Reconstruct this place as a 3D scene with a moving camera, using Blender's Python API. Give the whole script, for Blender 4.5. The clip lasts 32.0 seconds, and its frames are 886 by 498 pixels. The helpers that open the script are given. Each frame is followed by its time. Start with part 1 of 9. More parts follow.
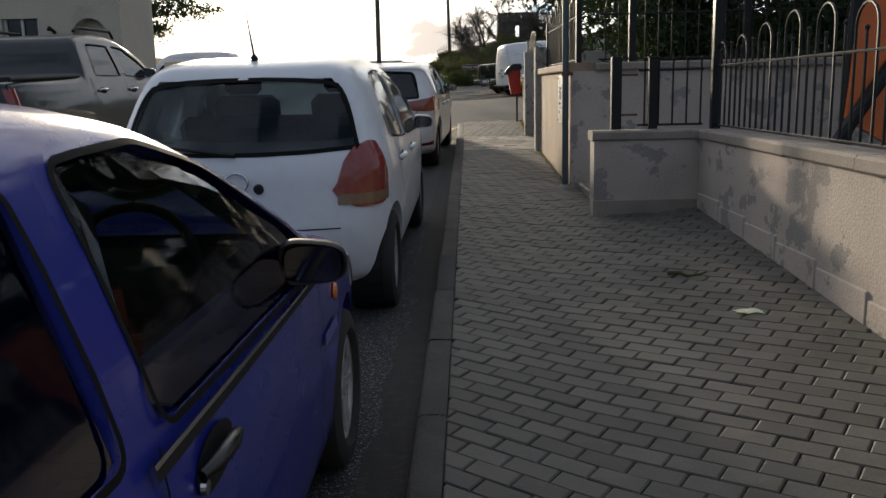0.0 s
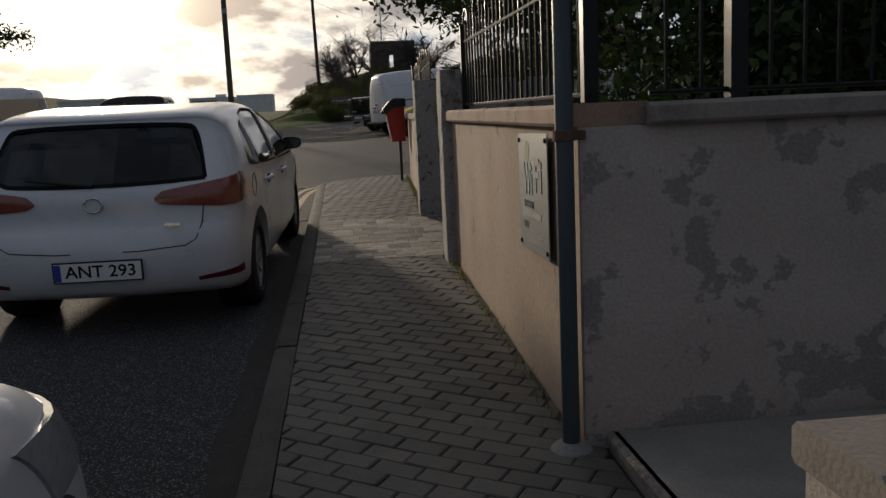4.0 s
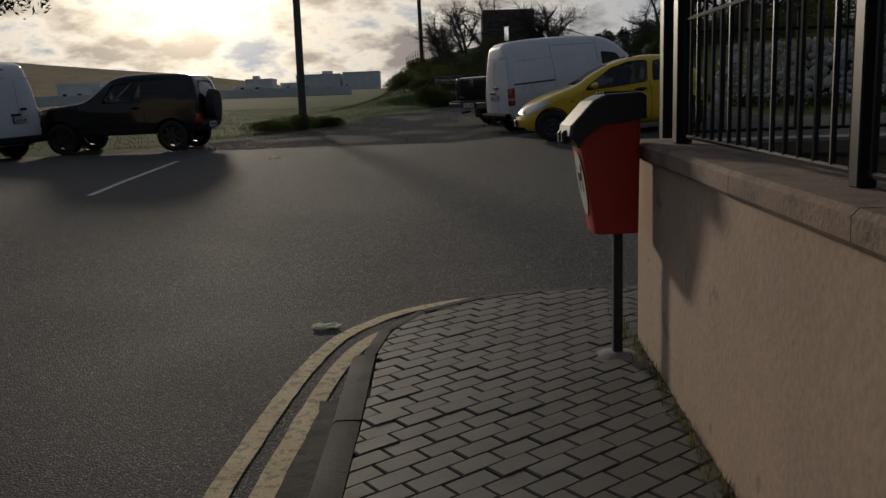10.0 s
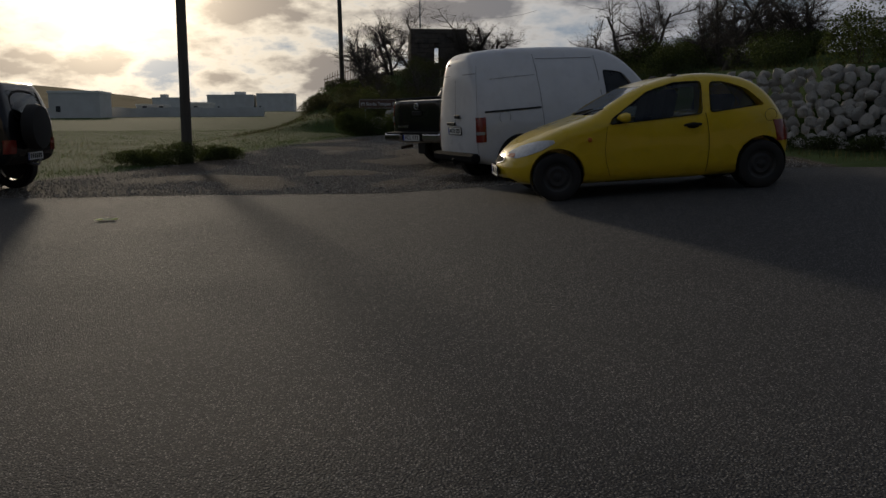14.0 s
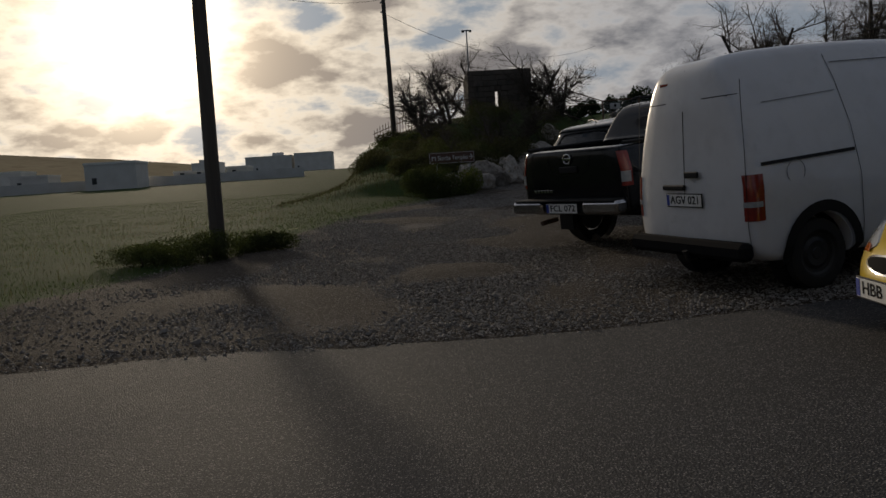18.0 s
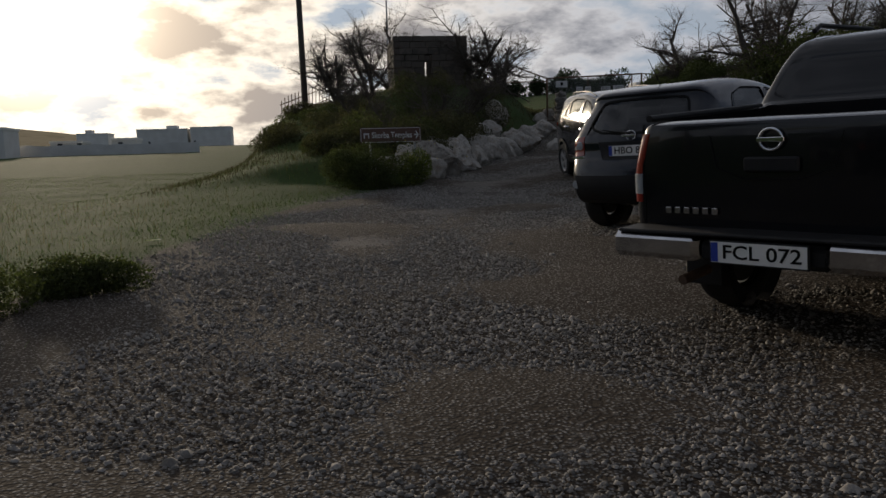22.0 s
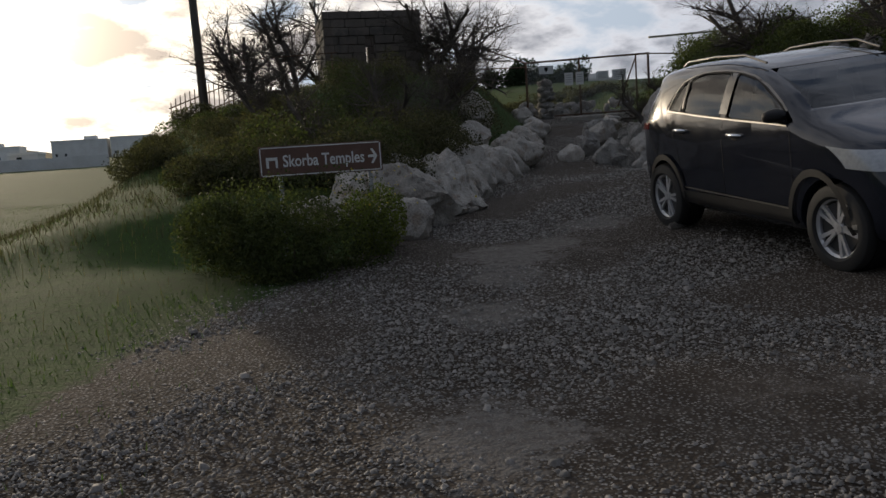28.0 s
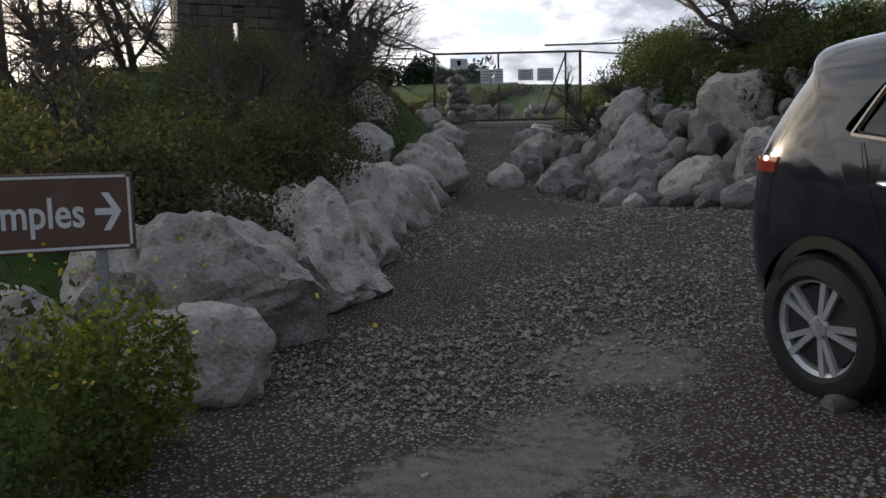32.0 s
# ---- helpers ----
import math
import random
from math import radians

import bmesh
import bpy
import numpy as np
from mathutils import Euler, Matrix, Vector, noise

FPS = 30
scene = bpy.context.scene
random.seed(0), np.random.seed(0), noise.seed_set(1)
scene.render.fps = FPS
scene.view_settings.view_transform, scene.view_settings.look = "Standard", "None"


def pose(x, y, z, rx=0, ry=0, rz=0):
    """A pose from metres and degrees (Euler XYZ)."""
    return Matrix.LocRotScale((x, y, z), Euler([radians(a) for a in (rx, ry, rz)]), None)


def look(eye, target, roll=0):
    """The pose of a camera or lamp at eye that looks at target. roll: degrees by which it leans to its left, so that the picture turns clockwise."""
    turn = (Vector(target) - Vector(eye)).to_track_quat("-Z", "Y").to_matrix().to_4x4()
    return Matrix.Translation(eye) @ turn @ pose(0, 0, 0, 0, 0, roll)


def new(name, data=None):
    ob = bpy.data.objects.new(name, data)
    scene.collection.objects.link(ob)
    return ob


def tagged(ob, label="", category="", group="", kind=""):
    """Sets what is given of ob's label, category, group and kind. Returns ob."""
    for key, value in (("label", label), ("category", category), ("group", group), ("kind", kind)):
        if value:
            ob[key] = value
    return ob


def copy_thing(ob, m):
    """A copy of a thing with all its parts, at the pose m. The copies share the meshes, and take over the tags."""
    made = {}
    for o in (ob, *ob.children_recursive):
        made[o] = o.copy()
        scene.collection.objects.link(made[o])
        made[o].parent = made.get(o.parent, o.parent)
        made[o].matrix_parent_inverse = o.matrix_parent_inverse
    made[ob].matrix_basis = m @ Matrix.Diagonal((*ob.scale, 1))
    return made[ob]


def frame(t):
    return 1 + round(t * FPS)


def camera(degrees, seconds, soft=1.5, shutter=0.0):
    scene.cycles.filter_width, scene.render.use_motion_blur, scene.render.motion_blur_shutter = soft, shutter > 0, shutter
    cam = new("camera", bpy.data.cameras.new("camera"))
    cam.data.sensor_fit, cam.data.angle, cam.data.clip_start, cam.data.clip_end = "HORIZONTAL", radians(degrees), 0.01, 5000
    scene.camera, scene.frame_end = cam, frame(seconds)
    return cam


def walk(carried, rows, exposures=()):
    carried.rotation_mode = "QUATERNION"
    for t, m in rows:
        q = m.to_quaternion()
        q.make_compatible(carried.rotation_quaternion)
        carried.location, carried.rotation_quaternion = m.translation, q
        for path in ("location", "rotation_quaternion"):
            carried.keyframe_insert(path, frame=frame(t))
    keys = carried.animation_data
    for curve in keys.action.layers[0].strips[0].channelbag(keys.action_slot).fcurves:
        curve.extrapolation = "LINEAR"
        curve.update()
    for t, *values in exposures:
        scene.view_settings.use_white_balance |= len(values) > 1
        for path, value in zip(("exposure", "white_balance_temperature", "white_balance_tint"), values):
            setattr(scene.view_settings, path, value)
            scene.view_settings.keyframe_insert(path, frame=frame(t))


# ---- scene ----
cam = camera(57.0, 32.0)
METRES, EYE, TILT, LEAN, TURN = 50.0, 1.5, 0.0, 0.0, 2.3
ROWS = [
    (0.0, 0.0, 0.0, 0.0, -0.23, -10.17, 1.3),
    (0.5, 0.0023, 0.0146, 0.0001, -1.32, -11.78, 2.93),
    (1.0, 0.0039, 0.0301, 0.0012, -3.73, -11.8, 1.87),
    (1.5, 0.0056, 0.0447, 0.0021, -4.67, -8.91, 2.0),
    (2.0, 0.0065, 0.0602, 0.0029, -4.99, -7.34, 0.51),
    (2.5, 0.0082, 0.0743, 0.0034, -5.98, -7.56, 1.76),
    (4.5, 0.0092, 0.1341, 0.0072, -8.97, -8.8, 2.46),
    (5.0, 0.0097, 0.1497, 0.008, -5.05, -9.19, 1.43),
    (5.5, 0.0099, 0.1644, 0.0089, -5.37, -9.04, 1.04),
    (6.0, 0.0123, 0.1795, 0.0094, -6.19, -9.4, 0.93),
    (6.5, 0.013, 0.1951, 0.0107, -7.18, -9.19, 1.32),
    (7.0, 0.0134, 0.2103, 0.0109, -6.09, -8.75, 1.25),
    (7.5, 0.0129, 0.2263, 0.0117, -4.96, -7.57, 1.08),
    (8.0, 0.0141, 0.241, 0.0117, -5.94, -8.49, 1.6),
    (8.5, 0.0143, 0.2573, 0.0128, -5.92, -9.24, 2.27),
    (9.0, 0.015, 0.273, 0.0134, -5.97, -10.0, 2.91),
    (9.5, 0.0156, 0.2891, 0.0147, -1.13, -8.86, 2.05),
    (10.0, 0.0166, 0.3046, 0.0155, -1.45, -9.55, 1.98),
    (10.5, 0.018, 0.3211, 0.0168, -2.13, -9.82, 1.32),
    (11.0, 0.0181, 0.3376, 0.0177, -2.94, -10.95, 1.78),
    (11.5, 0.0187, 0.3531, 0.0182, -2.14, -11.35, 1.84),
    (12.0, 0.0187, 0.3693, 0.0191, -5.09, -11.84, 1.81),
    (12.5, 0.0183, 0.3846, 0.0194, -6.12, -11.78, 1.76),
    (13.0, 0.0169, 0.3994, 0.0206, -7.15, -8.8, 0.38),
    (13.5, 0.0152, 0.4133, 0.0188, -7.09, -8.59, 0.54),
    (15.5, 0.002, 0.474, 0.0228, -7.99, -4.87, -0.83),
    (16.0, -0.0008, 0.4899, 0.0235, -2.32, -4.97, 0.89),
    (16.5, -0.003, 0.5067, 0.0239, -2.47, -5.67, 2.18),
    (17.0, -0.0029, 0.5241, 0.0248, -3.41, -5.46, 3.51),
    (17.5, -0.0048, 0.5398, 0.0258, -4.24, -4.16, 3.63),
    (18.0, -0.0061, 0.5561, 0.0264, -4.8, -4.38, 3.64),
    (18.5, -0.0098, 0.5722, 0.0272, -2.9, -3.31, 2.53),
    (19.0, -0.0118, 0.5883, 0.027, -0.18, -3.6, 2.88),
    (19.5, -0.0135, 0.605, 0.0274, -0.98, -4.04, 3.18),
    (20.0, -0.0134, 0.6208, 0.0277, -1.58, -4.42, 3.84),
    (20.5, -0.0142, 0.6376, 0.0287, -2.34, -4.87, 3.32),
    (21.0, -0.014, 0.6541, 0.0291, -6.0, -6.04, 2.89),
    (21.5, -0.0127, 0.671, 0.0298, -8.89, -4.97, -0.04),
    (22.0, -0.01, 0.6855, 0.0298, -11.56, -5.94, 1.73),
    (22.5, -0.0078, 0.7015, 0.0301, -11.81, -6.9, 2.09),
    (23.0, -0.0056, 0.7178, 0.0311, -12.27, -7.3, 2.33),
    (23.5, -0.0022, 0.7342, 0.0326, -10.82, -6.73, 2.48),
    (24.0, 0.0013, 0.7496, 0.0332, -12.88, -7.93, 2.99),
    (24.5, 0.0047, 0.7666, 0.0334, -13.86, -8.01, 3.07),
    (25.0, 0.0055, 0.7834, 0.0351, -13.48, -5.91, 2.64),
    (25.5, 0.0076, 0.7989, 0.0353, -13.21, -6.16, 2.86),
    (27.5, 0.0138, 0.86, 0.0401, -14.9, -6.48, 4.16),
    (28.0, 0.018, 0.8749, 0.0419, -15.96, -6.23, 3.82),
    (28.5, 0.0207, 0.8881, 0.043, -16.43, -5.4, 3.81),
    (29.0, 0.0249, 0.9015, 0.043, -16.83, -5.68, 4.27),
    (29.5, 0.0281, 0.9153, 0.0433, -17.28, -5.87, 3.57),
    (30.0, 0.0326, 0.9291, 0.0442, -18.56, -5.85, 4.37),
    (30.5, 0.038, 0.9431, 0.0453, -22.34, -6.44, 3.51),
    (31.0, 0.0421, 0.9566, 0.046, -23.29, -8.19, 3.99),
    (31.5, 0.0486, 0.9716, 0.047, -23.51, -8.03, 2.49),
    (32.0, 0.0538, 0.9856, 0.0484, -23.47, -6.59, 1.25),
]
walk(cam, [(t, pose(0, 0, EYE, TILT, LEAN, TURN) @ pose(METRES * x, METRES * y, METRES * z, 90 + pitch, roll, yaw)) for t, x, y, z, yaw, pitch, roll in ROWS],
     [(0, 1.6, 6450, 7), (1, 1.85, 6500, 9), (2, 1.1, 6500, 10), (5, 0.55, 6500, 10), (6, 0.5, 6500, 10), (7, 0.0, 6500, 10), (8, 0.15, 6500, 10), (9, 0.15, 6300, 9), (10, -0.05, 6300, 9), (11, 0.1, 6150, 9), (12, 0.9, 5650, 8), (13, 0.35, 6200, 8), (15, -0.1, 6500, 10), (16, -0.15, 6500, 10), (17, 0.05, 6500, 10), (18, -0.1, 6600, 10), (19, -0.15, 6800, 10), (20, 0.05, 6700, 10), (21, 0.35, 6500, 10), (22, 0.55, 6500, 10), (23, 1.0, 6500, 10), (24, 0.25, 6500, 10), (24.5, 1.15, 6500, 10), (25, 0.6, 6500, 10), (28, 1.05, 6500, 10), (29, 0.8, 6500, 10), (30, 1.65, 6500, 10), (31, 2.55, 6300, 10), (32, 1.85, 6500, 10)])

# ---- world, sun ----
SUN_AZ, SUN_EL = radians(-17.0), radians(11.5)
SUN_DIR = Vector((math.sin(SUN_AZ) * math.cos(SUN_EL), math.cos(SUN_AZ) * math.cos(SUN_EL), math.sin(SUN_EL)))


def build_world():
    w = bpy.data.worlds.new("evening_sky")
    w.use_nodes = True
    nt = w.node_tree
    nt.nodes.clear()
    N, L = nt.nodes.new, nt.links.new
    out, bg = N("ShaderNodeOutputWorld"), N("ShaderNodeBackground")
    sky = N("ShaderNodeTexSky")
    sky.sky_type, sky.sun_disc = "NISHITA", False
    sky.sun_elevation, sky.sun_rotation = SUN_EL, SUN_AZ
    sky.air_density, sky.dust_density = 1.0, 1.6
    co = N("ShaderNodeTexCoord")

    def math_node(op, a, b=None, c=None):
        n = N("ShaderNodeMath")
        n.operation = op
        for i, v in enumerate((a, b, c)):
            if v is None:
                continue
            if isinstance(v, (int, float)):
                n.inputs[i].default_value = v
            else:
                L(v, n.inputs[i])
        return n.outputs[0]

    def mix(fac, a, b, blend="MIX"):
        n = N("ShaderNodeMix")
        n.data_type, n.blend_type = "RGBA", blend
        for i, v in ((0, fac), (6, a), (7, b)):
            if isinstance(v, (int, float)):
                n.inputs[i].default_value = v
            elif isinstance(v, tuple):
                n.inputs[i].default_value = (*v, 1)
            else:
                L(v, n.inputs[i])
        return n.outputs[2]

    sep = N("ShaderNodeSeparateXYZ")
    L(co.outputs["Generated"], sep.inputs[0])
    up = math_node("ADD", math_node("MAXIMUM", sep.outputs[2], 0.0), 0.42)
    com = N("ShaderNodeCombineXYZ")
    L(math_node("DIVIDE", sep.outputs[0], up), com.inputs[0])
    L(math_node("DIVIDE", sep.outputs[1], up), com.inputs[1])
    L(math_node("MULTIPLY", sep.outputs[2], 2.0), com.inputs[2])
    no = N("ShaderNodeTexNoise")
    no.inputs["Scale"].default_value, no.inputs["Detail"].default_value = 5.0, 12.0
    no.inputs["Roughness"].default_value = 0.57
    L(com.outputs[0], no.inputs["Vector"])
    ramp = N("ShaderNodeValToRGB")
    ramp.color_ramp.elements[0].position, ramp.color_ramp.elements[1].position = 0.37, 0.50
    L(no.outputs["Fac"], ramp.inputs[0])
    # shaded bellies where the cloud is thick
    belly = N("ShaderNodeValToRGB")
    belly.color_ramp.elements[0].position, belly.color_ramp.elements[1].position = 0.475, 0.615
    L(no.outputs["Fac"], belly.inputs[0])
    dot = N("ShaderNodeVectorMath")
    dot.operation = "DOT_PRODUCT"
    dot.inputs[1].default_value = SUN_DIR
    L(co.outputs["Generated"], dot.inputs[0])
    near = math_node("MAXIMUM", dot.outputs["Value"], 0.0)
    wide = math_node("POWER", near, 16.0)
    tight = math_node("POWER", near, 420.0)
    ahead = math_node("POWER", math_node("MULTIPLY_ADD", dot.outputs["Value"], 0.5, 0.5), 2.5)
    clear = mix(1.0, mix(1.0, sky.outputs[0], (0.075, 0.078, 0.085), "MULTIPLY"), (0.30, 0.345, 0.40), "DARKEN")
    clear = mix(1.0, clear, mix(ahead, (0.30, 0.31, 0.34), (1, 1, 1)), "MULTIPLY")
    fan = math_node("POWER", near, 10.0)
    lit = mix(wide, mix(fan, mix(ahead, (0.150, 0.172, 0.218), (0.42, 0.42, 0.445)), (0.78, 0.72, 0.64)), (1.15, 0.98, 0.74))
    dark = mix(wide, mix(ahead, (0.080, 0.092, 0.118), (0.165, 0.17, 0.19)), (0.44, 0.35, 0.265))
    cloud = mix(belly.outputs[0], lit, dark)
    both = mix(math_node("MULTIPLY", ramp.outputs[0], 0.93), clear, cloud)
    glow = mix(1.0, mix(tight, (0, 0, 0), (3.6, 3.0, 2.1)), mix(math_node("POWER", near, 110.0), (0, 0, 0), (0.75, 0.60, 0.42)), "ADD")
    total = mix(1.0, both, glow, "ADD")
    L(total, bg.inputs[0])
    bg.inputs[1].default_value = 1.0
    L(bg.outputs[0], out.inputs[0])
    scene.world = w


build_world()
sun_data = bpy.data.lights.new("sun", "SUN")
sun_data.energy, sun_data.angle, sun_data.color = 1.5, radians(3.5), (1.0, 0.84, 0.64)
sun = new("sun", sun_data)
sun.matrix_world = look(SUN_DIR * 300, (0, 0, 0))

# ---- materials ----
MATS = {}


def mat(name, c1, c2=None, rough=0.8, metal=0.0, scale=8.0, fine=60.0, bump=0.3, depth=0.01, spots=None, spot_scale=1.5, spot_at=(0.55, 0.62),
        vary=0.0, island=0.0, coat=0.0, spec=0.5, stretch=(1, 1, 1), grain=0.25, pits=None, thin=0.0):
    """A painted, stony, woody or earthy surface: two colours mixed by a coarse and a fine noise, patches of a third, relief."""
    if name in MATS:
        return MATS[name]
    m = bpy.data.materials.new(name)
    m.use_nodes = True
    nt = m.node_tree
    N, L = nt.nodes.new, nt.links.new
    bs = nt.nodes["Principled BSDF"]
    c2 = c2 or tuple(v * 0.75 for v in c1)
    co, mp = N("ShaderNodeTexCoord"), N("ShaderNodeMapping")
    L(co.outputs["Object"], mp.inputs[0])
    mp.inputs["Scale"].default_value = stretch
    coarse, finer = N("ShaderNodeTexNoise"), N("ShaderNodeTexNoise")
    coarse.inputs["Scale"].default_value, coarse.inputs["Detail"].default_value = scale, 6
    finer.inputs["Scale"].default_value, finer.inputs["Detail"].default_value = fine, 3
    for n in (coarse, finer):
        L(mp.outputs[0], n.inputs["Vector"])

    def mix(fac, a, b, blend="MIX"):
        n = N("ShaderNodeMix")
        n.data_type, n.blend_type = "RGBA", blend
        for i, v in ((0, fac), (6, a), (7, b)):
            if isinstance(v, (int, float)):
                n.inputs[i].default_value = v
            elif isinstance(v, tuple):
                n.inputs[i].default_value = (*v[:3], 1)
            else:
                L(v, n.inputs[i])
        return n.outputs[2]

    def ramp(src, lo, hi):
        n = N("ShaderNodeMapRange")
        n.inputs[1].default_value, n.inputs[2].default_value = lo, hi
        L(src, n.inputs[0])
        return n.outputs[0]

    col = mix(ramp(coarse.outputs["Fac"], 0.35, 0.65), c1, c2)
    if spots:
        sp = N("ShaderNodeTexNoise")
        sp.inputs["Scale"].default_value, sp.inputs["Detail"].default_value = spot_scale, 5
        sp.inputs["Roughness"].default_value = 0.62
        L(mp.outputs[0], sp.inputs["Vector"])
        col = mix(ramp(sp.outputs["Fac"], *spot_at), col, spots)
    if pits:
        pc, pscale, plo, phi = pits
        pn = N("ShaderNodeTexNoise")
        pn.inputs["Scale"].default_value, pn.inputs["Detail"].default_value, pn.inputs["Distortion"].default_value = pscale, 2.5, 0.6
        L(mp.outputs[0], pn.inputs["Vector"])
        col = mix(ramp(pn.outputs["Fac"], plo, phi), col, pc)
    col = mix(grain, col, mix(ramp(finer.outputs["Fac"], 0.3, 0.7), tuple(v * 0.55 for v in c1), tuple(min(1, v * 1.35) for v in c1)))
    for amount, node, socket in ((vary, "ShaderNodeObjectInfo", "Random"), (island, "ShaderNodeNewGeometry", "Random Per Island")):
        if amount:
            src = N(node)
            k = N("ShaderNodeMapRange")
            k.inputs[3].default_value, k.inputs[4].default_value = 1 - amount, 1 + amount
            L(src.outputs[socket], k.inputs[0])
            g = N("ShaderNodeCombineColor")
            for i in range(3):
                L(k.outputs[0], g.inputs[i])
            col = mix(1.0, col, g.outputs[0], "MULTIPLY")
    L(col, bs.inputs["Base Color"])
    r = N("ShaderNodeMapRange")
    r.inputs[3].default_value, r.inputs[4].default_value = max(0.02, rough - 0.12), min(1, rough + 0.1)
    L(coarse.outputs["Fac"], r.inputs[0])
    L(r.outputs[0], bs.inputs["Roughness"])
    bs.inputs["Metallic"].default_value = metal
    bs.inputs["Specular IOR Level"].default_value = 0.1 if thin else spec
    bs.inputs["Coat Weight"].default_value = coat
    bs.inputs["Coat Roughness"].default_value = 0.05
    if bump:
        b = N("ShaderNodeBump")
        b.inputs["Strength"].default_value, b.inputs["Distance"].default_value = bump, depth
        add = N("ShaderNodeMath")
        add.operation = "MULTIPLY_ADD"
        add.inputs[1].default_value = 0.5
        L(finer.outputs["Fac"], add.inputs[0])
        L(coarse.outputs["Fac"], add.inputs[2])
        L(add.outputs[0], b.inputs["Height"])
        L(b.outputs[0], bs.inputs["Normal"])
    if thin:
        tl, ms = N("ShaderNodeBsdfTranslucent"), N("ShaderNodeMixShader")
        ms.inputs[0].default_value = thin
        L(mix(1.0, col, (1.5, 1.7, 0.9), "MULTIPLY"), tl.inputs[0])
        L(bs.outputs[0], ms.inputs[1])
        L(tl.outputs[0], ms.inputs[2])
        L(ms.outputs[0], nt.nodes["Material Output"].inputs[0])
    MATS[name] = m
    return m


def glass(name, tint, ior=1.5):
    if name in MATS:
        return MATS[name]
    m = bpy.data.materials.new(name)
    m.use_nodes = True
    nt = m.node_tree
    nt.nodes.clear()
    N, L = nt.nodes.new, nt.links.new
    out, mx, fr, tr, gl = N("ShaderNodeOutputMaterial"), N("ShaderNodeMixShader"), N("ShaderNodeFresnel"), N("ShaderNodeBsdfTransparent"), N("ShaderNodeBsdfGlossy")
    fr.inputs[0].default_value = ior
    tr.inputs[0].default_value = (*tint, 1)
    gl.inputs["Roughness"].default_value = 0.05
    gl.inputs[0].default_value = (0.80, 0.83, 0.86, 1)
    L(fr.outputs[0], mx.inputs[0]), L(tr.outputs[0], mx.inputs[1]), L(gl.outputs[0], mx.inputs[2]), L(mx.outputs[0], out.inputs[0])
    MATS[name] = m
    return m


def lens(name, c, rough=0.12):
    return mat(name, c, tuple(v * 0.8 for v in c), rough=rough, scale=30, fine=140, bump=0.06, depth=0.002, coat=0.6, grain=0.08)


def paint(name, c, metal=0.0, rough=0.32, dust=None, coat=0.55):
    return mat(name, c, tuple(v * 0.93 for v in c), rough=rough, metal=metal, scale=2.2, fine=260, bump=0.0, coat=coat, grain=0.05, spec=0.2,
               spots=dust or tuple(0.86 * v + 0.008 for v in c), spot_scale=5, spot_at=(0.5, 0.75))


PAVER = mat("concrete_paver", (0.070, 0.065, 0.055), (0.110, 0.095, 0.077), rough=0.70, scale=6, fine=120, bump=0.35, depth=0.006, vary=0.24, spots=(0.062, 0.058, 0.046), spot_scale=1.3, grain=0.35)
PAVER_REST = mat("concrete_paver_rest", (0.070, 0.065, 0.055), (0.110, 0.095, 0.077), rough=0.70, scale=6, fine=120, bump=0.35, depth=0.006, island=0.24, spots=(0.062, 0.058, 0.046), spot_scale=1.3, grain=0.35)
JOINT = mat("joint_sand", (0.055, 0.050, 0.042), (0.035, 0.04, 0.026), rough=0.95, scale=5, fine=200, bump=0.4, depth=0.01)
KERB = mat("kerb_concrete", (0.062, 0.056, 0.049), (0.040, 0.037, 0.032), rough=0.9, scale=3, fine=90, bump=0.6, depth=0.01, vary=0.2, spots=(0.03, 0.028, 0.024), spot_scale=4, grain=0.45)
SLAB = mat("travertine_slab", (0.265, 0.228, 0.188), (0.10, 0.086, 0.071), rough=0.75, scale=11, fine=60, bump=0.8, depth=0.009, vary=0.62, spots=(0.045, 0.038, 0.030), spot_scale=17, spot_at=(0.50, 0.56), grain=0.55)
PEACH = mat("peach_render", (0.40, 0.285, 0.20), (0.33, 0.24, 0.17), rough=0.9, scale=1.6, fine=40, bump=0.4, depth=0.008, spots=(0.29, 0.225, 0.17), spot_scale=1.1, spot_at=(0.48, 0.66), grain=0.25, stretch=(1, 1, 0.92), pits=((0.20, 0.16, 0.13), 5, 0.66, 0.70))
COPING = mat("terracotta_coping", (0.35, 0.225, 0.155), (0.28, 0.185, 0.13), rough=0.88, scale=3, fine=70, bump=0.5, depth=0.008, spots=(0.15, 0.125, 0.10), spot_scale=2.6, spot_at=(0.50, 0.62))
COPING_DIRTY = mat("blackened_coping", (0.24, 0.160, 0.112), (0.155, 0.108, 0.080), rough=0.9, scale=4, fine=70, bump=0.6, depth=0.01, spots=(0.055, 0.05, 0.045), spot_scale=5, spot_at=(0.48, 0.62), grain=0.35)
COPING_GREY = mat("stained_coping", (0.28, 0.238, 0.20), (0.20, 0.173, 0.146), rough=0.9, scale=3, fine=70, bump=0.5, depth=0.008, spots=(0.13, 0.12, 0.11), spot_scale=2.6, spot_at=(0.56, 0.7))
FLAKED = mat("flaking_limewash", (0.425, 0.362, 0.311), (0.36, 0.304, 0.26), rough=0.9, scale=2.0, fine=60, bump=0.6, depth=0.012, spots=(0.20, 0.185, 0.175), spot_scale=2.9, spot_at=(0.565, 0.585), grain=0.22, stretch=(1, 1, 1.15))
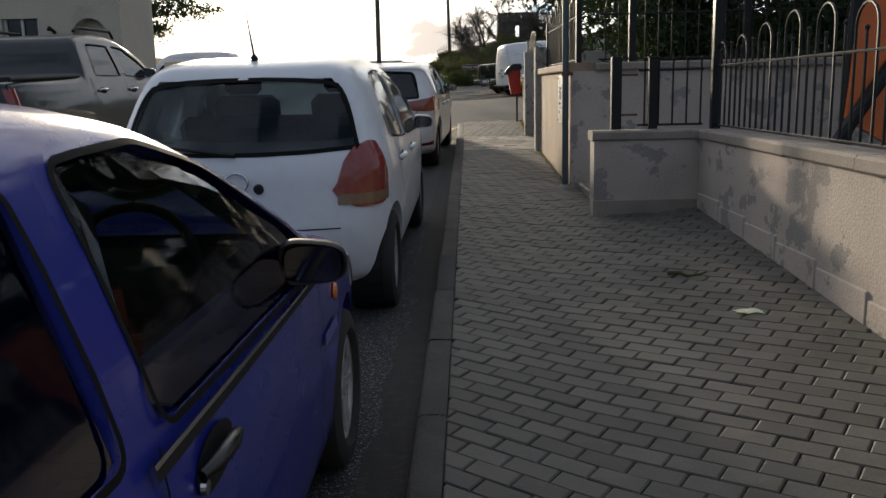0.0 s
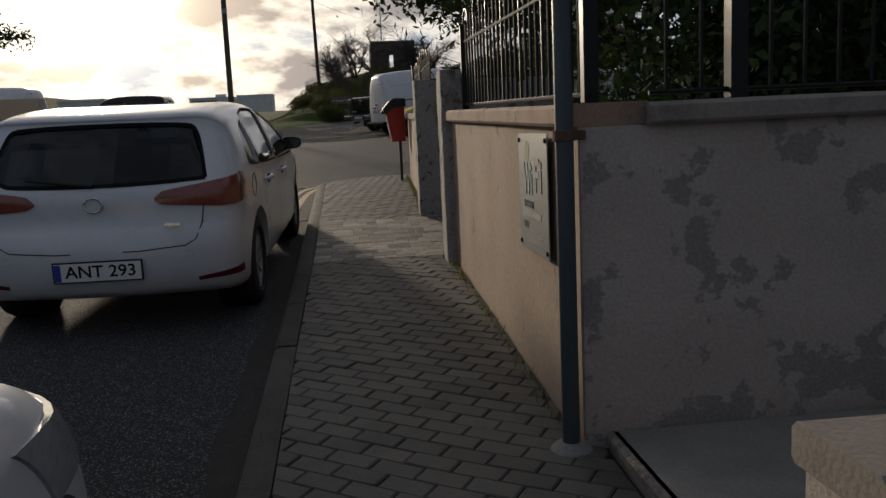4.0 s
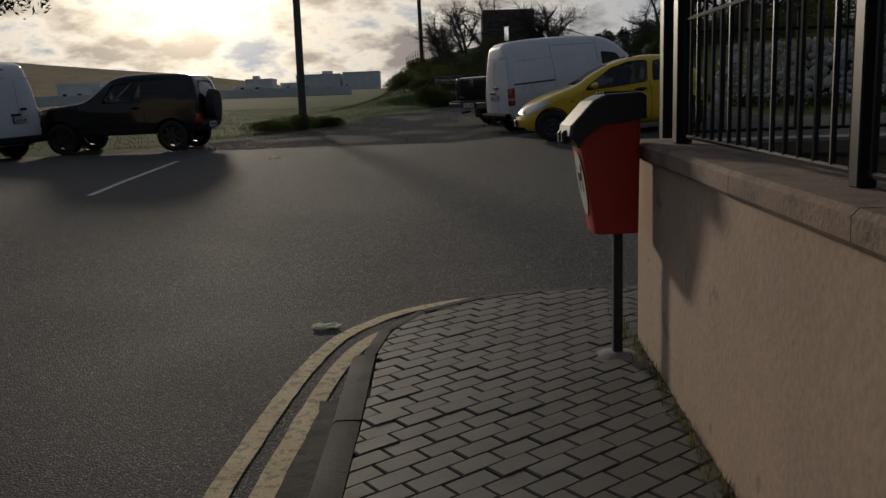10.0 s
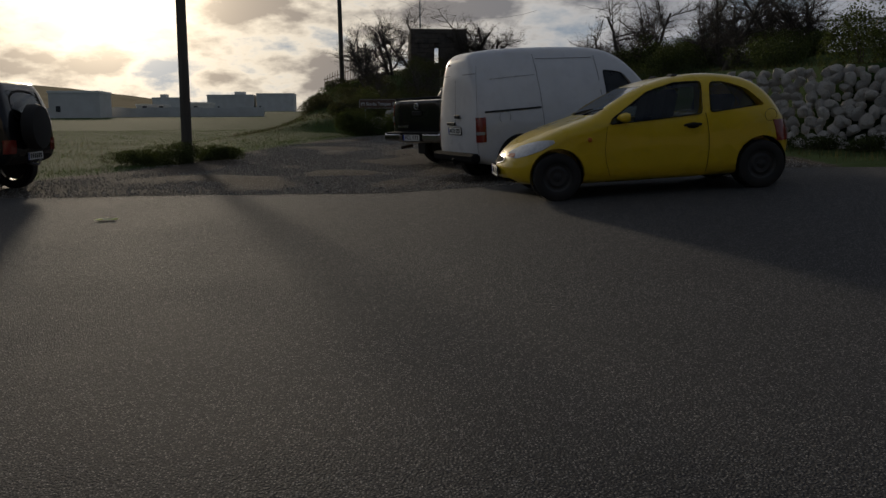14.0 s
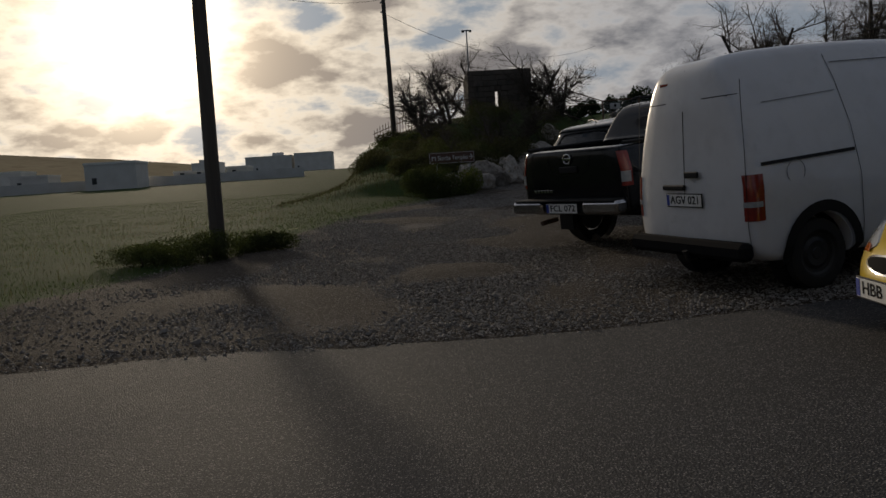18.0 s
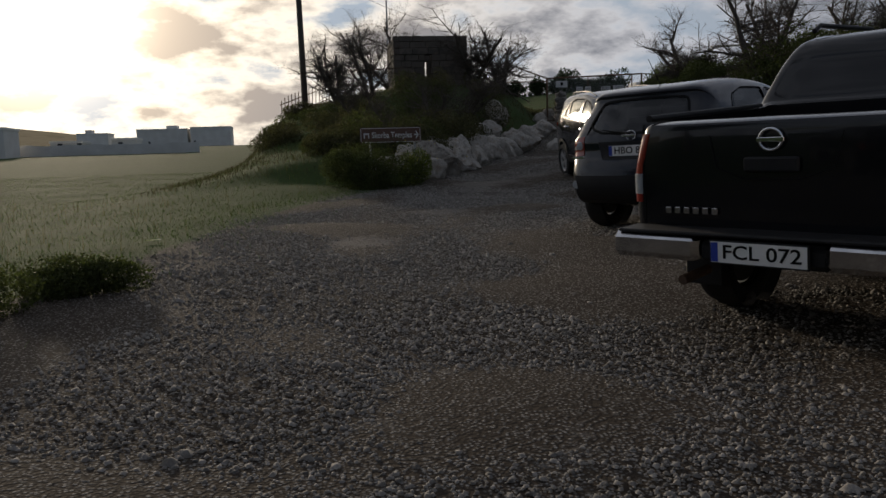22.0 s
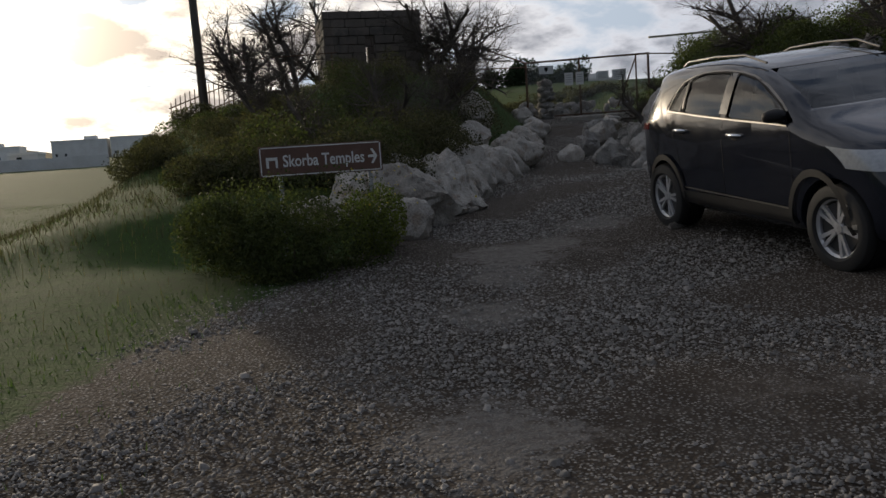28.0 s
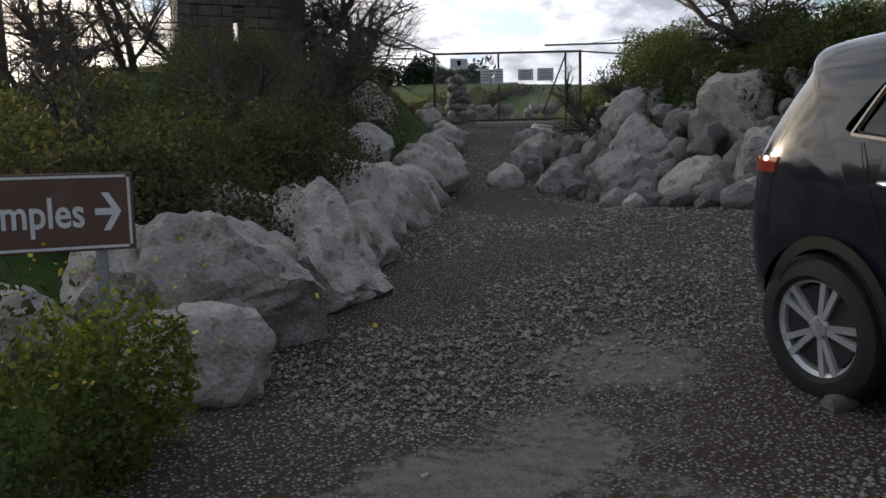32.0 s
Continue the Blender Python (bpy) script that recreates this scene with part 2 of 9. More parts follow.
PITTED = mat("pitted_render", (0.37, 0.34, 0.305), (0.30, 0.275, 0.25), rough=0.9, scale=2.2, fine=55, bump=0.4, depth=0.012, spots=(0.20, 0.165, 0.135), spot_scale=3.6, spot_at=(0.57, 0.66), grain=0.4, stretch=(1, 1, 0.7), pits=((0.020, 0.014, 0.010), 13, 0.615, 0.645))
IRON = mat("black_painted_iron", (0.009, 0.010, 0.011), (0.014, 0.013, 0.012), rough=0.45, spec=0.25, scale=12, fine=120, bump=0.2, depth=0.002, spots=(0.05, 0.028, 0.018), spot_scale=9, spot_at=(0.66, 0.7))
STEEL = mat("blue_grey_paint_on_steel", (0.060, 0.076, 0.082), (0.045, 0.058, 0.063), rough=0.45, metal=0.2, scale=5, fine=90, bump=0.25, depth=0.003, spots=(0.12, 0.07, 0.04), spot_scale=7, spot_at=(0.64, 0.7))
ZINC = mat("galvanised_steel", (0.32, 0.33, 0.34), (0.24, 0.25, 0.26), rough=0.5, metal=0.7, scale=9, fine=80, bump=0.15, depth=0.002, spots=(0.2, 0.12, 0.07), spot_scale=6, spot_at=(0.66, 0.72))
RUST = mat("rusty_steel", (0.13, 0.075, 0.045), (0.075, 0.055, 0.042), rough=0.8, metal=0.3, scale=9, fine=90, bump=0.4, depth=0.003)
RED_PLASTIC = mat("red_plastic", (0.48, 0.035, 0.018), (0.40, 0.03, 0.017), rough=0.42, scale=3, fine=160, bump=0.15, depth=0.002, spots=(0.30, 0.05, 0.035), spot_scale=5, spot_at=(0.6, 0.75))
BLACK_PLASTIC = mat("black_plastic", (0.011, 0.011, 0.012), (0.016, 0.016, 0.016), rough=0.6, spec=0.25, scale=7, fine=200, bump=0.2, depth=0.002, spots=(0.024, 0.023, 0.021), spot_scale=3, spot_at=(0.55, 0.75))
LID_GLOSS = mat("gloss_black_plastic", (0.010, 0.010, 0.011), rough=0.25, spec=0.5, bump=0.0)
MATT_BLACK = mat("sooty_black_plastic", (0.012, 0.012, 0.013), (0.018, 0.018, 0.018), rough=0.9, spec=0.04, scale=7, fine=200, bump=0.2, depth=0.002)
RUBBER = mat("tyre_rubber", (0.014, 0.014, 0.014), (0.024, 0.022, 0.02), rough=0.85, scale=8, fine=120, bump=0.3, depth=0.003)
ALLOY = mat("alloy_wheel", (0.50, 0.50, 0.51), (0.40, 0.395, 0.39), rough=0.35, metal=0.35, scale=6, fine=120, bump=0.08, depth=0.001, spots=(0.16, 0.145, 0.13), spot_scale=5, spot_at=(0.55, 0.75))
DARK_ALLOY = mat("steel_wheel", (0.035, 0.035, 0.036), (0.05, 0.05, 0.05), rough=0.5, metal=0.4, scale=6, fine=120, bump=0.1, depth=0.001)
CHROME = mat("chrome", (0.62, 0.62, 0.63), (0.52, 0.52, 0.53), rough=0.16, metal=1.0, scale=8, fine=120, bump=0.03, depth=0.001, grain=0.08)
RED_LENS = lens("red_lamp_lens", (0.24, 0.026, 0.017))
DULL_RED = lens("dull_red_lens", (0.24, 0.062, 0.038))
SMOKED_LENS = lens("smoked_amber_lens", (0.20, 0.115, 0.06))
AMBER_LENS = lens("amber_lamp_lens", (0.60, 0.16, 0.02))
MIRROR = mat("mirror_glass", (0.20, 0.21, 0.22), rough=0.08, metal=1.0, bump=0.0, grain=0.05)
CLEAR_LENS = lens("clear_lamp_lens", (0.34, 0.36, 0.38), 0.08)
HEAD_GLASS = lens("bright_lamp_lens", (0.62, 0.64, 0.66), 0.06)
CAR_GLASS = glass("tinted_car_glass", (0.40, 0.45, 0.44))
DARK_GLASS = glass("dark_car_glass", (0.10, 0.12, 0.12))
SEAT_CLOTH = mat("seat_cloth", (0.03, 0.031, 0.034), (0.045, 0.045, 0.05), rough=0.95, scale=30, fine=200, bump=0.2, depth=0.003)
PLATE_WHITE = mat("plate_white", (0.72, 0.72, 0.70), (0.66, 0.66, 0.64), rough=0.45, scale=8, fine=100, bump=0.05, depth=0.001, grain=0.08)
PLATE_BLUE = mat("plate_blue", (0.02, 0.05, 0.35), rough=0.45, bump=0.0)
INK = mat("black_ink", (0.008, 0.008, 0.008), rough=0.7, spec=0.1, bump=0.0)
GREY_INK = mat("faded_grey_ink", (0.13, 0.14, 0.14), (0.17, 0.18, 0.18), rough=0.6, bump=0.0)
WHITE_INK = mat("white_reflective_film", (0.62, 0.62, 0.60), (0.52, 0.52, 0.50), rough=0.5, scale=12, fine=90, bump=0.0)
BROWN_SIGN = mat("brown_sign_face", (0.105, 0.05, 0.032), (0.085, 0.042, 0.028), rough=0.5, scale=6, fine=90, bump=0.05, depth=0.001, spots=(0.14, 0.09, 0.07), spot_scale=4, spot_at=(0.6, 0.8))
YELLOW_LINE = mat("worn_yellow_line", (0.58, 0.45, 0.24), (0.46, 0.37, 0.21), rough=0.85, scale=6, fine=80, bump=0.7, depth=0.008, spots=(0.09, 0.08, 0.068), spot_scale=22, spot_at=(0.53, 0.58), grain=0.5)
WHITE_LINE = mat("worn_white_line", (0.50, 0.50, 0.48), (0.38, 0.38, 0.36), rough=0.8, scale=6, fine=130, bump=0.5, depth=0.006, spots=(0.11, 0.11, 0.105), spot_scale=9, spot_at=(0.56, 0.64), grain=0.4)
STONE = mat("pale_limestone", (0.39, 0.36, 0.315), (0.24, 0.216, 0.185), rough=0.92, scale=5.5, fine=38, bump=1.0, depth=0.05, vary=0.16, spots=(0.20, 0.135, 0.085), spot_scale=4.2, spot_at=(0.56, 0.66), grain=0.4, pits=((0.105, 0.082, 0.06), 8, 0.58, 0.66))
STONE_GREY = mat("weathered_limestone", (0.33, 0.31, 0.28), (0.19, 0.175, 0.155), rough=0.92, scale=5.5, fine=38, bump=1.0, depth=0.05, vary=0.22, spots=(0.155, 0.112, 0.078), spot_scale=4.5, spot_at=(0.55, 0.64), grain=0.4, pits=((0.07, 0.06, 0.048), 8, 0.58, 0.66))
RUBBLE = mat("pale_rubble", (0.50, 0.47, 0.42), (0.36, 0.33, 0.29), rough=0.92, scale=5.5, fine=38, bump=0.8, depth=0.04, vary=0.28, spots=(0.26, 0.19, 0.13), spot_scale=3.2, spot_at=(0.58, 0.68), grain=0.35)
CHIP = mat("gravel_chippings", (0.215, 0.200, 0.180), (0.130, 0.119, 0.104), rough=0.9, scale=14, fine=90, bump=0.4, depth=0.006, island=0.5, grain=0.3)
BARK = mat("grey_bark", (0.085, 0.07, 0.056), (0.055, 0.046, 0.038), rough=0.95, scale=7, fine=50, bump=0.8, depth=0.02, stretch=(1, 1, 0.25))
POLE_WOOD = mat("weathered_pole_wood", (0.10, 0.088, 0.074), (0.068, 0.06, 0.05), rough=0.9, scale=9, fine=60, bump=0.6, depth=0.01, stretch=(1, 1, 0.06))
TWIG = mat("bare_twigs", (0.075, 0.058, 0.044), (0.052, 0.042, 0.034), rough=0.95, scale=9, fine=50, bump=0.3, depth=0.004)
NEEDLES = mat("pine_needles", (0.032, 0.048, 0.022), (0.022, 0.034, 0.017), rough=0.8, scale=3, fine=30, bump=0, island=0.35, thin=0.15)
SCRUB = mat("grey_scrub_leaves", (0.085, 0.078, 0.042), (0.058, 0.056, 0.034), rough=0.85, scale=3, fine=30, bump=0, island=0.45, thin=0.25)
SHRUB = mat("shrub_leaves", (0.066, 0.076, 0.030), (0.046, 0.055, 0.025), rough=0.75, scale=3, fine=30, bump=0, island=0.4, thin=0.3)
FENNEL = mat("yellow_green_leaves", (0.115, 0.13, 0.03), (0.08, 0.10, 0.026), rough=0.75, scale=4, fine=30, bump=0, island=0.4, thin=0.45)
GRASS = mat("meadow_grass", (0.070, 0.112, 0.030), (0.050, 0.085, 0.025), rough=0.8, scale=2, fine=30, bump=0, island=0.4, thin=0.3)
DRY_GRASS = mat("dry_weeds", (0.12, 0.105, 0.05), (0.085, 0.085, 0.04), rough=0.9, scale=2, fine=30, bump=0, island=0.4, thin=0.35)
FLOWER = mat("yellow_flowers", (0.55, 0.42, 0.03), (0.45, 0.34, 0.03), rough=0.7, bump=0)
HOUSE_LIME = mat("cream_house_render", (0.52, 0.46, 0.37), (0.46, 0.41, 0.33), rough=0.9, scale=1.2, fine=30, bump=0.4, depth=0.01, spots=(0.40, 0.35, 0.28), spot_scale=0.8)
FAR_WALL = mat("far_house_render", (0.78, 0.76, 0.72), (0.68, 0.65, 0.60), rough=0.9, scale=0.6, fine=10, bump=0.2, depth=0.02, vary=0.2)
RUIN = mat("dark_ashlar", (0.12, 0.10, 0.082), (0.085, 0.072, 0.06), rough=0.95, scale=2, fine=26, bump=0.8, depth=0.03, vary=0.2, spots=(0.055, 0.05, 0.043), spot_scale=1.2)
DARK_VOID = mat("unlit_room", (0.01, 0.01, 0.011), rough=0.95, bump=0)
PLAY_FLOOR = mat("rubber_play_floor", (0.03, 0.031, 0.033), (0.04, 0.04, 0.042), rough=0.9, scale=3, fine=120, bump=0.3, depth=0.004)
ORANGE = mat("orange_play_panel", (0.62, 0.13, 0.02), (0.54, 0.11, 0.02), rough=0.4, scale=4, fine=90, bump=0.05, depth=0.001)
BOARD = mat("white_notice_board", (0.60, 0.60, 0.58), (0.50, 0.50, 0.48), rough=0.5, scale=4, fine=60, bump=0)
STEEL_PLATE = mat("brushed_steel_notice", (0.34, 0.35, 0.34), (0.28, 0.29, 0.285), rough=0.42, metal=0.55, scale=3, fine=160, bump=0.06, depth=0.001, stretch=(1, 1, 6), grain=0.12)
PAPER = mat("crumpled_paper", (0.80, 0.78, 0.74), (0.70, 0.68, 0.64), rough=0.8, scale=20, fine=100, bump=0.2, depth=0.004, thin=0.35)
CONCRETE = mat("raw_concrete", (0.24, 0.225, 0.2), (0.18, 0.17, 0.15), rough=0.9, scale=4, fine=90, bump=0.5, depth=0.008)
WIRE = mat("dark_wire", (0.03, 0.03, 0.03), rough=0.6, bump=0)


def aggregate(name, dark, light, scale, streak, rough=0.85):
    """Stones set in a dark binder: cells of many greys, worn streaks and damp patches, fine relief."""
    m = bpy.data.materials.new(name)
    m.use_nodes = True
    nt = m.node_tree
    N, L = nt.nodes.new, nt.links.new
    bs = nt.nodes["Principled BSDF"]
    co = N("ShaderNodeTexCoord")
    cells, wear, patch = N("ShaderNodeTexVoronoi"), N("ShaderNodeTexNoise"), N("ShaderNodeTexNoise")
    cells.inputs["Scale"].default_value = scale
    wear.inputs["Scale"].default_value, wear.inputs["Detail"].default_value = 0.9, 7
    patch.inputs["Scale"].default_value, patch.inputs["Detail"].default_value = 0.23, 4
    for n in (cells, wear, patch):
        L(co.outputs["Object"], n.inputs["Vector"])

    def span(src, a, b, c, d):
        n = N("ShaderNodeMapRange")
        for i, v in enumerate((a, b, c, d)):
            n.inputs[i + 1].default_value = v
        L(src, n.inputs[0])
        return n.outputs[0]

    def times(a, b):
        n = N("ShaderNodeMath")
        n.operation = "MULTIPLY"
        L(a, n.inputs[0])
        L(b, n.inputs[1])
        return n.outputs[0]

    sep = N("ShaderNodeSeparateColor")
    L(cells.outputs["Color"], sep.inputs[0])
    pw = N("ShaderNodeMath")
    pw.operation = "POWER"
    pw.inputs[1].default_value = 2.4
    L(sep.outputs[0], pw.inputs[0])
    stone = times(pw.outputs[0], span(cells.outputs["Distance"], 0.25, 0.55, 1, 0))
    mx = N("ShaderNodeMix")
    mx.data_type = "RGBA"
    L(stone, mx.inputs[0])
    mx.inputs[6].default_value, mx.inputs[7].default_value = (*dark, 1), (*light, 1)
    tone = times(span(wear.outputs["Fac"], 0.3, 0.7, 1 - streak, 1 + streak), span(patch.outputs["Fac"], 0.35, 0.65, 0.93, 1.08))
    g = N("ShaderNodeCombineColor")
    for i in range(3):
        L(tone, g.inputs[i])
    mul = N("ShaderNodeMix")
    mul.data_type, mul.blend_type = "RGBA", "MULTIPLY"
    mul.inputs[0].default_value = 1.0
    L(mx.outputs[2], mul.inputs[6])
    L(g.outputs[0], mul.inputs[7])
    L(mul.outputs[2], bs.inputs["Base Color"])
    L(span(wear.outputs["Fac"], 0.3, 0.7, rough - 0.03, rough + 0.03), bs.inputs["Roughness"])
    bs.inputs["Specular IOR Level"].default_value = 0.3
    b = N("ShaderNodeBump")
    b.inputs["Strength"].default_value, b.inputs["Distance"].default_value = 0.9, 0.008
    inv = N("ShaderNodeMath")
    inv.operation = "SUBTRACT"
    inv.inputs[0].default_value = 1.0
    L(cells.outputs["Distance"], inv.inputs[1])
    L(inv.outputs[0], b.inputs["Height"])
    L(b.outputs[0], bs.inputs["Normal"])
    return m


ASPHALT = aggregate("worn_asphalt", (0.030, 0.030, 0.032), (0.31, 0.298, 0.278), 95, 0.10)


def ground_material():
    """Soil, grass and trodden gravel, by the zones stored on the sheet's points and broken up by noise."""
    m = bpy.data.materials.new("open_ground")
    m.use_nodes = True
    nt = m.node_tree
    N, L = nt.nodes.new, nt.links.new
    bs = nt.nodes["Principled BSDF"]
    co = N("ShaderNodeTexCoord")

    def noise_at(scale, detail=5, rough=0.6):
        n = N("ShaderNodeTexNoise")
        n.inputs["Scale"].default_value, n.inputs["Detail"].default_value, n.inputs["Roughness"].default_value = scale, detail, rough
        L(co.outputs["Object"], n.inputs["Vector"])
        return n.outputs["Fac"]

    def rng(src, lo, hi, a=0.0, b=1.0):
        n = N("ShaderNodeMapRange")
        for i, v in ((1, lo), (2, hi), (3, a), (4, b)):
            n.inputs[i].default_value = v
        L(src, n.inputs[0])
        return n.outputs[0]

    def mix(fac, a, b, blend="MIX"):
        n = N("ShaderNodeMix")
        n.data_type, n.blend_type = "RGBA", blend
        for i, v in ((0, fac), (6, a), (7, b)):
            if isinstance(v, (int, float)):
                n.inputs[i].default_value = v
            elif isinstance(v, tuple):
                n.inputs[i].default_value = (*v, 1)
            else:
                L(v, n.inputs[i])
        return n.outputs[2]

    def calc(op, a, b):
        n = N("ShaderNodeMath")
        n.operation = op
        for i, v in enumerate((a, b)):
            if isinstance(v, (int, float)):
                n.inputs[i].default_value = v
            else:
                L(v, n.inputs[i])
        return n.outputs[0]

    at = N("ShaderNodeAttribute")
    at.attribute_name = "gravel"
    big, mid, small = noise_at(0.35), noise_at(2.2), noise_at(14)
    vor = N("ShaderNodeTexVoronoi")
    vor.inputs["Scale"].default_value = 44
    L(co.outputs["Object"], vor.inputs["Vector"])
    vor2 = N("ShaderNodeTexVoronoi")
    vor2.inputs["Scale"].default_value = 90
    L(co.outputs["Object"], vor2.inputs["Vector"])
    cell = N("ShaderNodeSeparateColor")
    L(vor.outputs["Color"], cell.inputs[0])
    trod = N("ShaderNodeAttribute")
    trod.attribute_name = "dust"
    stone = mix(rng(cell.outputs[0], 0.0, 0.9), (0.080, 0.074, 0.067), (0.30, 0.282, 0.258))
    stone = mix(rng(vor.outputs["Distance"], 0.20, 0.46), stone, (0.050, 0.040, 0.031))
    fine_cell = N("ShaderNodeSeparateColor")
    L(vor2.outputs["Color"], fine_cell.inputs[0])
    grit = mix(fine_cell.outputs[1], (0.075, 0.060, 0.047), (0.27, 0.24, 0.205))
    grit = mix(rng(vor2.outputs["Distance"], 0.25, 0.6), grit, (0.062, 0.048, 0.036))
    soil = mix(rng(mid, 0.4, 0.62), (0.094, 0.079, 0.065), (0.140, 0.124, 0.107))
    pale = mix(rng(small, 0.38, 0.62), (0.135, 0.122, 0.108), (0.205, 0.192, 0.176))
    earthy = mix(0.5, soil, grit)
    grav = mix(rng(calc("ADD", big, calc("MULTIPLY", mid, 0.5)), 0.84, 1.10), stone, earthy)
    grav = mix(rng(calc("ADD", trod.outputs["Fac"], calc("MULTIPLY", calc("ADD", mid, small), 1.1)), 1.28, 1.62), grav, mix(0.35, pale, grit))
    turf = mix(rng(mid, 0.35, 0.65), (0.032, 0.058, 0.017), (0.044, 0.074, 0.021))
    turf = mix(rng(big, 0.56, 0.76), turf, (0.050, 0.068, 0.026))
    turf = mix(rng(small, 0.45, 0.75), turf, (0.034, 0.046, 0.018))
    fac = rng(calc("ADD", at.outputs["Fac"], calc("MULTIPLY", calc("ADD", mid, small), 0.5)), 0.88, 1.12)
    L(mix(fac, turf, grav), bs.inputs["Base Color"])
    bs.inputs["Roughness"].default_value = 0.92
    bs.inputs["Specular IOR Level"].default_value = 0.04
    b = N("ShaderNodeBump")
    b.inputs["Strength"].default_value, b.inputs["Distance"].default_value = 0.55, 0.02
    L(calc("ADD", calc("MULTIPLY", vor.outputs["Distance"], -0.7), calc("MULTIPLY", small, 0.8)), b.inputs["Height"])
    L(b.outputs[0], bs.inputs["Normal"])
    return m


GROUND = ground_material()


# ---- mesh tools ----
class Buf:
    """Gathers points and faces of one mesh."""

    def __init__(self):
        self.v, self.f = [], []

    def add(self, verts, faces):
        k = len(self.v)
        self.v.extend(tuple(p) for p in verts)
        self.f.extend(tuple(i + k for i in q) for q in faces)
        return self

    def box(self, c, s, rz=0.0, ch=0.0, m=None):
        """A box with chamfered edges: centre, full size, turn in degrees about z."""
        h = [max(1e-4, v / 2) for v in s]
        ch = min(ch, min(h) * 0.7)
        r = Matrix.Translation(c) @ Matrix.Rotation(radians(rz), 4, "Z")
        if m is not None:
            r = m @ r
        if ch <= 0:
            vs = [r @ Vector((a * h[0], b * h[1], d * h[2])) for a in (-1, 1) for b in (-1, 1) for d in (-1, 1)]
            return self.add(vs, [(0, 1, 3, 2), (4, 6, 7, 5), (0, 4, 5, 1), (2, 3, 7, 6), (0, 2, 6, 4), (1, 5, 7, 3)])
        vs, ix = [], {}
        for a in (-1, 1):
            for b in (-1, 1):
                for d in (-1, 1):
                    for ax in range(3):
                        q = [h[0] - ch, h[1] - ch, h[2] - ch]
                        q[ax] = h[ax]
                        ix[a, b, d, ax] = len(vs)
                        vs.append(r @ Vector((a * q[0], b * q[1], d * q[2])))
        fs = []
        for ax in range(3):
            o1, o2 = (ax + 1) % 3, (ax + 2) % 3
            for sg in (-1, 1):
                quad = []
                for u, w in ((-1, -1), (1, -1), (1, 1), (-1, 1)):
                    k = [0, 0, 0]
                    k[ax], k[o1], k[o2] = sg, u, w
                    quad.append(ix[(*k, ax)])
                fs.append(tuple(quad if sg > 0 else quad[::-1]))
            for u in (-1, 1):
                for w in (-1, 1):
                    k0, k1 = [0, 0, 0], [0, 0, 0]
                    k0[ax], k1[ax] = -1, 1
                    k0[o1] = k1[o1] = u
                    k0[o2] = k1[o2] = w
                    fs.append((ix[(*k0, o1)], ix[(*k1, o1)], ix[(*k1, o2)], ix[(*k0, o2)]))
        for a in (-1, 1):
            for b in (-1, 1):
                for d in (-1, 1):
                    fs.append((ix[a, b, d, 0], ix[a, b, d, 1], ix[a, b, d, 2]))
        return self.add(vs, fs)

    def tube(self, pts, radii, n=8, cap=True):
        """A round bar along points."""
        pts = [Vector(p) for p in pts]
        if isinstance(radii, (int, float)):
            radii = [radii] * len(pts)
        k = len(self.v)
        side = None
        for i, p in enumerate(pts):
            d = (pts[min(i + 1, len(pts) - 1)] - pts[max(i - 1, 0)])
            d = d.normalized() if d.length > 1e-9 else Vector((0, 0, 1))
            if side is None:
                side = d.orthogonal().normalized()
            side = side - d * side.dot(d)
            side = side.normalized() if side.length > 1e-6 else d.orthogonal().normalized()
            up = d.cross(side)
            for j in range(n):
                a = 2 * math.pi * j / n
                self.v.append(tuple(p + (side * math.cos(a) + up * math.sin(a)) * radii[i]))
        for i in range(len(pts) - 1):
            for j in range(n):
                self.f.append((k + i * n + j, k + i * n + (j + 1) % n, k + (i + 1) * n + (j + 1) % n, k + (i + 1) * n + j))
        if cap:
            self.f.append(tuple(k + j for j in range(n))[::-1])
            self.f.append(tuple(k + (len(pts) - 1) * n + j for j in range(n)))
        return self

    def lathe(self, prof, n=32, axis="Y", centre=(0, 0, 0)):
        """A turned shape from (radius, along) pairs."""
        k, c = len(self.v), Vector(centre)
        for r, s in prof:
            for j in range(n):
                a = 2 * math.pi * j / n
                u, w = r * math.cos(a), r * math.sin(a)
                p = {"Y": (u, s, w), "Z": (u, w, s), "X": (s, u, w)}[axis]
                self.v.append(tuple(c + Vector(p)))
        for i in range(len(prof) - 1):
            for j in range(n):
                self.f.append((k + i * n + j, k + i * n + (j + 1) % n, k + (i + 1) * n + (j + 1) % n, k + (i + 1) * n + j))
        return self

    def grid(self, rows):
        """A sheet from equal rows of points."""
        k, w = len(self.v), len(rows[0])
        for r in rows:
            self.v.extend(tuple(p) for p in r)
        for i in range(len(rows) - 1):
            for j in range(w - 1):
                self.f.append((k + i * w + j, k + i * w + j + 1, k + (i + 1) * w + j + 1, k + (i + 1) * w + j))
        return self

    def prism(self, poly, lo, hi, axis="Z"):
        """A polygon pushed along an axis. axis Z: (x, y); Y: (x, z); X: (y, z)."""
        k, n = len(self.v), len(poly)
        for s in (lo, hi):
            for a, b in poly:
                self.v.append({"Z": (a, b, s), "Y": (a, s, b), "X": (s, a, b)}[axis])
        self.f.append(tuple(range(k + n - 1, k - 1, -1)))
        self.f.append(tuple(range(k + n, k + 2 * n)))
        for j in range(n):
            self.f.append((k + j, k + (j + 1) % n, k + n + (j + 1) % n, k + n + j))
        return self

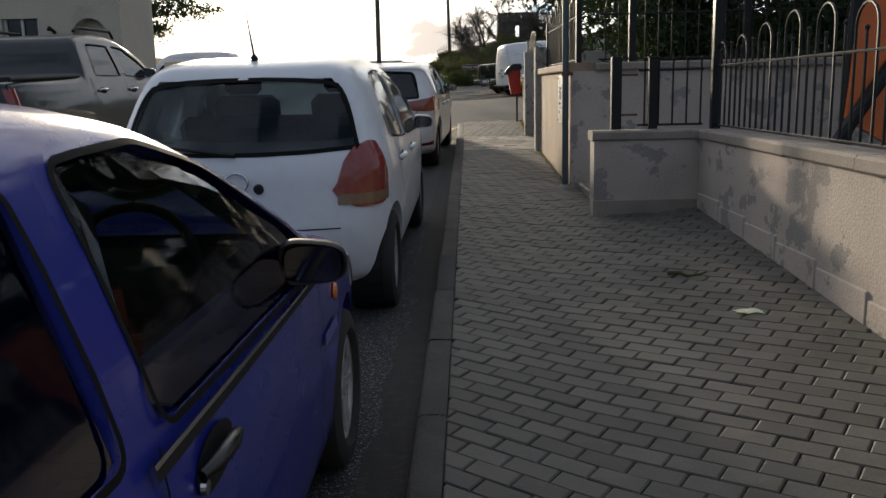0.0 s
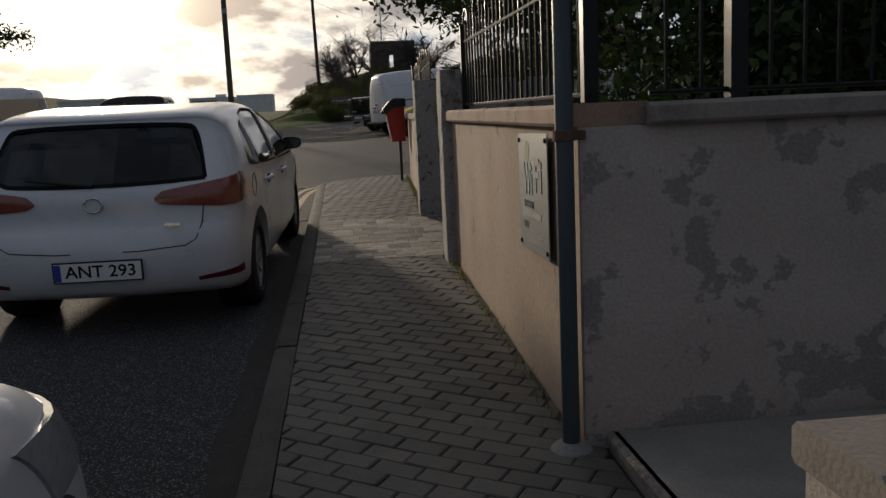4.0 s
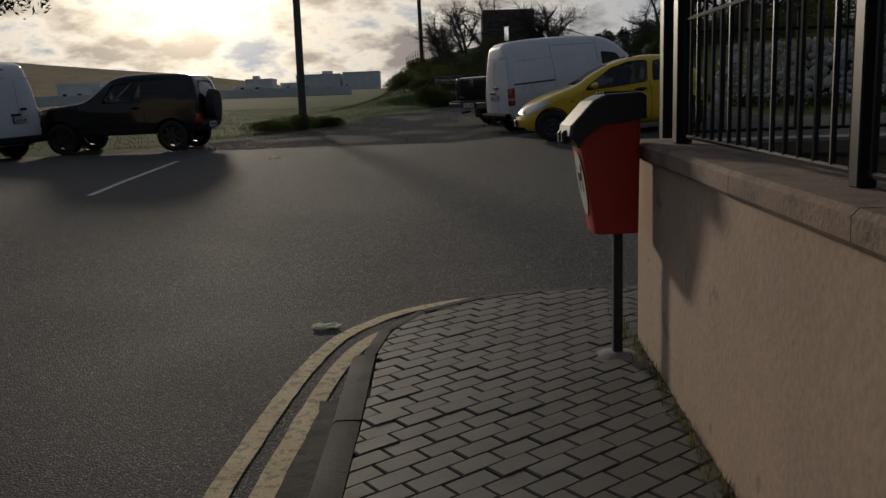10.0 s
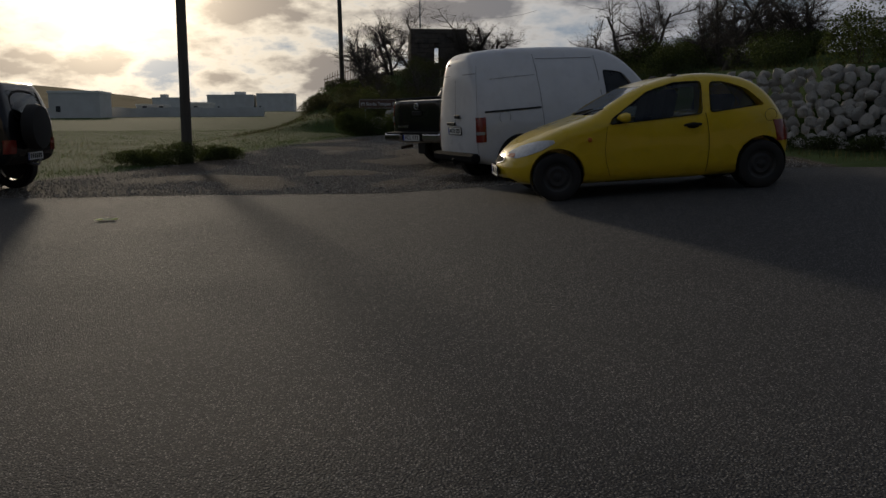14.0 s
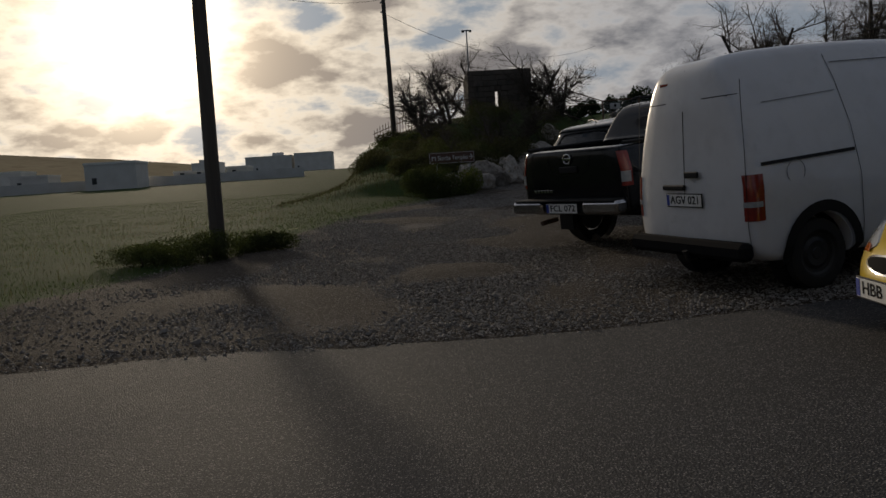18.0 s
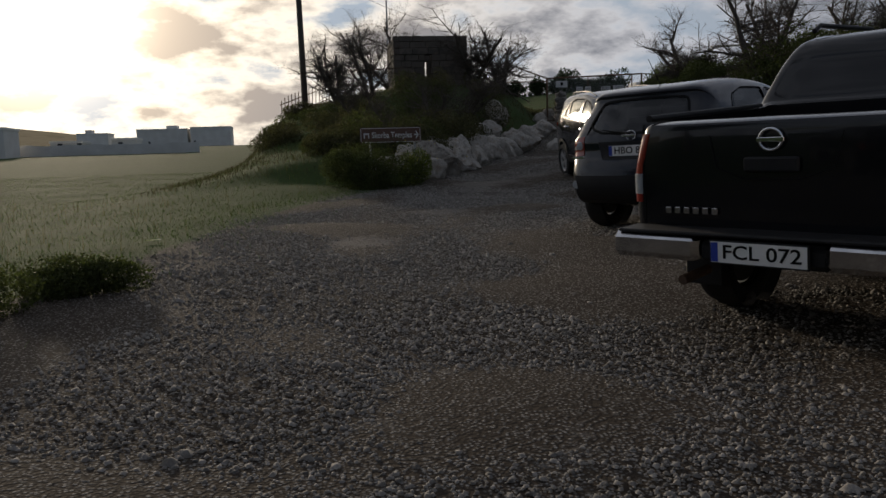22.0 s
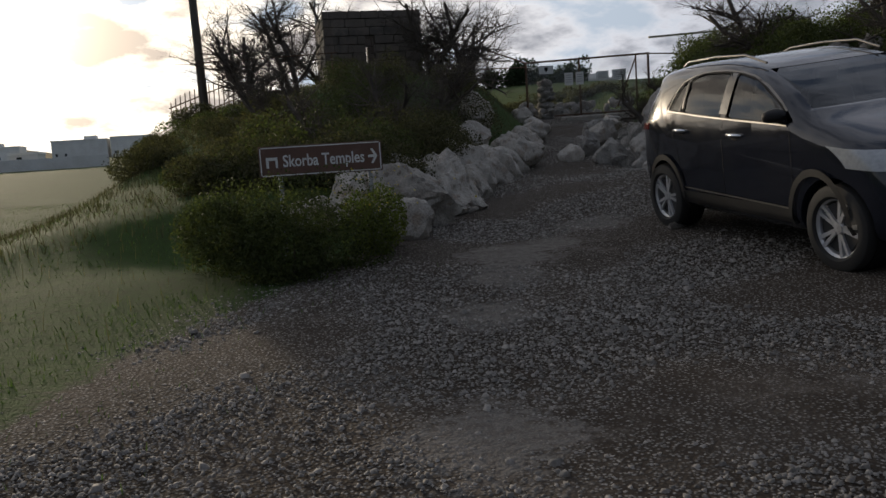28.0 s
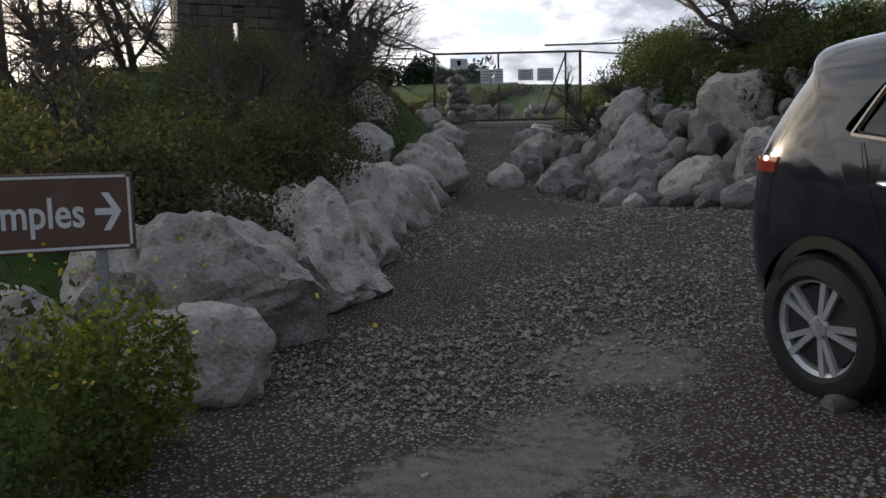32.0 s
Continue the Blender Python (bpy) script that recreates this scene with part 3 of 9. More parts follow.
    def mesh(self, name, smooth=None, fix=False):
        me = bpy.data.meshes.new(name)
        me.from_pydata(self.v, [], self.f)
        if fix:
            bm = bmesh.new()
            bm.from_mesh(me)
            bmesh.ops.recalc_face_normals(bm, faces=bm.faces)
            bm.to_mesh(me)
            bm.free()
        if smooth is not None:
            me.polygons.foreach_set("use_smooth", [True] * len(me.polygons))
            me.set_sharp_from_angle(angle=radians(smooth))
        me.update()
        return me


def part(name, shape, material, parent=None, label="", smooth=None, fix=False):
    """One mesh object, under a thing or a part where a parent is given."""
    me = shape.mesh(name, smooth, fix) if isinstance(shape, Buf) else shape
    if material and not me.materials:
        me.materials.append(material)
    ob = new(name, me)
    ob.parent = parent
    return tagged(ob, label) if label else ob


def thing(name, m, label, category, group="", kind=""):
    ob = new(name)
    ob.empty_display_size = 0.2
    ob.matrix_world = m if isinstance(m, Matrix) else Matrix.Translation(m)
    return tagged(ob, label, category, group, kind)


def lettering(text, size, material, parent, m, name="lettering", width=None, bold=0.0):
    cu = bpy.data.curves.new(name, "FONT")
    cu.body, cu.size, cu.align_x, cu.align_y, cu.extrude, cu.resolution_u, cu.offset = text, size, "CENTER", "CENTER", 0.0015, 3, bold
    tmp = bpy.data.objects.new(name, cu)
    scene.collection.objects.link(tmp)
    me = bpy.data.meshes.new_from_object(tmp.evaluated_get(bpy.context.evaluated_depsgraph_get()))
    bpy.data.objects.remove(tmp)
    bpy.data.curves.remove(cu)
    xs = [v.co.x for v in me.vertices]
    if width and xs:
        k = width / (max(xs) - min(xs))
        for v in me.vertices:
            v.co.x *= k
    me.materials.clear()
    me.materials.append(material)
    ob = part(name, me, material, parent)
    ob.matrix_local = m
    return ob


def smooth_line(pts, rounds=2, closed=False):
    """Corner cutting."""
    pts = [tuple(p) for p in pts]
    for _ in range(rounds):
        res = [] if closed else [pts[0]]
        n = len(pts)
        for i in range(n if closed else n - 1):
            a, b = pts[i], pts[(i + 1) % n]
            res.append(tuple(0.75 * u + 0.25 * w for u, w in zip(a, b)))
            res.append(tuple(0.25 * u + 0.75 * w for u, w in zip(a, b)))
        if not closed:
            res.append(pts[-1])
        pts = res
    return pts


# ---- the lie of the land ----
def sstep(v, lo, hi):
    k = np.clip((np.asarray(v, float) - lo) / (hi - lo), 0, 1)
    return k * k * (3 - 2 * k)


WALK_Y = [-60, -10, 0, 5.3, 7, 11.2, 12.4, 15, 17, 20.5, 22]
WALK_Z = [-3.6, -0.6, 0.0, 0.35, 0.45, 0.70, 0.76, 0.89, 0.96, 1.03, 1.05]
LAND_Y = [-600, -60, -10, 0, 5.3, 7, 11.2, 12.4, 15, 17, 20.5, 22, 24.5, 28, 31, 34, 36, 39.5, 43, 45.2, 50.3, 52.1, 57, 60.2, 66, 73, 80, 200, 1500]
LAND_Z = [-9, -3.62, -0.62, -0.03, 0.22, 0.31, 0.55, 0.61, 0.75, 0.83, 0.90, 0.98, 1.17, 1.35, 1.47, 1.55, 1.62, 1.79, 1.98, 2.09, 2.36, 2.49, 2.93, 3.2, 3.95, 4.9, 5.3, 7.0, 9.0]
FIELD_Y = [30, 36, 45, 60, 80, 110, 140, 200, 300, 600, 1500]
FIELD_Z = [1.45, 1.6, 1.9, 2.4, 3.1, 4.25, 5.3, 7.4, 11.0, 18.0, 36.0]


def pave_z(x, y):
    """Top of the pavement, which rises a little towards the low wall."""
    y, x = np.asarray(y, float), np.asarray(x, float)
    z = np.interp(y, WALK_Y, WALK_Z)
    return z + 0.075 * np.clip(x - 0.5, 0, 1.8) * (1 - sstep(y, 7.5, 9.5))


def track_left(y):
    return np.interp(y, [50, 53.5, 55, 57, 62, 64.5, 68, 73], [-1.2, 0.4, 1.8, 3.1, 5.3, 6.7, 8.4, 9.7])


def track_right(y):
    return np.interp(y, [34, 40, 50, 56, 58, 61.5, 65, 73], [7.2, 8.2, 7.8, 7.3, 7.0, 7.2, 9.3, 13.8])


def land_z(x, y):
    """Height of the bare ground."""
    x, y = np.asarray(x, float), np.asarray(y, float)
    z = np.interp(y, LAND_Y, LAND_Z)
    z = z + 0.06 * np.clip(x - 0.1, 0, 6) * sstep(y, 26, 32.5) * (1 - sstep(y, 43, 49))
    left = sstep(-x, 2.5, 9 - 3.4 * sstep(y, 52, 66)) * sstep(y, 33, 40)
    z = z * (1 - left) + np.interp(y, FIELD_Y, FIELD_Z) * left
    # mound that carries the ruin
    hill = 1.35 * sstep(y, 55.5, 72) * (1 - 0.8 * sstep(y, 84, 120)) * sstep(x, -5.5, 4.0) * sstep(track_left(y) - x, 0.2, 3.2)
    z = z + hill + 0.45 * sstep(y, 53.5, 56) * sstep(track_left(y) - x, 0.3, 1.6) * sstep(x, -5, -1)
    z = z + 0.088 * np.clip(x - 2.8, 0, 4) * sstep(y, 44, 48) * (1 - sstep(y, 56, 60))
    # rise beyond the gate
    z = z + 2.3 * sstep(y, 77, 112) * sstep(x, 3, 9)
    # bank on the other side of the track
    foot = 40.4 - 0.636 * np.clip(x - 8, 0, 16)
    bank = sstep(x - track_right(y), 0.6, 3.2) * sstep(y - foot, 0.2, 1.2)
    z = z + bank * (1.9 + 0.75 * sstep(x - track_right(y), 3, 9)) * (1 - 0.5 * sstep(y, 68, 80))
    return z


def H(x, y):
    return float(land_z(x, y))


def P(x, y):
    return float(pave_z(x, y))


def spaced(lo, hi, step, far, grow=1.25):
    inner = list(np.arange(lo, hi + 1e-6, step))
    a, s = [], step
    while (a[-1] if a else hi) < far:
        s *= grow
        a.append((a[-1] if a else hi) + s)
    b, s = [], step
    while (b[-1] if b else lo) > -far:
        s *= grow
        b.append((b[-1] if b else lo) - s)
    return np.array(b[::-1] + inner + a)


def sheet(name, X, Y, Z, material, attr=None, dusty=None):
    ny, nx = X.shape
    me = bpy.data.meshes.new(name)
    co = np.stack([X, Y, Z], -1).reshape(-1, 3)
    idx = np.arange(nx * ny).reshape(ny, nx)
    quads = np.stack([idx[:-1, :-1], idx[:-1, 1:], idx[1:, 1:], idx[1:, :-1]], -1).reshape(-1, 4)
    me.from_pydata(co.tolist(), [], quads.tolist())
    me.polygons.foreach_set("use_smooth", [True] * len(me.polygons))
    if attr is not None:
        a = me.attributes.new("gravel", "FLOAT", "POINT")
        a.data.foreach_set("value", attr.reshape(-1).astype(np.float32))
    if dusty is not None:
        a = me.attributes.new("dust", "FLOAT", "POINT")
        a.data.foreach_set("value", dusty.reshape(-1).astype(np.float32))
    me.materials.append(material)
    me.update()
    return new(name, me)


DUST = [(1.85, 52.2, 0.48), (1.50, 51.3, 0.36), (2.5, 52.6, 0.30), (3.4, 53.5, 0.45), (0.95, 50.0, 0.38), (0.2, 47.5, 0.4), (-1.3, 44.4, 0.4)]


def dust_z(x, y):
    """How far the stones are trodden under into pale dust."""
    x, y = np.asarray(x, float), np.asarray(y, float)
    v = np.zeros(np.broadcast(x, y).shape)
    for cx, cy, r in DUST:
        v = np.maximum(v, np.exp(-((x - cx) ** 2 + (y - cy) ** 2) / (r * r)))
    return v


gx, gy = spaced(-13, 17, 0.3, 900), spaced(-6, 80, 0.3, 900)
GX, GY = np.meshgrid(gx, gy)
GZ = land_z(GX, GY)
rough_n = np.array([[noise.noise((x * 0.6, y * 0.6, 0)) for x in gx] for y in gy])
off_road = sstep(GY, 34.6, 36.5)
# a little lower under paving and road
cover = (1 - sstep(GY, 34.0, 34.9)) * (GX > -41) * (GX < 41) * (GY > -41)
GZ = GZ + 0.05 * rough_n * off_road - 0.06 * cover
lot = sstep(GY, 33.5, 34.2) * sstep(GX, np.interp(GY, [34, 38, 42, 46, 50, 53], [-8, -6.4, -4.5, -3.2, -1.8, 0.3]) - 0.5, np.interp(GY, [34, 38, 42, 46, 50, 53], [-8, -6.4, -4.5, -3.2, -1.8, 0.3]) + 0.5)
lot = lot * sstep(GX, track_left(GY) - 0.5, track_left(GY) + 0.2) ** (GY > 52.5) * (1 - sstep(GX, track_right(GY) - 0.2, track_right(GY) + 0.8)) * (1 - sstep(GY, 74, 76))
ground = tagged(sheet("ground", GX, GY, GZ, GROUND, lot, dust_z(GX, GY)), "open ground of thin grass and trodden pale gravel", "ground", kind="structure")


def far_edge(x):
    return 34.35 + 0.18 * noise.noise((x * 0.5, 3, 0)) + 0.08 * noise.noise((x * 2.3, 7, 0)) - 0.035 * x * (x > 0)


# street along the parked cars, and the road that it meets
rx = np.linspace(-9.5, 2.2, 40)
rows_y = np.linspace(-40, 22, 140)
SX, SY = np.meshgrid(rx, rows_y)
tagged(sheet("road", SX, SY, land_z(SX, SY) + 0.001 + 0.003 * (SX < 1.0), ASPHALT), "worn grey asphalt street beside the pavement", "road", kind="structure")
cx = np.concatenate([np.linspace(-40, -9, 24), np.linspace(-8.7, 12, 140), np.linspace(12.5, 40, 24)])
CX = np.repeat(cx[None, :], 60, 0)
k = np.linspace(0, 1, 60)[:, None]
edge = np.array([far_edge(x) for x in cx])[None, :]
near_edge = np.where(cx < -9.5, 20.0, np.where(cx < 1.05, 21.98, 20.0))[None, :]
CY = near_edge + (edge - near_edge) * k
tagged(sheet("road_crossing", CX, CY, land_z(CX, CY) + 0.004, ASPHALT), "wide worn asphalt road with a ragged gravel edge", "road", kind="structure")

# ---- pavement, kerb and walls ----
def kerb_in(y):
    return float(np.interp(y, [-40, 3, 10, 13, 17, 20], [-0.12, -0.13, -0.16, -0.165, -0.20, -0.25]))


def wall_face(y):
    return float(np.interp(y, [8.8, 12.3, 15.2, 20.2], [1.04, 1.00, 1.02, 1.205]))


# bed under the paving: one raised slab with the rounded corner at the road
def corner_line():
    pts = [(kerb_in(y), y) for y in np.linspace(-40, 19.05, 60)]
    pts += [(-0.25, 19.5), (-0.20, 19.9), (-0.03, 20.25), (0.18, 20.48), (0.43, 20.65), (0.78, 20.75), (1.28, 20.81), (2.0, 20.85), (6, 20.95), (14, 21.05)]
    return pts


EDGE = corner_line()


def bed():
    b = Buf()
    rows = []
    for i, (x, y) in enumerate(EDGE):
        far_x = 2.6 if y < 19.45 else max(2.6, x)
        if y < 19.45:
            row = [(x + (far_x - x) * j / 12, y) for j in range(13)]
        else:
            row = [(x + (max(x, 2.6) - x) * j / 12, y + (19.45 - y) * j / 12) for j in range(13)]
        rows.append([(px, py, P(px, py) - 0.022) for px, py in row])
    b.grid(rows)
    skirt = [[(x, y, P(x, y) - 0.022), (x, y, P(x, y) - 0.32)] for x, y in EDGE]
    b.grid([[r[1], r[0]] for r in skirt])
    return b


paving = tagged(part("pavement", bed(), JOINT), "block-paved pavement with sandy joints", "pavement", kind="structure")

# kerb stones
kerb_line = thing("kerb", (0, 0, 0), "row of worn concrete kerb stones", "kerb", kind="structure")
dense = []
for (ax, ay), (bx, by) in zip(EDGE, EDGE[1:]):
    n = max(1, int(math.hypot(bx - ax, by - ay) / 0.05))
    dense += [(ax + (bx - ax) * i / n, ay + (by - ay) * i / n) for i in range(n)]
stone_pts, last = [], 0
cum = [0.0]
for p, q in zip(dense, dense[1:]):
    cum.append(cum[-1] + math.hypot(q[0] - p[0], q[1] - p[1]))
i0 = 0
while i0 < len(dense) - 2:
    ln = 0.9 if dense[i0][1] < 18.95 else 0.42
    i1 = i0
    while i1 < len(dense) - 1 and cum[i1] - cum[i0] < ln:
        i1 += 1
    if dense[i0][1] > -8 and dense[i0][0] < 9:
        (ax, ay), (bx, by) = dense[i0], dense[i1]
        d = Vector((bx - ax, by - ay)).normalized()
        nrm = Vector((-d.y, d.x))
        gap, drop = (0.006 if dense[i0][1] < 18.9 else -0.004), random.uniform(-0.004, 0.003)
        b = Buf()
        thin = 1.0 if dense[i0][1] < 19.2 else 0.62
        prof = [(o * thin, z) for o, z in ((0.0, -0.02), (0.0, 0.0), (0.035, 0.004), (0.105, 0.002), (0.122, -0.012), (0.128, -0.05), (0.132, -0.24))]
        rows = []
        for px, py in ((ax + d.x * gap, ay + d.y * gap), ((ax + bx) / 2, (ay + by) / 2), (bx - d.x * gap, by - d.y * gap)):
            rows.append([(px + nrm.x * o, py + nrm.y * o, P(min(px, 2.0), py) + z + drop + random.uniform(-0.0015, 0.0015)) for o, z in prof])
        b.grid(rows)
        k = len(b.v)
        part("kerb_stone", b, KERB, kerb_line, smooth=40)
    i0 = i1


def wall_run(name, label, pts, thick, base, top, material, parent=None, side=1, seg=0.25):
    """A wall along points (x, y); base and top give heights by place; its face lies on the line, its thickness to the right of it (side 1)."""
    b = Buf()
    for (ax, ay), (bx, by) in zip(pts, pts[1:]):
        ln = math.hypot(bx - ax, by - ay)
        d = Vector((bx - ax, by - ay)) / ln
        nrm = Vector((d.y, -d.x)) * side
        n = max(1, int(ln / seg))
        rows = []
        for i in range(n + 1):
            x, y = ax + d.x * ln * i / n, ay + d.y * ln * i / n
            z0, z1 = base(x, y), top(x, y)
            w = [0.004 * noise.noise((x * 3, y * 3, k)) for k in range(3)]
            rows.append([(x, y, z0)] + [(x + nrm.x * w[k % 3], y + nrm.y * w[k % 3], z0 + (z1 - z0) * (k + 1) / 4) for k in range(3)] + [(x, y, z1), (x + nrm.x * thick, y + nrm.y * thick, z1), (x + nrm.x * thick, y + nrm.y * thick, z0)])
        b.grid(rows if side < 0 else rows)
        for r in (rows[0], rows[-1]):
            k = len(b.v)
            b.v.extend(r)
            b.f.append(tuple(range(k, k + len(r))))
    return part(name, b, material, parent, fix=True)


def coping_run(name, pts, thick, top, material, parent, over=0.045, high=0.085, side=1, pieces=0.95):
    """Coping stones along a wall, each a slab of its own with softened edges."""
    for (ax, ay), (bx, by) in zip(pts, pts[1:]):
        ln = math.hypot(bx - ax, by - ay)
        d = Vector((bx - ax, by - ay)) / ln
        nrm = Vector((d.y, -d.x)) * side
        n = max(1, round(ln / pieces))
        for i in range(n):
            s0, s1 = ln * i / n + 0.002, ln * (i + 1) / n - 0.002
            b = Buf()
            prof = [(-over + 0.012, 0.0), (-over, 0.014), (-over, high - 0.016), (-over + 0.016, high), (thick + over - 0.016, high), (thick + over, high - 0.016), (thick + over, 0.012), (thick + over - 0.012, 0.0)]
            rows = []
            for s in (s0, (s0 + s1) / 2, s1):
                x, y = ax + d.x * s, ay + d.y * s
                z = top(x, y) + random.uniform(-0.002, 0.002)
                rows.append([(x + nrm.x * o, y + nrm.y * o, z + h) for o, h in prof + prof[:1]])
            b.grid(rows)
            for r in (rows[0], rows[-1]):
                k = len(b.v)
                b.v.extend(r[:-1])
                b.f.append(tuple(range(k, k + len(r) - 1)))
            part(name, b, material, parent, fix=True)


def under(x, y):
    return P(min(x, 2.0), y) - 0.25


# tall peach wall, and its cold side wall along the entrance
main_top = lambda x, y: 1.80 + 0.022 * (y - 9.0)
wall_main = tagged(wall_run("wall_main", "", [(1.04, 8.9), (1.00, 12.36)], 0.24, under, main_top, PEACH), "peach rendered garden wall with rough trowel marks", "wall", kind="structure")
coping_run("coping", [(1.04, 8.90), (1.00, 12.34)], 0.24, main_top, COPING, wall_main)
side_top = lambda x, y: 1.795
wall_side = tagged(wall_run("wall_entrance", "", [(1.046, 8.897), (12, 8.897)], 0.24, lambda x, y: 0.2, side_top, FLAKED, side=-1), "flaking white rendered wall with grey patches", "wall", kind="structure")
coping_run("coping", [(1.30, 8.895), (12, 8.895)], 0.24, side_top, COPING_GREY, wall_side, side=-1)

# low wall with its return and base course
low_top = lambda x, y: 1.145 + 0.012 * (y - 7.1)
wall_low = tagged(wall_run("wall_low", "", [(1.035, 7.1), (1.93, 7.1), (1.98, -14)], 0.24, under, low_top, FLAKED, side=-1), "low flaking rendered wall with exposed grey patches", "wall", kind="structure")
coping_run("coping", [(1.015, 7.1), (1.92, 7.1)], 0.24, low_top, COPING_GREY, wall_low, side=-1, over=0.022)
coping_run("coping", [(1.93, 7.07), (1.98, -14)], 0.24, low_top, COPING_GREY, wall_low, side=-1, over=0.022)
for i in range(30):
    y1 = 7.09 - i * 0.62
    x = 1.93 + 0.05 * (7.1 - y1) / 21
    b = Buf().box((x + 0.012, y1 - 0.308, P(1.9, y1) + 0.03), (0.05, 0.606, 0.19), ch=0.006)
    part("base_block", b, FLAKED, wall_low)
part("base_block", Buf().box((1.48, 7.107, P(1.5, 7.1) + 0.03), (0.90, 0.04, 0.15), ch=0.006), COPING_GREY, wall_low)

# landing and step of the side entrance
landing = tagged(part("entrance_step", Buf().box((2.6, 8.12, 0.43), (2.94, 1.52, 0.40), ch=0.015), CONCRETE), "pale stone landing at the side entrance", "step", kind="structure")
part("nosing", Buf().box((1.145, 8.12, 0.605), (0.06, 1.50, 0.05), ch=0.012), SLAB, landing)
tagged(part("playground_floor", Buf().box((7.2, 0.2, 0.58), (10.0, 17.0, 0.3)), PLAY_FLOOR), "dark rubber playground floor", "floor", kind="structure")

# gate piers and the second wall
def pier(name, x0, x1, y0, y1, z0, z1, label, chips):
    b = Buf()
    n = 14
    rows = []
    ring = []
    per = [(x0, y0, 0), (x1, y0, 1), (x1, y1, 2), (x0, y1, 3)]
    loop = []
    for j in range(4):
        (ax, ay, _), (bx, by, _) = per[j], per[(j + 1) % 4]
        m = max(6, int(math.hypot(bx - ax, by - ay) / 0.03))
        loop += [(ax + (bx - ax) * i / m, ay + (by - ay) * i / m) for i in range(m)]
    nz = int((z1 - z0) / 0.03)
    rng = random.Random(chips)
    for k in range(nz + 1):
        z = z0 + (z1 - z0) * k / nz
        row = []
        for x, y in loop + loop[:1]:
            w = noise.noise((x * 5, y * 5, z * 5)) * 0.006
            corner = min(abs(x - x0), abs(x - x1)) < 0.01 and min(abs(y - y0), abs(y - y1)) < 0.01
            pit = max(0, noise.noise((x * 11 + chips, y * 11, z * 8)) - 0.40) * 0.07
            cx, cy = (x0 + x1) / 2, (y0 + y1) / 2
            d = Vector((cx - x, cy - y))
            d = d.normalized() if d.length > 0 else d
            q = w + pit + (max(0, noise.noise((chips, x0, z * 7))) * 0.016 + 0.004 if corner else 0)
            top = (0.02 * noise.noise((x * 7, y * 7, chips)) if k == nz else 0)
            row.append((x + d.x * q, y + d.y * q, z + top))
        rows.append(row)
    b.grid(rows)
    k = len(b.v)
    b.v.extend(rows[-1][:-1])
    b.f.append(tuple(range(k, k + len(rows[-1]) - 1)))
    return tagged(part(name, b, PITTED, fix=True), label, "pier", kind="structure")


pier("pier_near", 0.925, 1.20, 12.34, 12.63, 0.5, 2.265, "pitted cream rendered gate pier with chipped edges", 3)
pier("pier_far", 0.93, 2.55, 14.90, 15.18, 0.6, 2.345, "pitted cream rendered gate pier wall with deep holes", 8)
b_top = lambda x, y: 1.925 + 0.020 * (y - 15.2)
wall_b = tagged(wall_run("wall_far", "", [(1.02, 15.19), (1.18, 19.60)], 0.24, under, b_top, PEACH), "peach rendered wall with worn patches beside the corner", "wall", kind="structure")
coping_run("coping", [(1.02, 15.20), (1.18, 19.59)], 0.24, b_top, COPING_DIRTY, wall_b)
wall_c = tagged(wall_run("wall_corner", "", [(1.19, 19.604), (14, 19.85)], 0.24, lambda x, y: 0.3, lambda x, y: 2.0, PEACH), "peach rendered wall along the road", "wall", kind="structure")
coping_run("coping", [(1.43, 19.60), (14, 19.85)], 0.24, lambda x, y: 2.0, COPING_GREY, wall_c)


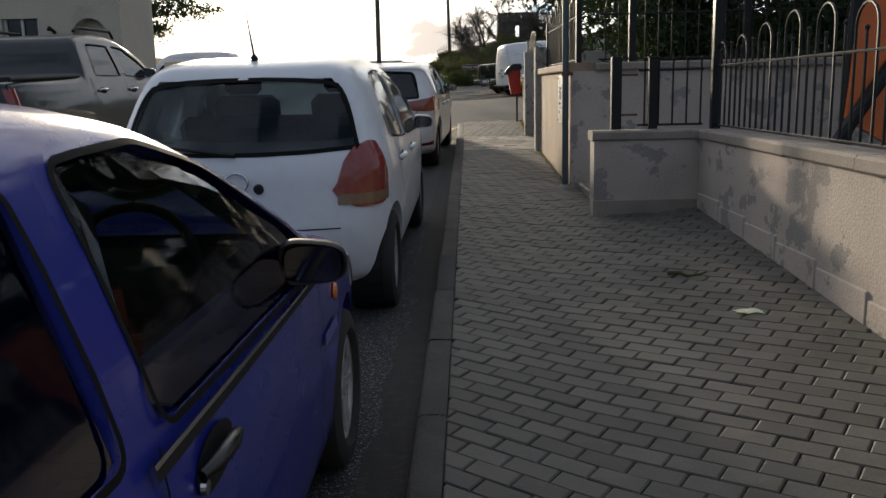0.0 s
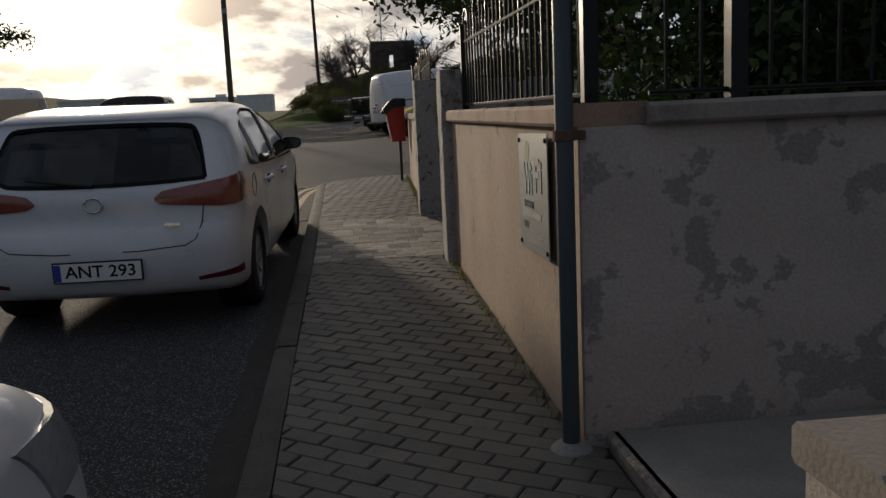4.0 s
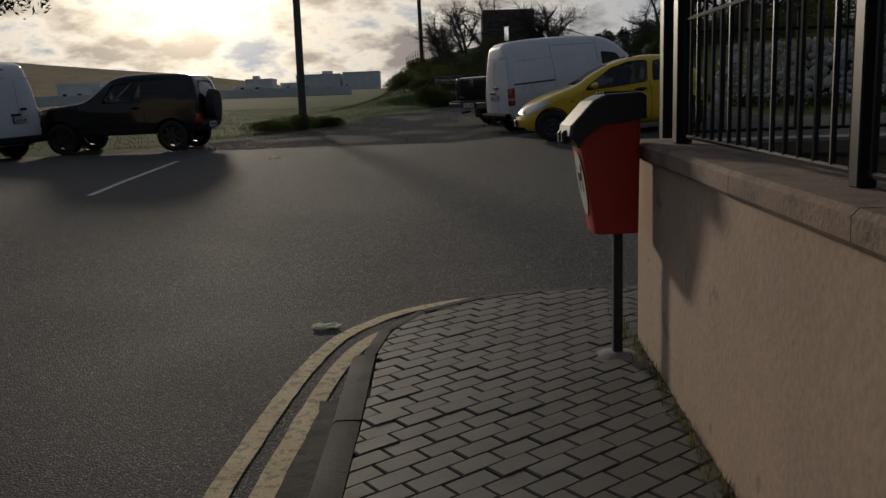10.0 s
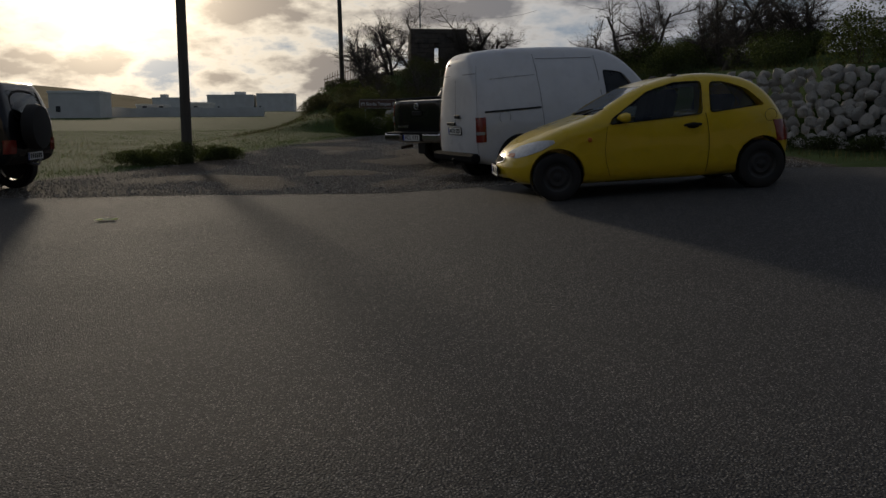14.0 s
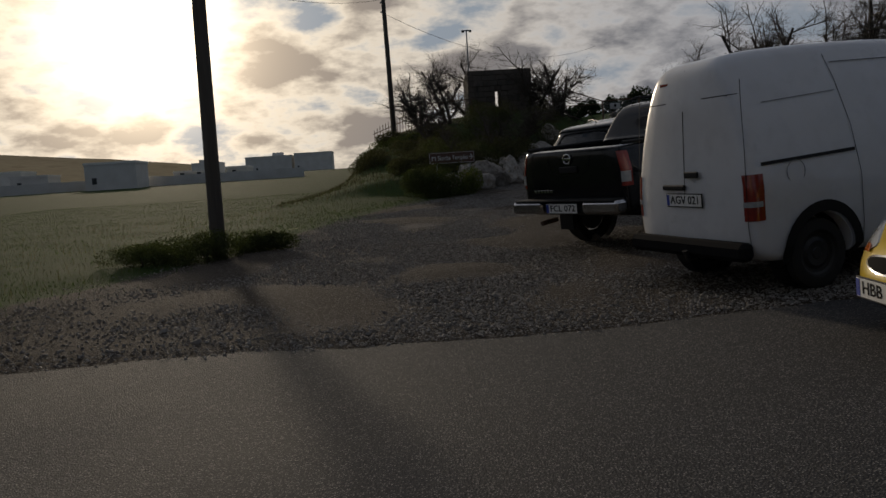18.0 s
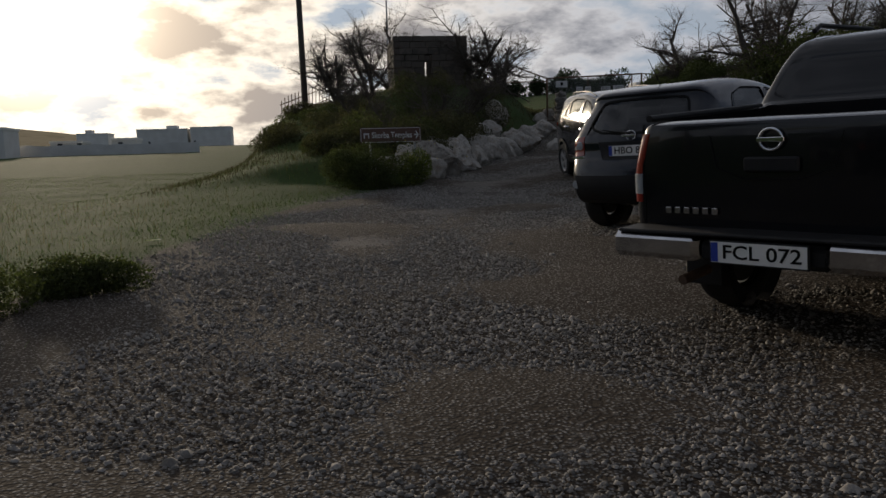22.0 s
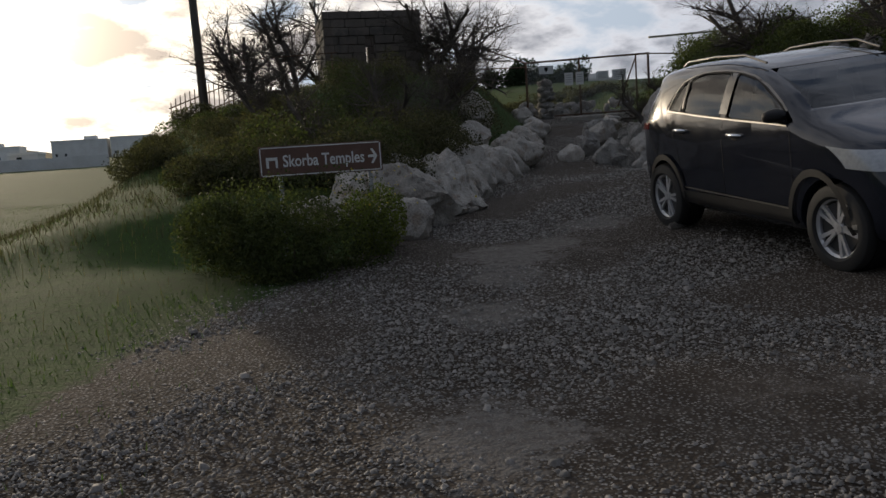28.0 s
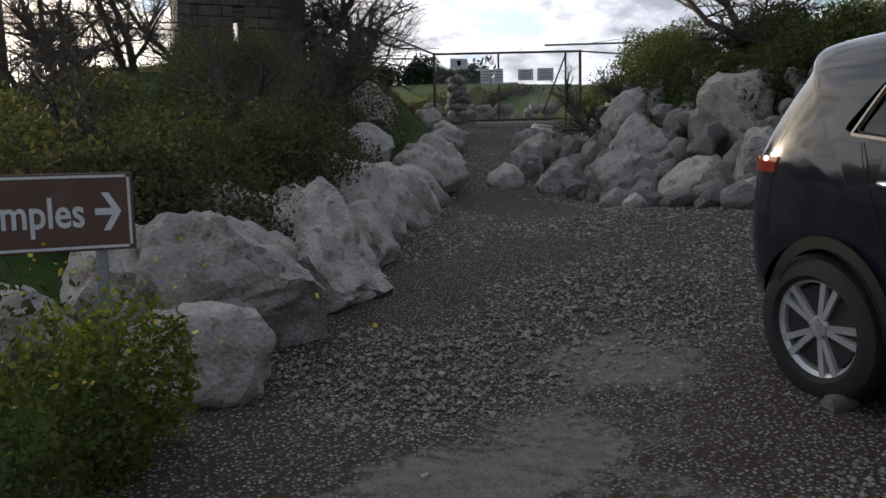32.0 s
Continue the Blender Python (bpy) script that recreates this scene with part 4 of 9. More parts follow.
# ---- railings ----
def railing(name, label, a, b, z_at, rail=0.52, rise=0.30, step=0.115, posts=(), hoop_every=3, bottom=0.035, post_h=0.75):
    """Black iron railing: two rails, bars with ball tips, hoops over pairs of bars, square posts."""
    f = thing(name, (0, 0, 0), label, "railing")
    A, B = Vector(a), Vector(b)
    ln = (B - A).length
    d = (B - A) / ln
    at = lambda s: (A.x + d.x * s, A.y + d.y * s)
    n = int(ln / step)
    for hgt, rad in ((bottom, 0.010), (rail, 0.0095)):
        pts = []
        for i in range(0, 9):
            x, y = at(ln * i / 8)
            pts.append((x, y, z_at(x, y) + hgt))
        part("rail", Buf().tube(pts, rad, 6), IRON, f)
    i = 0
    while i <= n:
        s = min(ln, i * step + step / 2)
        x, y = at(s)
        z = z_at(x, y)
        if i % (hoop_every + 1) == 0 and i + hoop_every - 1 <= n and hoop_every > 1:
            s2 = min(ln, s + step * (hoop_every - 1))
            x2, y2 = at(s2)
            r = (s2 - s) / 2
            tall = rail + rise * (0.62 + 0.38 * math.sin(i * 0.9) ** 2)
            pts = [(x, y, z + bottom)] + [(x + (x2 - x) * (1 - math.cos(t)) / 2, y + (y2 - y) * (1 - math.cos(t)) / 2, z + tall - r + r * math.sin(t)) for t in np.linspace(0, math.pi, 9)] + [(x2, y2, z_at(x2, y2) + bottom)]
            part("hoop", Buf().tube(pts, 0.0085, 6), IRON, f)
            for k in range(1, hoop_every - 1):
                xm, ym = at(s + step * k)
                zz = z_at(xm, ym)
                part("bar", Buf().tube([(xm, ym, zz + bottom), (xm, ym, zz + rail + rise * 0.35)], 0.0085, 6).lathe([(0.001, -0.018), (0.015, -0.008), (0.015, 0.008), (0.001, 0.018)], 8, "Z", (xm, ym, zz + rail + rise * 0.35 + 0.012)), IRON, f)
            i += hoop_every
        else:
            part("bar", Buf().tube([(x, y, z + bottom), (x, y, z + rail + rise * 0.5)], 0.0085, 6).lathe([(0.001, -0.018), (0.015, -0.008), (0.015, 0.008), (0.001, 0.018)], 8, "Z", (x, y, z + rail + rise * 0.5 + 0.012)), IRON, f)
            i += 1
    for s, hgt, w in posts:
        x, y = at(s)
        z = z_at(x, y)
        p = part("post", Buf().box((x, y, z + hgt / 2), (w, w, hgt), ch=0.004), IRON, f)
        part("cap", Buf().box((x, y, z + hgt + 0.006), (w + 0.014, w + 0.014, 0.012), ch=0.004), IRON, p)
    return f


lift = lambda fn: (lambda x, y: fn(x, y) + 0.086)
railing("railing", "black iron railing with hooped tops on the low wall", (2.05, 7.15), (2.10, -8), lift(low_top), 0.52, 0.30, 0.125, posts=((0.06, 1.08, 0.075), (3.4, 0.95, 0.06), (6.8, 0.95, 0.06), (10.2, 0.95, 0.06)))
gate_rail = railing("railing", "short black iron gate leaf with hinge post", (1.42, 7.22), (1.98, 7.22), lambda x, y: 1.235, 0.50, 0.16, 0.12, posts=((0.13, 0.60, 0.075),), hoop_every=1)
part("hinge_post", Buf().box((1.235, 7.22, 1.545), (0.085, 0.085, 0.62), ch=0.006), IRON, gate_rail)
for z in (1.36, 1.70):
    part("hinge", Buf().tube([(1.27, 7.22, z), (1.42, 7.22, z)], 0.010, 6), RUST, gate_rail)
railing("railing", "tall black iron railing on the peach wall", (1.15, 9.05), (1.10, 12.28), lift(main_top), 0.50, 0.34, 0.118, posts=((0.05, 0.9, 0.06), (3.15, 0.62, 0.05)))
railing("railing", "black iron railing with hooped tops above the entrance wall", (1.35, 9.0), (11, 9.0), lift(side_top), 0.50, 0.34, 0.14, posts=((0.35, 0.95, 0.07), (1.55, 0.95, 0.07), (3.6, 0.95, 0.07), (6.5, 0.95, 0.07)))
railing("railing", "black iron railing with hooped tops at the corner", (1.16, 15.3), (1.29, 19.2), lift(b_top), 0.56, 0.26, 0.118, posts=((3.87, 0.74, 0.075), (2.0, 0.62, 0.05)))
railing("railing", "black iron railing along the road wall", (1.33, 19.71), (13, 19.95), lambda x, y: 2.086, 0.56, 0.26, 0.13, posts=((0.03, 0.74, 0.075), (3.5, 0.7, 0.06), (7, 0.7, 0.06)))

# steel pipe post against the wall corner
pipe = thing("pipe_post", (0.985, 8.884, P(0.95, 8.88)), "blue-grey painted steel pipe post strapped to the wall", "post")
part("pipe", Buf().tube([(0, 0, -0.1), (0, 0, 4.2)], 0.034, 16), STEEL, pipe, smooth=60)
part("strap", Buf().lathe([(0.037, -0.02), (0.043, -0.018), (0.043, 0.018), (0.037, 0.02)], 16, "Z", (0, 0, 1.20)).box((0.045, 0.0, 1.20), (0.07, 0.02, 0.036), ch=0.004), RUST, pipe)
part("footing", Buf().lathe([(0.001, 0.03), (0.05, 0.028), (0.085, 0.0), (0.09, -0.02)], 14, "Z"), CONCRETE, pipe)

# notice plate on the peach wall
wx = 1.004
notice = thing("notice_plate", pose(wx, 9.51, 1.51, 0, 0, 0.6) @ Matrix.Diagonal((1, 0.82, 0.95, 1)), "scratched steel public internet notice screwed to the wall", "sign")
part("plate", Buf().box((0, 0, 0), (0.006, 0.66, 0.56), ch=0.002), STEEL_PLATE, notice)
for y in (-0.30, 0.30):
    for z in (-0.25, 0.25):
        part("screw", Buf().lathe([(0.001, -0.008), (0.010, -0.007), (0.012, 0.0)], 10, "X", (-0.003, y, z)), BLACK_PLASTIC, notice)
face_out = Matrix(((0, 0, -1, -0.0045), (-1, 0, 0, 0), (0, 1, 0, 0), (0, 0, 0, 1)))
lettering("Wi", 0.21, mat("faded_teal", (0.24, 0.30, 0.31), (0.28, 0.33, 0.33), rough=0.6, bump=0), notice, face_out @ pose(-0.10, 0.06, 0), width=0.20, bold=0.004)
lettering("Fi", 0.21, GREY_INK, notice, face_out @ pose(0.13, 0.08, 0), width=0.16, bold=0.006)
lettering("INTERNET", 0.05, GREY_INK, notice, face_out @ pose(-0.09, -0.055, 0), width=0.22)
part("logo", Buf().lathe([(0.001, 0), (0.05, 0)], 20, "X", (-0.0045, 0.11, 0.20)), mat("faded_olive", (0.25, 0.27, 0.12), bump=0), notice)
part("logo", Buf().box((-0.0045, 0.02, -0.10), (0.001, 0.40, 0.030)), mat("faded_sage", (0.27, 0.30, 0.25), bump=0), notice)
part("logo", Buf().box((-0.0045, 0.17, -0.155), (0.001, 0.10, 0.034)), INK, notice)
for i in range(5):
    part("text_line", Buf().box((-0.0045, -0.05, -0.185 - i * 0.013), (0.001, 0.36 - 0.03 * (i % 3), 0.004)), GREY_INK, notice)

# ---- vehicles ----
def carved(shell, cutters, name):
    """The shell with the cutters' shapes taken out of it."""
    base = bpy.data.objects.new(name, shell)
    scene.collection.objects.link(base)
    extra = []
    for c in cutters:
        o = bpy.data.objects.new("cutter", c.mesh("cutter", fix=True))
        scene.collection.objects.link(o)
        md = base.modifiers.new("cut", "BOOLEAN")
        md.operation, md.object, md.solver = "DIFFERENCE", o, "EXACT"
        extra.append(o)
    me = bpy.data.meshes.new_from_object(base.evaluated_get(bpy.context.evaluated_depsgraph_get()))
    for o in (base, *extra):
        d = o.data
        bpy.data.objects.remove(o)
        bpy.data.meshes.remove(d)
    me.name = name
    return me


class Body:
    """A vehicle's skin: a side outline (x from the tail forwards, z) and a half-width at every point of it."""

    def __init__(self, outline, width, belt, tumble=0.28, bow_rear=0.10, bow_front=0.22, fillet=0.10, taper=0.07, sill=0.05, rounds=3):
        self.o = smooth_line(outline, rounds, closed=True)
        xs = [p[0] for p in self.o]
        self.x0, self.x1 = min(xs), max(xs)
        self.w, self.belt, self.tumble, self.br, self.bf, self.fil, self.taper, self.sill = width / 2, belt, tumble, bow_rear, bow_front, fillet, taper, sill
        self.zs = [p[1] for p in self.o]

    def side(self, x, z):
        """Half-width of the flank, before its edges are rounded."""
        u = 2 * (x - self.x0) / (self.x1 - self.x0) - 1
        w = self.w * (1 - self.taper * abs(u) ** 5)
        if z > self.belt:
            return w - self.tumble * (z - self.belt) - 0.22 * (z - self.belt) ** 2
        d = (self.belt - z) / max(0.1, self.belt - 0.2)
        return w - self.sill * max(0, d - 0.35) ** 2 * 1.6

    def bend(self, x, y, z):
        """Nose and tail bowed in plan."""
        k = (y / self.w) ** 2
        ln = self.x1 - self.x0
        r = max(0, 1 - (x - self.x0) / (0.30 * ln))
        f = max(0, 1 - (self.x1 - x) / (0.36 * ln))
        return (x + self.br * k * r ** 0.8 - self.bf * k * f ** 0.8, y, z)

    def shell(self):
        o, n = self.o, len(self.o)
        b = Buf()
        lo, hi = self.x0 + 0.9, self.x1 - 0.9
        rows = []
        ds = [0.0, 0.012, 0.03, 0.055, self.fil, 0.2, 0.45, 0.75]
        for i in range(n):
            x, z = o[i]
            sx, sz = min(max(x, lo), hi), self.belt - 0.22
            dist = max(1e-3, math.hypot(sx - x, sz - z))
            left = []
            for k, d in enumerate(ds):
                f = min(d / dist, 0.5) if k < 5 else min(1, max(self.fil / dist, 0) + (1 - min(0.9, self.fil / dist)) * d)
                px, pz = x + (sx - x) * f, z + (sz - z) * f
                t = min(1, (f * dist) / self.fil)
                left.append((px, self.side(px, pz) - self.fil * (1 - math.sqrt(max(0, 1 - (1 - t) ** 2))), pz))
            y0 = left[0][1]
            mid = [(x, y0 * s, z) for s in (0.75, 0.4, 0.0, -0.4, -0.75)]
            rows.append([self.bend(*p) for p in left[::-1]] + [self.bend(*p) for p in mid] + [self.bend(p[0], -p[1], p[2]) for p in left])
        w = len(rows[0])
        for r in rows:
            b.v.extend(r)
        for i in range(n):
            j = (i + 1) % n
            for k in range(w - 1):
                b.f.append((i * w + k, i * w + k + 1, j * w + k + 1, j * w + k))
        # close both flanks along the belt
        for end in (0, w - 1):
            ring = [i * w + end for i in range(n)]
            c = len(b.v)
            ps = [Vector(b.v[i]) for i in ring]
            mid = sum(ps, Vector()) / n
            b.v.append((mid.x, self.side(mid.x, mid.z) * (1 if end == 0 else -1), mid.z))
            for i in range(n):
                q = (ring[i], ring[(i + 1) % n], c)
                b.f.append(q if end else q[::-1])
        me = b.mesh("shell", fix=False)
        bm = bmesh.new()
        bm.from_mesh(me)
        bmesh.ops.remove_doubles(bm, verts=bm.verts, dist=0.0008)
        bmesh.ops.recalc_face_normals(bm, faces=bm.faces)
        bm.to_mesh(me)
        bm.free()
        return me

    def flank(self, poly, out=0.004, side=1, nx=14, nz=6):
        """A patch of the flank over a polygon of (x, z) that is single-valued along x."""
        xs = [p[0] for p in poly]
        a, e = min(xs), max(xs)
        n = len(poly)
        rows = []
        for i in range(nx + 1):
            x = a + (e - a) * (0.001 + 0.998 * i / nx)
            zz = []
            for j in range(n):
                p, q = poly[j], poly[(j + 1) % n]
                if (p[0] - x) * (q[0] - x) <= 0 and abs(p[0] - q[0]) > 1e-9:
                    zz.append(p[1] + (q[1] - p[1]) * (x - p[0]) / (q[0] - p[0]))
            if not zz:
                continue
            z0, z1 = min(zz), max(zz)
            row = []
            for j in range(nz + 1):
                z = z0 + (z1 - z0) * j / nz
                row.append(self.bend(x, side * (self.edge_side(x, z) + out), z))
            rows.append(row if side > 0 else row[::-1])
        return Buf().grid(rows)

    def edge_side(self, x, z):
        """Half-width with the rounded edge near the outline."""
        d = 9.0
        o = self.o
        for i in range(len(o)):
            (ax, az), (bx, bz) = o[i], o[(i + 1) % len(o)]
            lx, lz = bx - ax, bz - az
            t = max(0, min(1, ((x - ax) * lx + (z - az) * lz) / max(1e-9, lx * lx + lz * lz)))
            d = min(d, math.hypot(x - ax - lx * t, z - az - lz * t))
        t = min(1, d / self.fil)
        return self.side(x, z) - self.fil * (1 - math.sqrt(max(0, 1 - (1 - t) ** 2)))

    def end_x(self, z, front=False):
        """Where the outline's tail or nose lies at a height."""
        xs = []
        o = self.o
        for i in range(len(o)):
            (ax, az), (bx, bz) = o[i], o[(i + 1) % len(o)]
            if (az - z) * (bz - z) <= 0 and abs(az - bz) > 1e-9:
                xs.append(ax + (bx - ax) * (z - az) / (bz - az))
        return (max(xs) if front else min(xs)) if xs else (self.x1 if front else self.x0)

    def end_patch(self, poly, out=0.004, front=False, ny=12, nz=8):
        """A patch of tail or nose over a polygon of (y, z) that is single-valued along y."""
        ys = [p[0] for p in poly]
        a, e = min(ys), max(ys)
        n = len(poly)
        rows = []
        for i in range(ny + 1):
            y = a + (e - a) * (0.001 + 0.998 * i / ny)
            zz = []
            for j in range(n):
                p, q = poly[j], poly[(j + 1) % n]
                if (p[0] - y) * (q[0] - y) <= 0 and abs(p[0] - q[0]) > 1e-9:
                    zz.append(p[1] + (q[1] - p[1]) * (y - p[0]) / (q[0] - p[0]))
            if not zz:
                continue
            z0, z1 = min(zz), max(zz)
            row = []
            for j in range(nz + 1):
                z = z0 + (z1 - z0) * j / nz
                x = self.end_x(z, front) + (out if front else -out)
                row.append(self.bend(x, y, z))
            rows.append(row[::-1] if front else row)
        return Buf().grid(rows)

    def corner(self, z0, z1, y_in, x_in, side=1, out=0.006, front=False, skew=0.0, bulge=None, n=12, nz=8, lean=0.0, leaf=None, rake=0.0):
        """A lamp that wraps a corner: from y_in on the end face round to x_in along the flank."""
        rows = []
        sg = -1 if front else 1
        for i in range(n + 1):
            t = i / n
            row = []
            for j in range(nz + 1):
                s = j / nz
                lo, hi = z0 + skew * t * 0.5, z1 + skew * t
                if bulge:
                    lo, hi = lo + bulge[0] * t, hi + bulge[1] * t
                if leaf:
                    lo, hi = (float(np.interp(t, leaf[0], q)) for q in leaf[1:])
                z = lo + (hi - lo) * s
                xe = self.end_x(z, front)
                w = self.side(xe + sg * 0.12, z)
                r = self.fil
                l1, l2, l3 = max(0.0, w - r - y_in), r * 1.571, max(0.0, x_in - r)
                d = (lean * s + t * (1 - lean * s)) * (l1 + l2 + l3) * (1 - rake * s * s)
                if d < l1:
                    x, y = xe - sg * out, y_in + d
                elif d < l1 + l2:
                    a = (d - l1) / r
                    x, y = xe + sg * (r - (r + out) * math.cos(a)), w - r + (r + out) * math.sin(a)
                else:
                    x = xe + sg * (r + d - l1 - l2)
                    y = self.side(x, z) + out
                row.append(self.bend(x, side * y, z))
            rows.append(row if side * sg > 0 else row[::-1])
        b = Buf().grid(rows)
        # give the lens an edge
        k, w = 0, nz + 1
        ring = [i * w for i in range(n + 1)] + [n * w + j for j in range(1, w)] + [i * w + nz for i in range(n - 1, -1, -1)] + [j for j in range(nz - 1, 0, -1)]
        base = len(b.v)
        for q in ring:
            x, y, z = b.v[q]
            b.v.append((x + sg * 0.02, y * 0.985, z))
        for i in range(len(ring)):
            j = (i + 1) % len(ring)
            b.f.append((ring[i], base + i, base + j, ring[j]))
        return b

    def seam(self, pts, parent, side=1, half=0.0035, out=0.0025):
        """A shut line on the flank, as a narrow dark strip."""
        pts = smooth_line(pts, 1)
        rows = []
        for i, (x, z) in enumerate(pts):
            a, b = pts[max(0, i - 1)], pts[min(len(pts) - 1, i + 1)]
            dx, dz = b[0] - a[0], b[1] - a[1]
            ln = math.hypot(dx, dz) or 1
            nx, nz = -dz / ln * half, dx / ln * half
            rows.append([self.bend(x + nx, side * (self.edge_side(x + nx, z + nz) + out), z + nz), self.bend(x - nx, side * (self.edge_side(x - nx, z - nz) + out), z - nz)])
        return part("shut_line", Buf().grid(rows), INK, parent)

    def end_seam(self, pts, parent, half=0.0035, front=False, out=0.003):
        pts = smooth_line(pts, 1)
        rows = []
        for i, (y, z) in enumerate(pts):
            a, b = pts[max(0, i - 1)], pts[min(len(pts) - 1, i + 1)]
            dy, dz = b[0] - a[0], b[1] - a[1]
            ln = math.hypot(dy, dz) or 1
            ny, nz = -dz / ln * half, dy / ln * half
            rows.append([self.bend(self.end_x(z + s * nz, front) + (out if front else -out), y + s * ny, z + s * nz) for s in (1, -1)])
        return part("shut_line", Buf().grid(rows), INK, parent)


WHEELS = {}


def wheel(car, x, y, radius, wide, style, rim_mat):
    """One road wheel: hub, tyre and rim, its outer face towards +-y."""
    sg = 1 if y > 0 else -1
    key = (radius, wide, style, sg)
    if key not in WHEELS:
        r, w = radius, wide / 2
        rr = r * (0.70 if style != "steel" else 0.64)
        tyre = Buf().lathe([(rr - 0.012, -w * 0.8), (rr + 0.01, -w), (r - 0.045, -w), (r - 0.012, -w * 0.86), (r, -w * 0.55), (r, -w * 0.2), (r - 0.006, -w * 0.17), (r - 0.006, -w * 0.12), (r, -w * 0.09),
                            (r, w * 0.09), (r - 0.006, w * 0.12), (r - 0.006, w * 0.17), (r, w * 0.2), (r, w * 0.55), (r - 0.012, w * 0.86), (r - 0.045, w), (rr + 0.01, w), (rr - 0.012, w * 0.8)], 36)
        rim = Buf().lathe([(rr - 0.03, sg * -w * 0.4), (rr - 0.028, sg * w * 0.62), (rr - 0.004, sg * w * 0.80), (rr + 0.006, sg * w * 0.86), (rr + 0.008, sg * w * 0.70)], 36)
        rim.lathe([(0.001, sg * w * 0.72), (0.045, sg * w * 0.70), (0.058, sg * w * 0.60), (0.062, sg * w * 0.2)], 20)
        n = {"five": 5, "ten": 10, "seven": 7, "steel": 0}[style]
        for i in range(n):
            a = 2 * math.pi * i / n
            for da in ((-0.17, 0.17) if style == "five" else (0.0,)):
                ca, sa = math.cos(a + da), math.sin(a + da)
                pw = (0.0125 if style == "five" else 0.024 if style == "seven" else 0.014)
                c0, c1 = 0.045, rr - 0.012
                px, pz = -sa, ca
                vs = []
                for d, q, yy in ((c0, pw * 1.1, 0.66), (c1, pw * 1.3, 0.74)):
                    for s, ydrop in ((-1, 0), (1, 0), (1, -0.03), (-1, -0.03)):
                        vs.append((ca * d + px * q * s, sg * (w * yy + ydrop), sa * d + pz * q * s))
                rim.add(vs, [(0, 1, 5, 4), (1, 2, 6, 5), (2, 3, 7, 6), (3, 0, 4, 7)])
        if style == "steel":
            rim.lathe([(0.05, sg * w * 0.62), (rr * 0.55, sg * w * 0.70), (rr * 0.72, sg * w * 0.50), (rr - 0.02, sg * w * 0.55)], 30)
        for i in range(5):
            a = 2 * math.pi * i / 5 + 0.3
            rim.tube([(0.045 * math.cos(a), sg * w * 0.6, 0.045 * math.sin(a)), (0.045 * math.cos(a), sg * w * 0.76, 0.045 * math.sin(a))], 0.008, 6)
        hub = Buf().lathe([(0.001, -w * 0.5), (rr - 0.045, -w * 0.5), (rr - 0.045, sg * w * 0.05), (0.001, sg * w * 0.05)], 28)
        WHEELS[key] = (hub.mesh("wheel", 40, True), tyre.mesh("tyre", 40, True), rim.mesh("rim", 35, True))
    hub, tyre, rim = WHEELS[key]
    h = part("wheel", hub, DARK_ALLOY, car)
    h.location = (x, y, radius)
    part("tyre", tyre, RUBBER, h)
    r = rim
    if r.materials and r.materials[0] != rim_mat:
        r = rim.copy()
        r.materials.clear()
    part("rim", r, rim_mat, h)
    return h


def plate(car, m, text, front=False, square=False):
    """A number plate with its blue band and black characters. Local: x across, y up, z out."""
    w, h = (0.52, 0.112)
    p = part("number_plate", Buf().box((0, 0, 0), (w + 0.02, h + 0.02, 0.012), ch=0.004), BLACK_PLASTIC, car, "white number plate in a black holder")
    p.matrix_local = m
    part("plate_face", Buf().box((0, 0, 0.0075), (w, h, 0.004), ch=0.001), PLATE_WHITE, p)
    part("plate_band", Buf().box((-w / 2 + 0.022, 0, 0.0105), (0.04, h - 0.008, 0.002)), PLATE_BLUE, p)
    if text:
        lettering(text, 0.105, INK, p, pose(0.02, 0, 0.0105), "plate_text", width=0.42, bold=0.0012)
    else:
        for i in range(6):
            part("plate_character", Buf().box((-0.16 + i * 0.068, 0, 0.0105), (0.04, 0.07, 0.002)), INK, p)
    return p


def seat(car, x, y, z):
    s = part("seat", Buf().box((x, y, z), (0.5, 0.5, 0.16), ch=0.06), SEAT_CLOTH, car)
    part("backrest", Buf().box((0, 0, 0), (0.14, 0.48, 0.62), ch=0.06, m=pose(x - 0.24, y, z + 0.34, 0, -14, 0)), SEAT_CLOTH, s)
    part("headrest", Buf().box((x - 0.36, y, z + 0.74), (0.10, 0.26, 0.17), ch=0.045), SEAT_CLOTH, s)
    return s


def ring_bar(n, r, thick, m):
    b = Buf()
    pts = [m @ Vector((r * math.cos(2 * math.pi * i / n), r * math.sin(2 * math.pi * i / n), 0)) for i in range(n + 1)]
    return b.tube(pts, thick, 8, cap=False)


